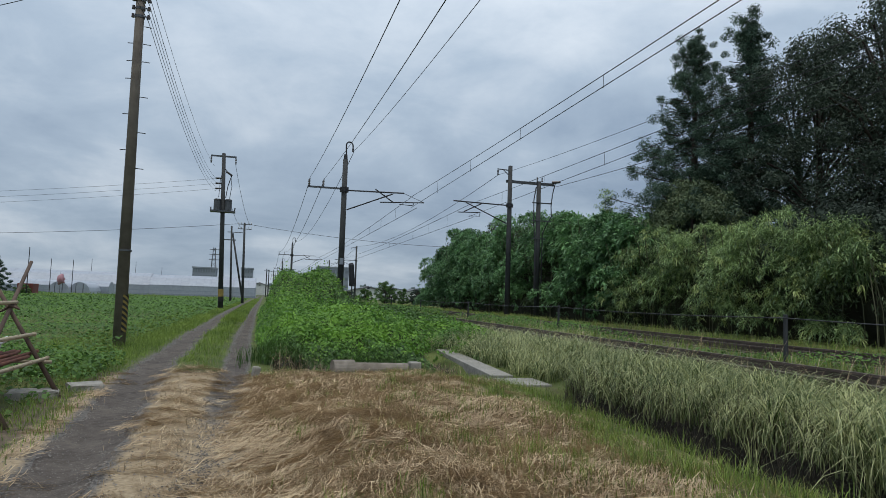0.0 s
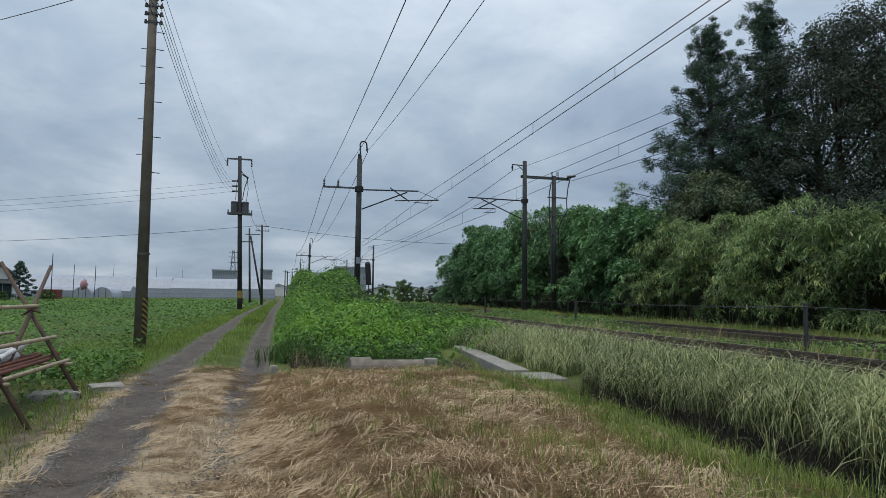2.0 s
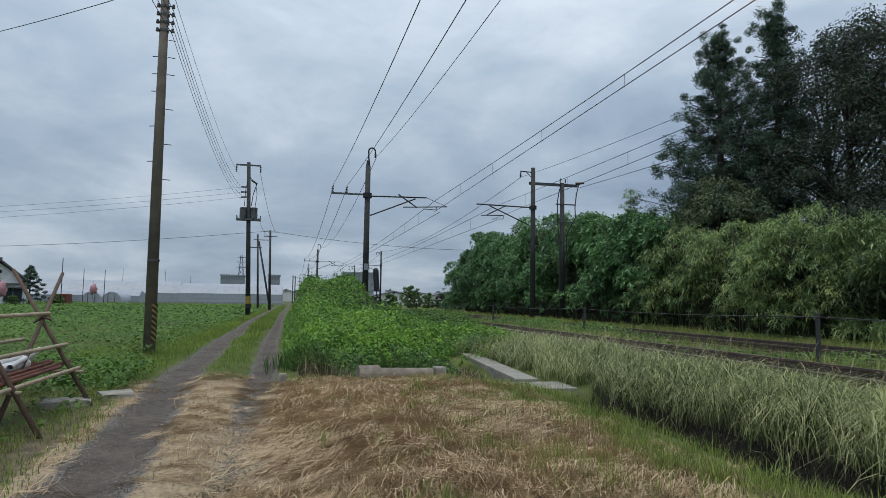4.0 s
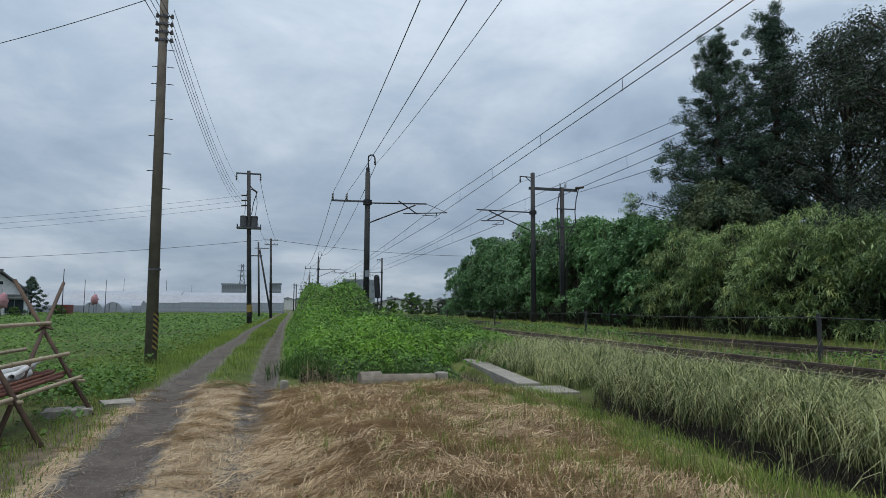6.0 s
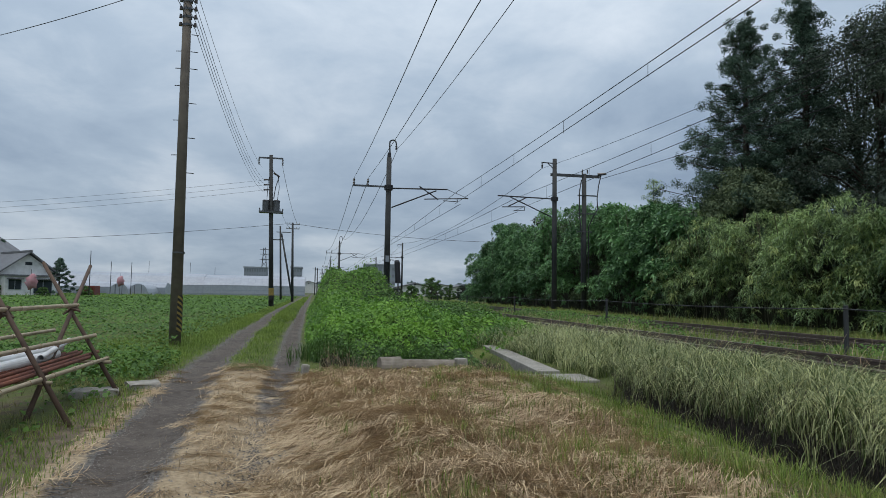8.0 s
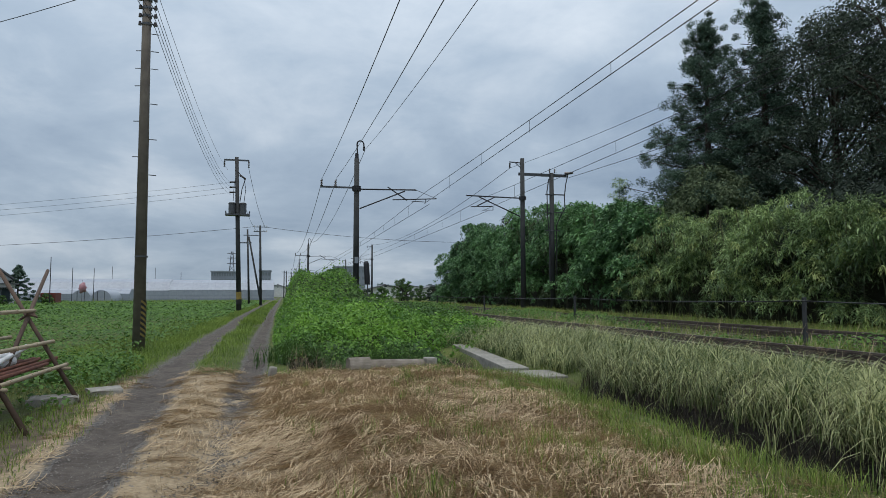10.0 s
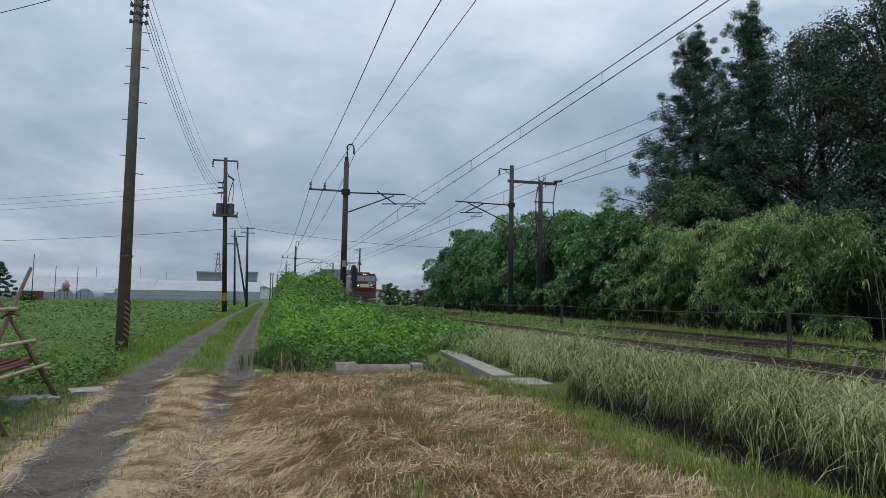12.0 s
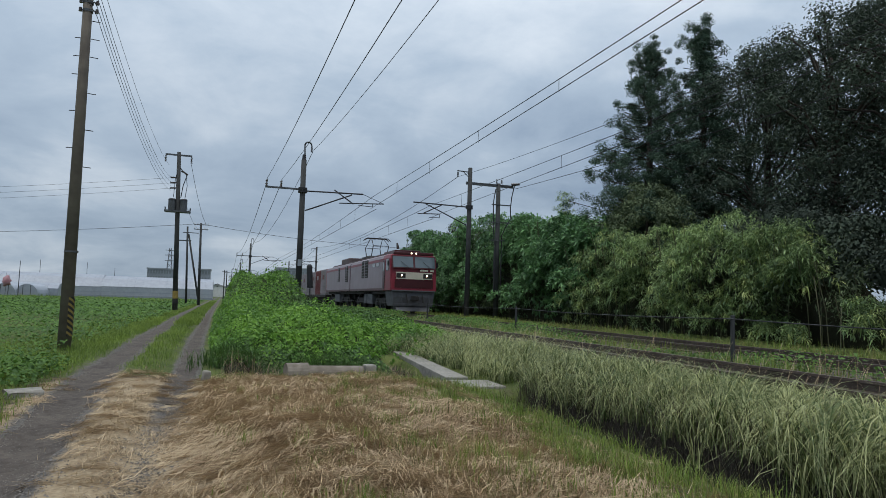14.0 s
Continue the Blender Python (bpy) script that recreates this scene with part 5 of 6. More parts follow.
def sprays(parent, name, C, out, per, length, width, mat, droop=0.8):
    """Fans of long drooping leaves that hang out from C towards the direction out."""
    C, out = np.asarray(C, float), np.asarray(out, float)
    idx = np.repeat(np.arange(len(C)), per)
    n = len(idx)
    D = out[idx] * 0.55 + rng.normal(0, 0.75, (n, 3)) + [0, 0, 0.25]
    D /= np.linalg.norm(D, axis=1)[:, None]
    S = np.cross(D, [0, 0, 1.0]) + rng.normal(0, 0.25, (n, 3))
    S /= np.linalg.norm(S, axis=1)[:, None]
    L = length * rng.uniform(0.6, 1.3, n)
    sag = droop * rng.uniform(0.6, 1.3, n)
    start = C[idx] + rng.normal(0, 0.05, (n, 3))
    V = np.empty((n, 8, 3))
    for i, (t, w) in enumerate(((0.05, 0.25), (0.35, 1.0), (0.7, 0.75), (1.0, 0.06))):
        c = start + D * (L * t)[:, None] - np.array([0, 0, 1.0]) * (L * sag * t * t)[:, None]
        h = S * (0.5 * w * width * L / length)[:, None]
        V[:, 2 * i], V[:, 2 * i + 1] = c - h, c + h
    F = np.arange(n)[:, None, None] * 8 + np.array([[2 * i, 2 * i + 1, 2 * i + 3, 2 * i + 2] for i in range(3)])[None]
    ob = quads(name, V.reshape(-1, 3), F.reshape(-1, 4), mat, parent)
    ob["kind"] = "stuff"
    return ob


def on_lumps(y0, y1, count, r0, r1, per, low=0.2):
    """Spots on the upper, outer sides of many rounded masses that make up the face and the top of the thicket."""
    ly = rng.uniform(y0, y1, count)
    rad = rng.uniform(r0, r1, count)
    hh = hedge_height(ly) * (0.95 + 0.10 * ripple(ly, 3 * ly, 2.2) + 0.05 * ripple(ly, ly, 0.7))
    rel = low + (1 - low) * rng.random(count) ** 0.62
    lz = np.maximum(hh * rel - 0.55 * rad, 0.5)
    lx = 15.0 + 0.5 * ripple(ly, lz, 3.0) + 2.2 * np.clip(rel - 0.5, 0, 1) ** 1.4 + 0.5 * (1 - smooth(rel, 0.0, 0.4)) + rng.uniform(0, 0.9, count) + 0.3 * rad
    idx = np.repeat(np.arange(count), per)
    n = len(idx)
    D = rng.normal(size=(n, 3)) * 0.7 + [-0.7, -0.5, 0.95]
    D /= np.linalg.norm(D, axis=1)[:, None]
    C = np.stack([lx, ly, lz], 1)[idx] + D * (rad[idx] * rng.uniform(0.8, 1.05, n))[:, None] * [1, 1, 0.8]
    C[:, 2] = np.maximum(C[:, 2], 0.35)
    return C, D


def thicket(name, label, y0, y1, back, size, slim):
    """A thicket: shade-dark leaf backing, thin culms, and an added near-black sheet; its outer leaves are added to it.
    """
    m = thing(name, label, "thicket", (0, 0, 0))
    yy = rng.uniform(y0, y1, back)
    hh = hedge_height(yy) * (0.90 + 0.10 * ripple(yy, 3 * yy, 2.2))
    zz = 0.7 + (hh - 0.7) * rng.random(back) ** 0.7
    rel = zz / hh
    C = np.stack([15.7 + 1.7 * np.clip(rel - 0.5, 0, 1) ** 1.4 + rng.uniform(0, 1.4, back), yy, zz], 1)
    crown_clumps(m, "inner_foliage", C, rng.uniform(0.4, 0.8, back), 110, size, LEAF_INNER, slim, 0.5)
    k = 80
    cy = rng.uniform(y0, y1, k)
    cx = 15.3 + rng.uniform(0, 2.2, k)
    ch = hedge_height(cy) * rng.uniform(0.75, 0.95, k)
    pairs = []
    for a, b, h in zip(cx, cy, ch):
        qx, qy = rng.normal(-0.3, 0.3), rng.normal(0, 0.3)
        pairs.append(tube_mesh([(a, b, 0.2), (a + qx * 0.2, b + qy * 0.2, h * 0.5), (a + qx, b + qy, h)], 0.016, 4))
    V, F = joined(pairs)
    quads("bamboo_stand", V, F, CULM, m)["kind"] = "stuff"
    # upright dark sheet added behind the leaves, so that gaps look shaded
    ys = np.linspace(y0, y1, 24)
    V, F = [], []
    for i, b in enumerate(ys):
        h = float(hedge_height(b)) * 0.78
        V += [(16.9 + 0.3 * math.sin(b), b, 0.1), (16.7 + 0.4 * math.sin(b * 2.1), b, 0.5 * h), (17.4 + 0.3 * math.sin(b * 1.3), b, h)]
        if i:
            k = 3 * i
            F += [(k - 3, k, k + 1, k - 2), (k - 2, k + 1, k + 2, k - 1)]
    quads("shade_backing", V, F, SHADE_BACKING, m)
    return m


# inner shade as colour: a near-black sheet and a darker leaf green
SHADE_BACKING = material("thicket_shade", (0.035, 0.035, 0.018), 0.95, scale=3, bump=0.8)
LEAF_INNER = material("shaded_inner_leaves", (0.12, 0.17, 0.075), 0.6, vary=(0.035, 0.055, 0.025), scale=1.3, island=0.6, trans=0.2)
BAMBOOS = thicket("bamboo_thicket", "dense green bamboo thicket along the railway with paler tips", 7.0, 26.5, 240, 0.16, 0.2)
C, D = on_lumps(14.8, 27.0, 90, 0.55, 1.15, 24)
C2, D2 = on_lumps(14.2, 18.5, 30, 0.4, 0.8, 20, 0.1)
C3, D3 = on_lumps(12.0, 13.0, 6, 0.3, 0.5, 16, 0.3)
C, D = np.concatenate([C, C2, C3]), np.concatenate([D, D2, D3])
pale = rng.random(len(C)) < np.where(C[:, 2] < 0.8 * hedge_height(C[:, 1]), 0.08 + 0.22 * smooth(ripple(C[:, 1] * 1.5, C[:, 2] * 1.5, 1.2), 0.2, 0.7), 0.05)
sprays(BAMBOOS, "foliage", C[~pale], D[~pale], 19, 0.175, 0.030, LEAF_BAMBOO, 0.55)
sprays(BAMBOOS, "pale_foliage", C[pale], D[pale], 22, 0.20, 0.030, LEAF_PALE, 0.7)
LEAFY = thicket("leafy_thicket", "tall leafy green thicket beside the railway", 25.5, 64.0, 420, 0.2, 0.4)
C, D = on_lumps(26.0, 64.5, 150, 0.9, 1.8, 58)
sprays(LEAFY, "foliage", C, D, 13, 0.19, 0.085, LEAF_TREE, 0.5)
C, D = on_lumps(25.5, 36.0, 45, 0.6, 1.1, 16, 0.4)
sprays(LEAFY, "compound_leaves", C, D, 11, 0.42, 0.085, LEAF_TREE, 0.45)


def make_feather(at):
    m = thing("young_bamboo", "single pale young bamboo plume rising over the thicket", "bamboo", at)
    part("culm", rbm((0, 0, 0), (-0.05, 0, 6.8), 0.04, 0.01, 8), CULM, m)
    zs = rng.uniform(5.5, 6.85, 40)
    C = np.stack([rng.normal(0, 0.16, 40), rng.normal(0, 0.2, 40) * (7.3 - zs), zs], 1)
    crown_clumps(m, "foliage", C, np.full(40, 0.16), 22, 0.16, LEAF_BAMBOO, 0.16, 0.5)


make_feather((16.5, 29.5, 0.3))


def make_conifer(at, height, radius, bare=0.12, seed=0, mat=LEAF_CEDAR, dens=1.0):
    r = np.random.default_rng(seed)
    m = thing("cedar_tree", "tall dark green cedar with uneven tiers of branches", "tree", at, group="tall trees")
    part("trunk", rbm((0, 0, -0.2), (0.1, 0, height * 0.97), 0.32, 0.04, 12), BARK, m, smooth=True)
    C, R, limbs = [], [], []
    k = int(190 * dens)
    for i in range(k):
        t = bare + (1 - bare) * (i / k)
        z = height * t
        reach = radius * (1 - t) ** 0.78 * (0.42 + 0.6 * r.random()) * (1 + 0.2 * math.sin(z * 2.3 + seed)) + 0.15
        a = i * 2.4 + r.normal(0, 0.4)
        tip = np.array([reach * math.cos(a), reach * math.sin(a), z - 0.1 * reach + 0.3 * reach * r.random()])
        limbs.append(tube_mesh([(0, 0, z), tuple(tip * [0.55, 0.55, 1] - [0, 0, 0.12 * reach]), tuple(tip)], 0.02, 3))
        for s in np.linspace(0.45, 1.0, max(2, int(reach * 2.2))):
            q = 0.16 + 0.12 * s
            C.append(tip * [s, s, 1] + r.normal(0, q, 3) - [0, 0, 0.1 * (1 - s) * reach])
            R.append(r.uniform(0.26, 0.5) * (0.75 + 0.4 * (1 - t)))
    V, F = joined(limbs)
    quads("branch_mass", V, F, BARK, m)["kind"] = "stuff"
    crown_clumps(m, "crown", C, R, 105, 0.17, mat, 0.2, -0.35, 0.8, 0.1)
    return m


make_conifer((20.0, 27.3, 0.2), 14.4, 5.0, 0.1, 1, dens=1.35)
make_conifer((21.0, 24.6, 0.2), 14.5, 4.2, 0.15, 2, dens=1.2)


def make_broadleaf(at, height, radius, seed=0, mat=LEAF_OAK, bare=0.35, count=230, size=0.13, label="tall dark evergreen tree with an uneven dense crown", name="evergreen_tree", group="tall trees", per=135):
    r = np.random.default_rng(seed)
    m = thing(name, label, "tree", at, group=group)
    part("trunk", rbm((0, 0, -0.2), (0.2, 0.1, height * 0.8), 0.035 * height ** 0.9, 0.05, 12), BARK, m, smooth=True)
    C, R, limbs = [], [], []
    for i in range(count):
        u = r.random()
        z = height * (bare + (1 - bare) * u)
        prof = math.sin(math.pi * min(max(0.16 + 0.8 * u, 0), 1)) ** 0.6
        a = r.uniform(0, 6.28)
        reach = radius * prof * r.random() ** 0.4
        p = np.array([reach * math.cos(a), reach * math.sin(a), z])
        C.append(p)
        R.append(r.uniform(0.45, 0.95) * radius / 4)
        if i % 5 == 0:
            limbs.append(tube_mesh([(0, 0, z * 0.72), tuple(p * [0.5, 0.5, 0.93]), tuple(p)], 0.05, 5))
    V, F = joined(limbs)
    quads("branch_mass", V, F, BARK, m)["kind"] = "stuff"
    crown_clumps(m, "crown", C, R, per, size, mat, 0.5, 0.2, 0.7, 0.2)
    return m


for i, (xx, yy, hh, rr) in enumerate(((22.0, 21.8, 12.4, 3.9), (21.6, 18.2, 12.5, 3.9), (21.6, 14.6, 12.0, 4.0), (21.0, 10.6, 11.4, 4.0), (25.5, 26.5, 13.4, 4.4), (26.0, 19.0, 14.0, 4.6), (20.5, 6.5, 11.0, 3.8), (25.0, 12.0, 13.4, 4.6))):
    make_broadleaf((xx, yy, 0.2), hh, rr, 10 + i, bare=0.16 + 0.1 * (i % 3))


def vine_mound(at, rx, ry, rz_, seed):
    r = np.random.default_rng(seed)
    m = thing("vine_covered_shrub", "rounded dark shrub smothered in vines before the tall trees", "shrub", at, group="vine-covered shrubs")
    k = 170
    D = r.normal(size=(k, 3))
    D /= np.linalg.norm(D, axis=1)[:, None]
    D[:, 2] = np.abs(D[:, 2])
    C = D * [rx, ry, rz_] * r.uniform(0.82, 1.0, (k, 1))
    part("stem", rbm((0, 0, -2.4), (0, 0, rz_ * 0.7), 0.16, 0.06, 10), BARK, m)
    crown_clumps(m, "crown", C, r.uniform(0.35, 0.7, k), 190, 0.12, LEAF_SHRUB if seed == 3 else LEAF_OAK, 0.6, 0.3, 0.7, 0.15)


vine_mound((18.4, 25.2, 2.6), 1.9, 2.9, 4.4, 3)
vine_mound((18.2, 17.0, 2.2), 1.8, 4.0, 2.6, 5)
vine_mound((18.2, 9.5, 2.2), 1.8, 4.5, 2.3, 7)


# ---- house, greenhouses and distance ----
def make_house(at, w, d, eave, ridge, label, porch=True):
    m = thing("house", label, "house", at, group="farm houses")
    bm = bmesh.new()
    vs = [bm.verts.new(p) for p in ((-w, 0, 0), (w, 0, 0), (w, 0, eave), (0, 0, ridge - 0.15), (-w, 0, eave), (-w, d, 0), (w, d, 0), (w, d, eave), (0, d, ridge - 0.15), (-w, d, eave))]
    for f in ((0, 1, 2, 3, 4), (9, 8, 7, 6, 5), (1, 6, 7, 2), (5, 0, 4, 9)):
        bm.faces.new([vs[i] for i in f])
    part("wall", bm, WALLWHITE, m)
    for s in (-1, 1):
        r = bmesh.new()
        o = 0.55
        slope = (ridge - eave) / w
        a = [(0, -o, ridge), (s * (w + o), -o, eave - slope * o), (s * (w + o), d + o, eave - slope * o), (0, d + o, ridge)]
        lo = [r.verts.new(p) for p in a]
        hi = [r.verts.new((p[0], p[1], p[2] + 0.18)) for p in a]
        r.faces.new(hi)
        r.faces.new(lo[::-1])
        for k in range(4):
            r.faces.new((lo[k], lo[(k + 1) % 4], hi[(k + 1) % 4], hi[k]))
        part("roof", r, ROOFTILE, m, "grey tiled roof slope")
    part("ridge_cap", bbm(-0.15, 0.15, -0.6, d + 0.6, ridge + 0.1, ridge + 0.34, bevel=0.04), ROOFTILE, m)
    part("gable_vent", bbm(-0.35, 0.35, -0.05, 0.0, eave + 0.9, eave + 1.25), GLASS, m)
    if porch:
        part("porch_wall", bbm(-w + 0.2, w - 0.6, -1.6, -0.02, 0, eave - 0.35), WALLWHITE, m)
        part("porch_roof", bbm(-w, w - 0.3, -1.95, -0.02, eave - 0.35, eave - 0.2), ROOFTILE, m)
        for a, b, z0, z1 in ((-w + 0.55, -w + 1.7, 0.95, 2.0), (0.1, 1.85, 0.55, 2.0)):
            win = part("window", bbm(a, b, -1.66, -1.6, z0, z1), GLASS, m, "dark window with a pale frame")
            for q in ((a - 0.06, a), (b, b + 0.06), ((a + b) / 2 - 0.03, (a + b) / 2 + 0.03)):
                part("frame_bar", bbm(q[0], q[1], -1.69, -1.62, z0, z1), FARGREY, win)
            part("hood", bbm(a - 0.2, b + 0.2, -2.05, -1.6, z1 + 0.04, z1 + 0.14), ROOFTILE, win)
    return m


HOUSE = make_house((-31.0, 80.0, 0.0), 2.9, 8.0, 2.75, 5.0, "white plastered farmhouse with a grey tiled gable roof")
HOUSE.matrix_basis = pose(-31.4, 80.0, 0.0, 0, 0, 40)
make_house((-42.6, 88.0, 0.0), 4.5, 9.0, 5.0, 8.2, "larger white two-storey farmhouse with a grey roof", porch=False)


def make_garden_conifer(at, h, r):
    m = thing("garden_conifer", "trimmed dark garden pine in uneven layers", "tree", at, group="garden trees")
    part("trunk", rbm((0, 0, 0), (0, 0, h * 0.9), 0.12, 0.04, 8), BARK, m)
    C, R = [], []
    for i in range(60):
        t = (i + 0.5) / 60
        reach = r * (1 - t) ** 0.8 * rng.uniform(0.5, 1.1)
        a = i * 2.4
        C.append((reach * math.cos(a), reach * math.sin(a), h * (0.12 + 0.86 * t)))
        R.append(0.3)
    crown_clumps(m, "crown", C, R, 70, 0.2, LEAF_CEDAR, 0.5, 0.1, 0.6)


make_garden_conifer((-28.9, 82.0, 0.0), 4.6, 2.0)
make_garden_conifer((-41.0, 96.0, 0.0), 7.6, 2.0)
for i, (xx, yy, rr, hh) in enumerate(((-33.8, 77.5, 0.9, 1.6), (-36.0, 78.0, 1.3, 3.4), (-29.2, 78.5, 0.7, 1.2), (-26.8, 84.0, 0.9, 1.4), (-38.0, 76.0, 1.2, 2.4))):
    make_broadleaf((xx, yy, 0.0), hh, rr, 60 + i, LEAF_DARKVINE, 0.1, 40, 0.22, "rounded garden shrub by the farmhouse", "garden_shrub", "garden shrubs", 40)
for i, (xx, yy, rr, hh) in enumerate(((16.4, 92.0, 1.8, 3.4), (17.6, 95.0, 1.2, 2.7), (18.9, 91.0, 1.0, 2.4), (20.6, 90.0, 1.1, 2.3), (14.2, 96.0, 1.2, 2.2), (12.9, 104.0, 1.2, 2.0), (22.2, 92.0, 1.6, 2.6), (19.8, 80.0, 1.3, 2.4))):
    make_broadleaf((xx, yy, 0.0), hh, rr, 80 + i, LEAF_OAK if i % 2 else LEAF_DARKVINE, 0.1, 60, 0.16, "clipped round garden tree beyond the railway", "garden_tree", "garden trees", 80)


def make_greenhouse(x0, x1, y0, depth, wall, ridge, label):
    m = thing("greenhouse", label, "greenhouse", (0, 0, 0), group="greenhouses")
    prof = [(0, 0.35), (0, wall), (depth * 0.22, wall + (ridge - wall) * 0.72), (depth * 0.5, ridge), (depth * 0.78, wall + (ridge - wall) * 0.72), (depth, wall), (depth, 0)]
    bm = bmesh.new()
    ends = [[bm.verts.new((xx, y0 + a, z)) for a, z in prof] for xx in (x0, x1)]
    for k in range(len(prof) - 1):
        bm.faces.new((ends[0][k], ends[1][k], ends[1][k + 1], ends[0][k + 1]))
    for e in ends:
        bm.faces.new(e)
    part("film_cover", bm, PLASTIC_FILM, m, "hazy translucent plastic film")
    part("base_skirt", bbm(x0, x1, y0 - 0.05, y0, 0.0, 0.4), FARGREY, m, "grey base skirt")
    n = int((x1 - x0) / 1.5)
    for i in range(n + 1):
        xx = x0 + (x1 - x0) * i / n
        bm = bmesh.new()
        chain(bm, [(xx, y0 + a - 0.06, z + 0.03) for a, z in prof[:4]], 0.012, 4)
        part("hoop", bm, FARGREY, m)
    for z in (wall * 0.5, wall):
        part("side_rail", bbm(x0, x1, y0 - 0.08, y0 - 0.05, z - 0.03, z + 0.03), FARGREY, m)
    return m


make_greenhouse(-24.0, -2.2, 150.0, 9.0, 2.2, 4.5, "long plastic-film greenhouse at the far edge of the field")
make_greenhouse(-66.0, -24.1, 150.6, 9.0, 2.1, 4.7, "very long plastic-film greenhouse beyond the field")
make_greenhouse(-44.0, -25.0, 118.0, 4.0, 1.4, 2.3, "low plastic-film tunnel beside the field")


def make_tunnel(at):
    m = thing("plastic_tunnel", "small arched plastic tunnel with a pale film front", "greenhouse", at, group="greenhouses")
    bm = bmesh.new()
    arc = [(1.5 * math.cos(a), 2.0 * math.sin(a) ** 0.8) for a in np.linspace(0.001, math.pi - 0.001, 13)]
    e = [[bm.verts.new((a, yy, z)) for a, z in arc] for yy in (0, 9)]
    for k in range(12):
        bm.faces.new((e[0][k], e[0][k + 1], e[1][k + 1], e[1][k]))
    bm.faces.new(e[0])
    part("film_cover", bm, PLASTIC_FILM, m, "pale plastic film")
    for s in (-0.5, 0.5):
        part("door_post", bbm(s - 0.04, s + 0.04, -0.06, 0, 0, 1.8), STEEL, m)


make_tunnel((-30.2, 110.0, 0.0))
make_tunnel((-27.6, 111.0, 0.0))


def make_scarer(at, r, h):
    m = thing("bird_scarer", "faded red crumpled bird scarer on a thin pole", "bird scarer", at, group="bird scarers")
    bm = bmesh.new()
    bmesh.ops.create_uvsphere(bm, u_segments=14, v_segments=9, radius=r, matrix=Matrix.Translation((0.1, -0.1, h)) @ Matrix.Diagonal((0.8, 0.8, 1.2, 1)))
    for v in bm.verts:
        v.co.x += 0.16 * r * math.sin(7 * v.co.z / r + 2 * v.co.y) + 0.1 * r * math.sin(11 * v.co.y / r)
        v.co.z += 0.15 * r * math.sin(5 * v.co.x / r)
    part("sheet", bm, REDPLASTIC, m, "faded red crumpled sheet", smooth=True)
    part("pole", rbm((0, 0, 0), (0, 0, h + 1.2), 0.03, 0.02, 6), STEEL, m)


make_scarer((-29.5, 108.0, 0.0), 0.65, 2.3)
make_scarer((-27.0, 69.5, 0.0), 0.62, 1.75)
for xx, yy, hh in ((-26.0, 83.0, 5.6), (-30.0, 105.0, 5.2), (-27.4, 106.0, 5.2), (-40.0, 170.0, 8.0), (-34.0, 190.0, 8.5), (-26.0, 180.0, 7.0)):
    ob = finish("thin_pole", rbm((0, 0, 0), (0, 0, hh), 0.055, 0.04, 8), DARKSTEEL)
    ob.location = (xx, yy, 0)
    tagged(ob, "thin bare pole standing at the field edge", "pole", "thin poles")


def make_shed(at):
    m = thing("storage_container", "small rust-red storage container at the field edge", "container", at)
    part("container_box", bbm(-0.85, 0.85, 0, 2.2, 0, 1.5, bevel=0.04), REDMETAL, m)
    for k in range(7):
        part("rib", bbm(-0.78 + k * 0.24, -0.7 + k * 0.24, -0.05, 0.0, 0.1, 1.42), REDMETAL, m)


make_shed((-28.4, 90.0, 0.0))


def make_far_building(at, w, d, h, floors, bays, label, mat=FARGREY):
    m = thing("distant_building", label, "building", at, group="distant buildings")
    part("wall", bbm(-w / 2, w / 2, 0, d, 0, h), mat, m)
    part("parapet", bbm(-w / 2 - 0.3, w / 2 + 0.3, -0.3, d, h, h + 0.6), mat, m)
    for f in range(floors):
        z = 1.0 + f * (h - 0.6) / floors
        for b in range(bays):
            xx = -w / 2 + (b + 0.5) * w / bays
            part("window", bbm(xx - w / bays * 0.32, xx + w / bays * 0.32, -0.15, 0, z + 0.5, z + 1.9), FARGLASS, m)
    return m


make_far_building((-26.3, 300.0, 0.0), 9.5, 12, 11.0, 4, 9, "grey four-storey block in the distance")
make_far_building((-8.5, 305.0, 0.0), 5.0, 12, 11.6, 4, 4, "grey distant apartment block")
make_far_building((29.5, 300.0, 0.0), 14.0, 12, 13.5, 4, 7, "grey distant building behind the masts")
for i, (xx, yy, w, h) in enumerate(((26, 170, 12, 3.6), (40, 175, 10, 3.4), (54, 180, 14, 4.0), (17, 230, 10, 4.4), (-3, 330, 14, 6), (48, 260, 24, 5.0), (-55, 260, 20, 6), (-90, 250, 24, 6), (-70, 330, 20, 7.5))):
    m = make_house((xx, yy, 0.0), w / 2, 8.0, h * 0.62, h, "distant low house with a grey roof", porch=False)


def make_tower(at, h):
    m = thing("lattice_tower", "distant grey steel lattice transmission tower", "tower", at)
    for sx in (-1, 1):
        for sy in (-1, 1):
            part("leg", rbm((sx * 5, sy * 5, 0), (sx * 1.2, sy * 1.2, h), 0.45, 0.3, 5), STEEL, m)
    for k in range(9):
        z0, z1 = h * k / 9, h * (k + 1) / 9
        w0, w1 = 5 - 3.8 * k / 9, 5 - 3.8 * (k + 1) / 9
        b = bmesh.new()
        rod(b, (-w0, -w0, z0), (w1, -w1, z1), 0.22, seg=4)
        rod(b, (w0, -w0, z0), (-w1, -w1, z1), 0.22, seg=4)
        part("brace", b, STEEL, m)
    for z in (h * 0.72, h * 0.84, h * 0.95):
        part("cross_arm", bbm(-6, 6, -0.4, 0.4, z, z + 0.7), STEEL, m)


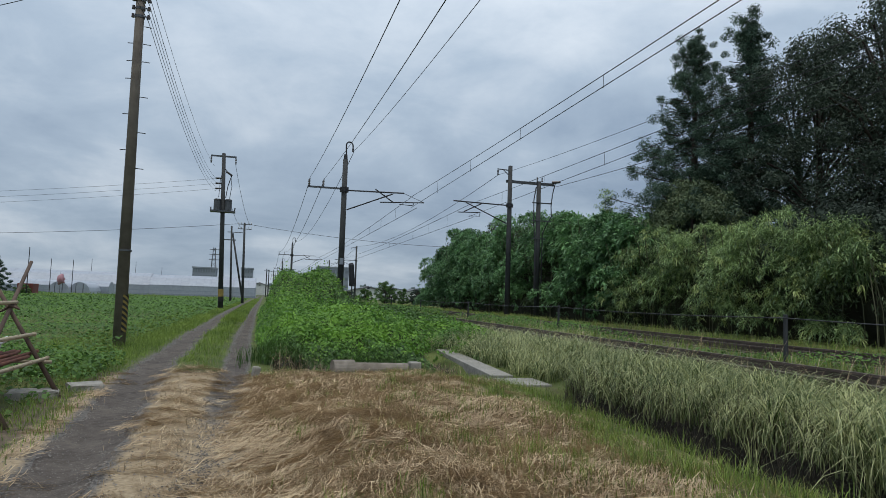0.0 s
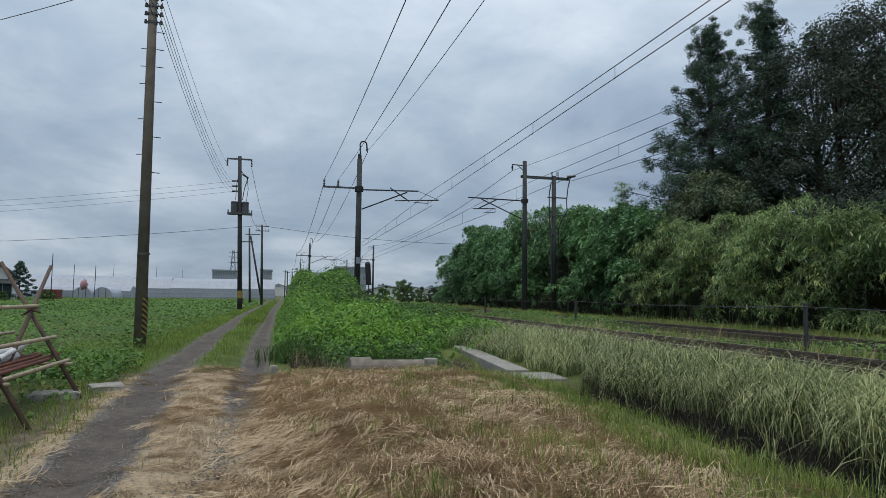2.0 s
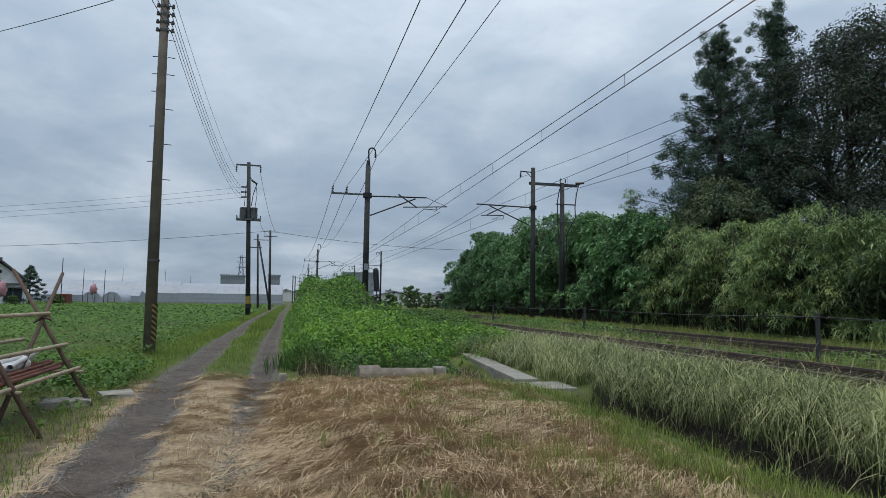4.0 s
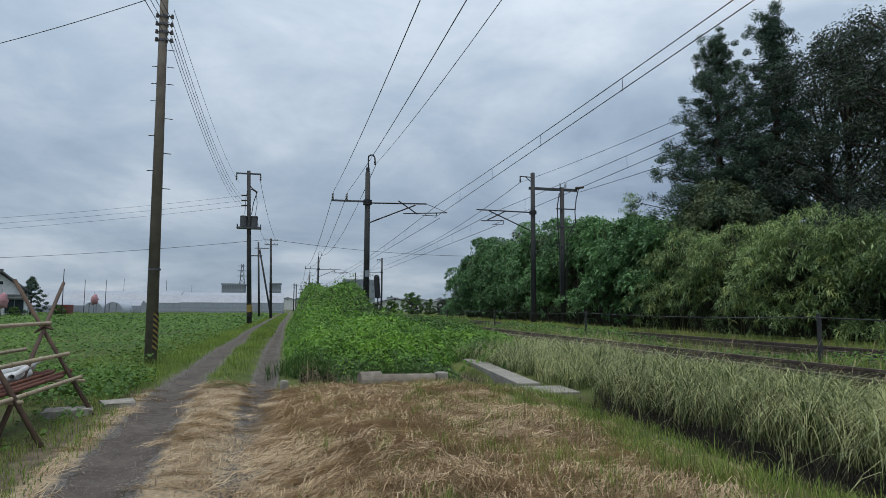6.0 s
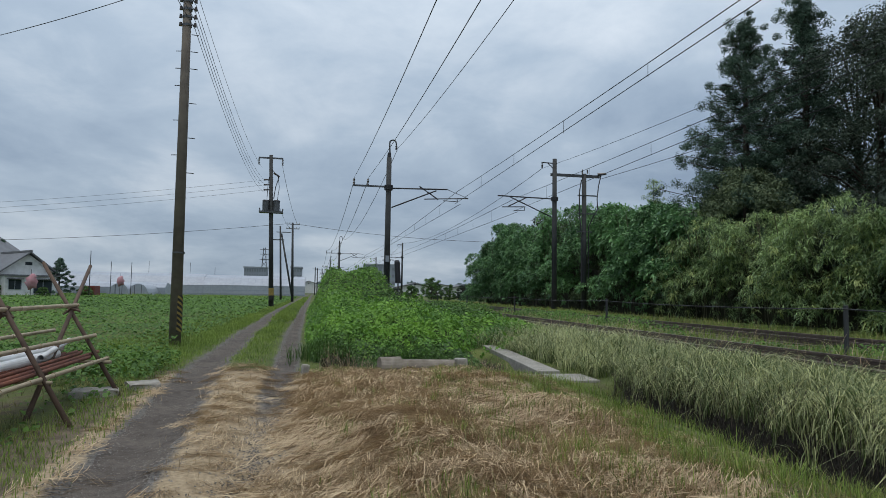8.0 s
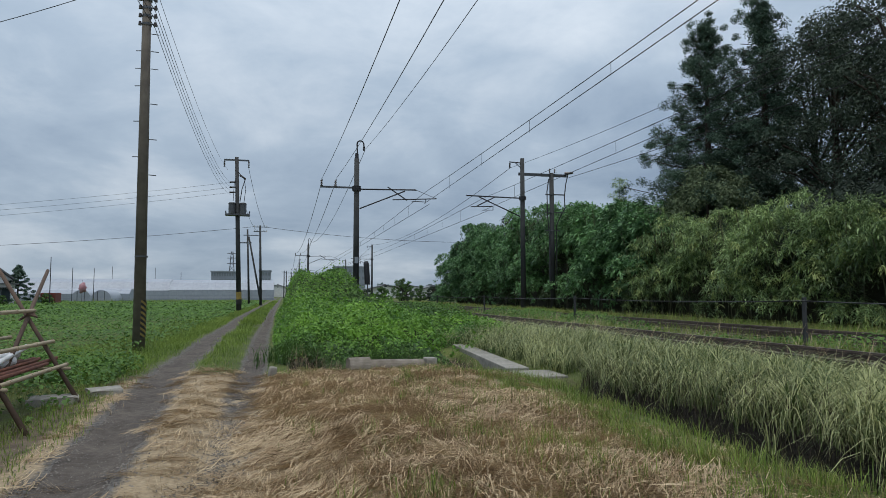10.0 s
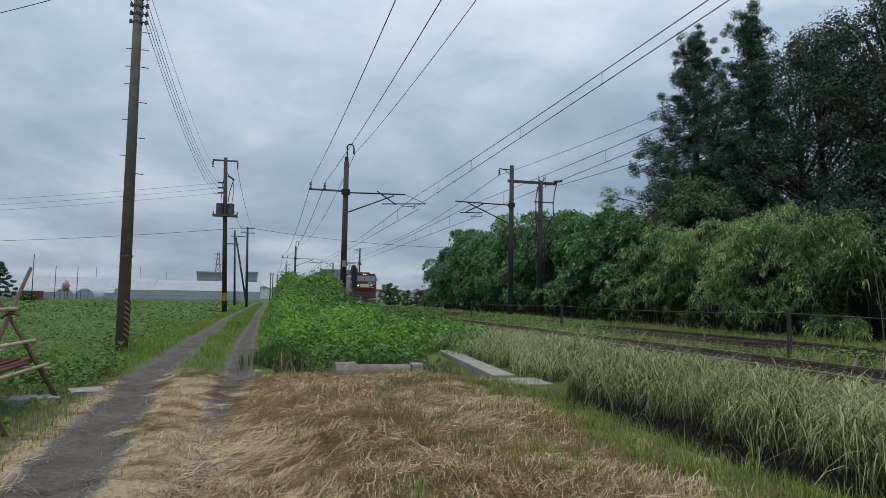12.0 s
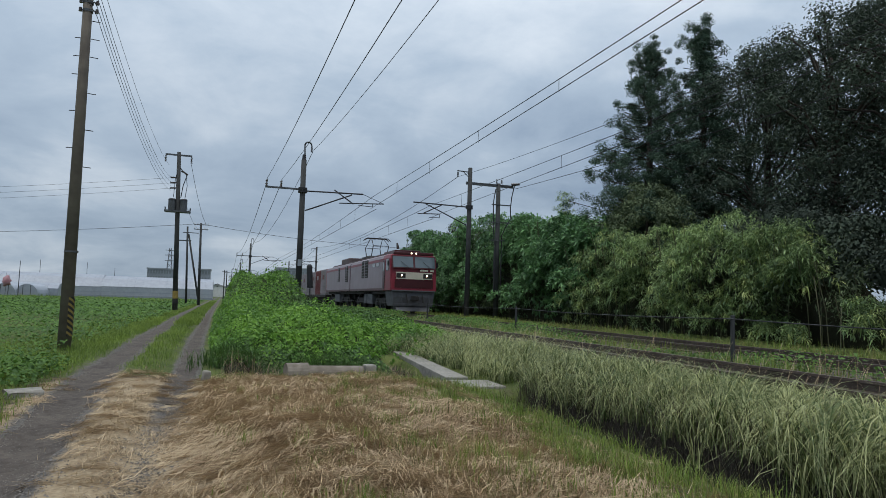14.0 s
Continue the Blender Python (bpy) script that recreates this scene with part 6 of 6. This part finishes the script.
make_tower((-67.5, 900.0, 0.0), 58.0)
# far woods along the horizon
k = 5200
x = rng.uniform(-420, 520, k)
y = 420 + 60 * rng.random(k)
hh = 4.5 + 2.5 * ripple(x, y, 40) + 1.5 * ripple(x, y, 9)
C = np.stack([x, y, rng.random(k) * np.clip(hh, 1, 9)], 1)
V, F = leaves(C, rng.normal(0, 0.5, (k, 3)) + [0, -1, 0.5], rng.uniform(2.5, 6, k), 0.8)
# the haze over the woods is in their greyed, bluish leaf colour
stuff("far_woods", (V, F), material("hazy_foliage", (0.13, 0.17, 0.16), 0.9, vary=(0.09, 0.12, 0.12), scale=0.05), "hazy line of trees on the horizon", "trees")

# ---- the freight train ----
RED = material("loco_red", (0.24, 0.016, 0.034), 0.4, vary=(0.145, 0.017, 0.026), scale=2.5, bump=0.04)
DARKRED = material("loco_dark_red", (0.07, 0.012, 0.016), 0.4, vary=(0.05, 0.01, 0.013), scale=2.5)
SIDEGREY = material("loco_grey_side", (0.25, 0.20, 0.225), 0.4, vary=(0.18, 0.145, 0.16), scale=1.2, bump=0.04)
CREAM = material("loco_cream_band", (0.62, 0.57, 0.47), 0.5, vary=(0.52, 0.47, 0.38), scale=3)
SKIRT = material("loco_grey_skirt", (0.13, 0.135, 0.145), 0.7, vary=(0.08, 0.08, 0.085), scale=4)
UNDER = material("running_gear", (0.035, 0.032, 0.03), 0.8, vary=(0.02, 0.018, 0.017), scale=5)
ROOFGREY = material("loco_roof", (0.13, 0.10, 0.10), 0.8, vary=(0.085, 0.065, 0.065), scale=3)
SCREEN = material("loco_windscreen", (0.10, 0.13, 0.145), 0.05, vary=(0.085, 0.115, 0.13), spec=1.0, scale=1.5)
BOX_A = material("container_maroon", (0.17, 0.05, 0.05), 0.6, vary=(0.11, 0.035, 0.035), scale=2.0, bump=0.05)
BOX_B = material("container_grey", (0.30, 0.27, 0.30), 0.6, vary=(0.22, 0.21, 0.21), scale=2.0, bump=0.05)
LAMP = glowing("lamp_lit", (1.0, 0.74, 0.40), 4.5)
TRAIN_SPEED, TRAIN_AT, TRAIN_WHEN = 18.97, 73.7, 12.0
WHEEL_R = 0.56


def hull(bm, rings, mat=0):
    loops = [[bm.verts.new(p) for p in r] for r in rings]
    n = len(loops[0])
    for a, b in zip(loops, loops[1:]):
        for k in range(n):
            f = bm.faces.new((a[k], a[(k + 1) % n], b[(k + 1) % n], b[k]))
            f.material_index = mat
    bm.faces.new(loops[0][::-1])
    bm.faces.new(loops[-1])
    return bm


def section(y, w=1.4, z0=1.3, z1=3.42, lean=0.0):
    """A cross-section of the body: rounded eaves and a shallow curved roof."""
    pts = [(-w, z0), (w, z0), (w, z1 - 0.25), (w - 0.07, z1 - 0.06), (w - 0.28, z1 + 0.04), (0, z1 + 0.14), (-w + 0.28, z1 + 0.04), (-w + 0.07, z1 - 0.06), (-w, z1 - 0.25)]
    return [(px, y + lean * (pz - 2.5 if pz > 2.5 else 0), pz) for px, pz in pts]


def wheelset(parent, y, track=0.53):
    b = bmesh.new()
    for s in (-1, 1):
        rod(b, (s * (track + 0.0), 0, 0), (s * (track + 0.13), 0, 0), WHEEL_R, WHEEL_R, 24)
        rod(b, (s * (track - 0.03), 0, 0), (s * track, 0, 0), WHEEL_R + 0.03, WHEEL_R + 0.03, 24)
        for a in range(4):
            rod(b, (s * (track + 0.14), 0.3 * math.cos(a * 1.57), 0.3 * math.sin(a * 1.57)), (s * (track + 0.15), 0.3 * math.cos(a * 1.57), 0.3 * math.sin(a * 1.57)), 0.06, seg=8)
    rod(b, (-0.75, 0, 0), (0.75, 0, 0), 0.09, seg=10)
    w = part("wheelset", b, UNDER, parent, "dark steel wheels on an axle")
    w.location = (0, y, WHEEL_R)
    return w


def make_loco():
    m = thing("electric_locomotive", "red and grey twin-unit electric freight locomotive with lit headlights", "locomotive", (TRACK_FAR, 300, RAIL_Z))
    # front section: red cab, grey flank
    b = bmesh.new()
    hull(b, [section(0.06, 1.33, 1.32, 3.36, 0.3), section(0.16, 1.385, 1.3, 3.4, 0.3), section(0.42, 1.4, lean=0.22), section(1.75), section(2.0)])
    part("cab", b, RED, m, "bright red cab body")
    b = bmesh.new()
    hull(b, [section(2.0, 1.398), section(12.35, 1.398)])
    flank = part("front_body", b, SIDEGREY, m, "grey-mauve body side")
    b = bmesh.new()
    hull(b, [section(12.75, 1.398), section(24.2, 1.398)])
    rear = part("rear_body", b, SIDEGREY, m, "grey-mauve body side")
    b = bmesh.new()
    hull(b, [section(24.2), section(24.6), section(24.95, 1.35)])
    part("cab", b, RED, m, "red rear cab body")
    part("gangway", bbm(-1.05, 1.05, 12.35, 12.75, 1.4, 3.3), UNDER, m, "black bellows between the two units")
    for (ya, yb), par in (((2.0, 12.35), flank), ((12.75, 24.2), rear)):
        for s in (-1, 1):
            part("cant_band", bbm(s * 1.40 - 0.008, s * 1.40 + 0.008, ya, yb, 3.02, 3.18), RED, par, "red band under the roof")
            part("sill_band", bbm(s * 1.40 - 0.008, s * 1.40 + 0.008, ya, yb, 1.3, 1.44), DARKRED, par, "dark red sill")
    # flank openings
    for y0, y1, z0, z1 in ((6.2, 8.2, 2.15, 3.3), (13.5, 14.6, 2.0, 3.2), (17.2, 18.0, 2.1, 3.2)):
        for s in (-1, 1):
            lv = part("louvre", bbm(s * 1.405 - 0.012, s * 1.405 + 0.012, y0, y1, z0, z1), UNDER, m, "dark louvred grille")
            for k in range(6):
                z = z0 + (k + 0.5) * (z1 - z0) / 6
                part("slat", bbm(s * 1.42 - 0.012, s * 1.42 + 0.012, y0 + 0.04, y1 - 0.04, z - 0.03, z + 0.03), SKIRT, lv)
            part("grille_post", bbm(s * 1.428 - 0.012, s * 1.428 + 0.012, (y0 + y1) / 2 - 0.06, (y0 + y1) / 2 + 0.06, z0, z1), SIDEGREY, lv)
    for s in (-1, 1):
        for y0 in (3.0, 4.1):
            part("small_window", bbm(s * 1.405 - 0.01, s * 1.405 + 0.01, y0, y0 + 0.75, 2.78, 3.0), GLASS, m)
        cw = part("cab_side_window", bbm(s * 1.405 - 0.012, s * 1.405 + 0.012, 0.55, 1.15, 2.45, 3.12), GLASS, m, "dark cab side window")
        dr = part("cab_door", bbm(s * 1.405 - 0.01, s * 1.405 + 0.01, 1.45, 2.0, 1.35, 3.1), DARKRED, m, "dark red cab door")
        part("door_window", bbm(s * 1.416 - 0.008, s * 1.416 + 0.008, 1.55, 1.9, 2.45, 2.95), GLASS, dr)
        part("handrail", rbm((s * 1.46, 1.38, 1.4), (s * 1.46, 1.38, 2.5), 0.018, seg=6), STEEL, dr)
        part("mirror", bbm(s * 1.47 - 0.05, s * 1.47 + 0.05, 0.36, 0.42, 2.7, 3.0), BLACK, m)

    # the face: raked windscreens over a cream lamp band
    def face(x0, x1, z0, z1, proud=0.02, t=0.03):
        bm = bmesh.new()
        yy = lambda z: 0.06 + 0.3 * max(z - 2.5, 0)
        p = [(x0, yy(z0), z0), (x1, yy(z0), z0), (x1, yy(z1), z1), (x0, yy(z1), z1)]
        f = [bm.verts.new((a, q - proud - t, z)) for a, q, z in p]
        g = [bm.verts.new((a, q + 0.01, z)) for a, q, z in p]
        bm.faces.new(f)
        for k in range(4):
            bm.faces.new((f[k], g[k], g[(k + 1) % 4], f[(k + 1) % 4]))
        return bm

    surround = part("windscreen_surround", face(-1.3, 1.3, 2.58, 3.32, 0.0, 0.012), DARKRED, m, "dark windscreen surround")
    for x0, x1 in ((-1.24, -0.06), (0.06, 1.24)):
        pane = part("windscreen", face(x0, x1, 2.64, 3.26, 0.016, 0.006), SCREEN, m, "large dark windscreen pane")
        wp = bmesh.new()
        rod(wp, ((x0 + x1) / 2 + 0.3, 0.0, 2.62), ((x0 + x1) / 2 - 0.15, 0.12, 2.98), 0.014, seg=5)
        part("wiper", wp, BLACK, pane)
    band = part("lamp_band", face(-1.08, 1.08, 1.96, 2.36, 0.004, 0.03), CREAM, m, "cream lamp band")
    for s in (-1, 1):
        hs = part("lamp_housing", face(s * 0.80 - 0.27, s * 0.80 + 0.27, 2.03, 2.29, 0.034, 0.02), UNDER, band, "dark lamp recess")
        part("headlight", rbm((s * 0.75, 0.06 - 0.075, 2.17), (s * 0.75, 0.06 - 0.05, 2.17), 0.055, 0.055, 16), LAMP, m, "lit round headlight")
    part("lower_panel", face(-1.14, 1.14, 1.46, 1.92, 0.002, 0.014), DARKRED, m, "dark red lower panel")
    for k in range(7):
        if k != 4:
            part("number_bar", face(0.36 + 0.12 * k, 0.44 + 0.12 * k, 2.43, 2.53, 0.004, 0.012), CREAM, m)
    part("roof_brow", bbm(-1.2, 1.2, 0.3, 1.1, 3.36, 3.54, bevel=0.05), DARKRED, m)
    for s in (-0.14, 0.14):
        part("top_lamp", rbm((s, 0.27, 3.46), (s, 0.31, 3.46), 0.045, 0.045, 14), LAMP, m, "lit roof lamp")
    # skirt, plough and coupler
    b = bmesh.new()
    hull(b, [[(-1.3, 0.16, 1.3), (1.3, 0.16, 1.3), (1.3, 1.6, 1.3), (-1.3, 1.6, 1.3)], [(-1.22, 0.1, 0.95), (1.22, 0.1, 0.95), (1.26, 1.6, 0.95), (-1.26, 1.6, 0.95)], [(-1.15, 0.2, 0.42), (1.15, 0.2, 0.42), (1.2, 1.5, 0.42), (-1.2, 1.5, 0.42)]])
    part("front_skirt", b, SKIRT, m, "grey buffer beam and skirt")
    part("step_plate", bbm(-1.25, 1.25, -0.02, 0.2, 1.27, 1.33), SKIRT, m)
    b = bmesh.new()
    hull(b, [[(-1.05, 0.3, 0.42), (1.05, 0.3, 0.42), (1.05, 0.7, 0.42), (-1.05, 0.7, 0.42)], [(-0.95, 0.0, 0.14), (0.95, 0.0, 0.14), (1.0, 0.6, 0.14), (-1.0, 0.6, 0.14)]])
    part("snow_plough", b, SKIRT, m, "grey plough blade")
    b = bmesh.new()
    box(b, -0.16, 0.16, -0.35, 0.2, 0.72, 1.02, bevel=0.04)
    box(b, 0.0, 0.2, -0.45, -0.2, 0.76, 0.98, bevel=0.04)
    part("coupler", b, UNDER, m, "black knuckle coupler")
    for s in (-0.75, -0.45, 0.5, 0.85):
        part("air_hose", rbm((s, 0.02, 1.1), (s + 0.05, -0.06, 0.62), 0.035, seg=8), UNDER if abs(s) < 0.6 else STEEL, m)
    # roof gear
    part("roof_walk", bbm(-0.9, 0.9, 2.0, 12.0, 3.5, 3.62, bevel=0.03), ROOFGREY, m)
    part("roof_walk", bbm(-0.9, 0.9, 13.0, 24.0, 3.5, 3.62, bevel=0.03), ROOFGREY, m)
    part("roof_unit", bbm(-0.8, 0.8, 1.6, 4.4, 3.5, 3.74, bevel=0.05), DARKRED, m, "dark red roof equipment cover")
    part("roof_unit", bbm(-0.9, 0.9, 16.0, 19.5, 3.56, 4.0, bevel=0.06), ROOFGREY, m, "dark roof equipment box")
    part("roof_horn", rbm((-0.7, 1.3, 3.8), (-0.7, 1.5, 4.1), 0.09, 0.05, 8), UNDER, m)
    for k in range(4):
        part("roof_insulator", insulator(bmesh.new(), (0.25, 6.6 + k * 0.9, 3.6), 0.09, 0.32), CERAMIC, m)
    part("bus_bar", rbm((0.25, 6.4, 3.95), (0.25, 15.8, 3.95), 0.025, seg=6), STEEL, m)
    # raised pantograph
    pg = part("pantograph_base", bbm(-0.8, 0.8, 8.7, 11.5, 3.68, 3.78), SKIRT, m)
    arms = bmesh.new()
    for s in (-0.55, 0.55):
        for y0, d in ((9.0, 1), (11.2, -1)):
            rod(arms, (s, y0 + d * 0.3, 3.78), (s, y0 - d * 0.25, 4.5), 0.03, seg=6)
            rod(arms, (s, y0 - d * 0.25, 4.5), (s * 0.8, y0 + d * 0.9, 5.1), 0.024, seg=6)
    rod(arms, (-0.55, 8.75, 4.5), (0.55, 8.75, 4.5), 0.02, seg=6)
    rod(arms, (-0.55, 11.45, 4.5), (0.55, 11.45, 4.5), 0.02, seg=6)
    part("pantograph_arm", arms, UNDER, pg)
    head = bmesh.new()
    for yy in (9.85, 10.35):
        chain(head, [(-0.95, yy, 4.95), (-0.75, yy, 5.12), (0.75, yy, 5.12), (0.95, yy, 4.95)], 0.03, 6)
    part("pantograph_head", head, UNDER, pg)
    # bogies and wheels
    sets = []
    for yb in (3.3, 9.4, 15.7, 21.8):
        for s in (-1, 1):
            bg = bmesh.new()
            box(bg, s * 1.0 - 0.08, s * 1.0 + 0.08, yb - 1.7, yb + 1.7, 0.5, 0.85, bevel=0.04)
            for yo in (-1.15, 1.15):
                box(bg, s * 1.08 - 0.1, s * 1.08 + 0.1, yb + yo - 0.2, yb + yo + 0.2, 0.38, 0.75, bevel=0.04)
                rod(bg, (s * 1.05, yb + yo - 0.35, 0.85), (s * 1.05, yb + yo - 0.35, 1.25), 0.1, seg=10)
            part("bogie_frame", bg, UNDER, m, "black bogie side frame")
        for yo in (-1.15, 1.15):
            sets.append((wheelset(m, yb + yo), yb + yo))
    for yb, L in ((5.6, 1.5), (7.3, 0.8), (18.0, 1.6), (19.6, 0.7)):
        part("underfloor_box", bbm(-1.2, 1.2, yb, yb + L, 0.45, 1.28, bevel=0.04), SKIRT, m, "grey underfloor equipment box")
    part("underframe", bbm(-1.2, 1.2, 1.6, 24.0, 1.1, 1.32), UNDER, m)
    return m, sets


LOCO, LOCO_WHEELS = make_loco()


def make_wagon(k):
    m = thing("container_wagon", "flat freight wagon loaded with grey and maroon containers", "freight wagon", (TRACK_FAR, 330 + 20 * k, RAIL_Z), group="container wagons")
    part("deck", bbm(-1.28, 1.28, 0.35, 19.9, 0.82, 1.02, bevel=0.02), UNDER, m, "dark steel deck")
    part("side_sill", bbm(-0.3, 0.3, 2.0, 18.0, 0.5, 0.82), UNDER, m)
    for yb in (3.0, 17.2):
        b = bmesh.new()
        for s in (-1, 1):
            box(b, s * 0.95 - 0.07, s * 0.95 + 0.07, yb - 1.3, yb + 1.3, 0.35, 0.7, bevel=0.03)
            for yo in (-0.95, 0.95):
                rod(b, (s * 0.5, yb + yo, 0.43), (s * 0.66, yb + yo, 0.43), 0.43, seg=18)
        part("bogie", b, UNDER, m)
    part("coupler", bbm(-0.12, 0.12, -0.1, 0.4, 0.75, 1.0, bevel=0.03), UNDER, m)
    for i in range(5):
        y0 = 0.55 + i * 3.87
        mat = BOX_A if (i * 3 + k * 2) % 7 == 3 else BOX_B
        c = part("container", bbm(-1.22, 1.22, y0, y0 + 3.66, 1.03, 3.46, bevel=0.03), mat, m, "maroon freight container" if mat is BOX_A else "grey freight container")
        for s in (-1, 1):
            for j in range(10):
                part("rib", bbm(s * 1.235 - 0.02, s * 1.235 + 0.02, y0 + 0.14 + j * 0.36, y0 + 0.26 + j * 0.36, 1.15, 3.35), mat, c)
            part("label_plate", bbm(s * 1.26 - 0.006, s * 1.26 + 0.006, y0 + 1.3, y0 + 2.3, 2.5, 2.9), BOX_B if mat is BOX_A else BOX_A, c)
    return m


WAGONS = [make_wagon(k) for k in range(5)]


def motions():
    """The train runs down the far track towards the camera at a steady speed; its wheels turn."""
    steps = [0.5 * i for i in range(29)]
    front = lambda t: TRAIN_AT - TRAIN_SPEED * (t - TRAIN_WHEN)
    walk(LOCO, [(t, pose(TRACK_FAR, front(t), RAIL_Z)) for t in steps])
    for k, wagon in enumerate(WAGONS):
        walk(wagon, [(t, pose(TRACK_FAR, front(t) + 25.1 + 20.3 * k, RAIL_Z)) for t in steps])
    turn = math.degrees(TRAIN_SPEED / WHEEL_R)
    for w, y0 in LOCO_WHEELS:
        walk(w, [(i / 30, pose(0, y0, WHEEL_R, turn * i / 30)) for i in range(421)])


motions()
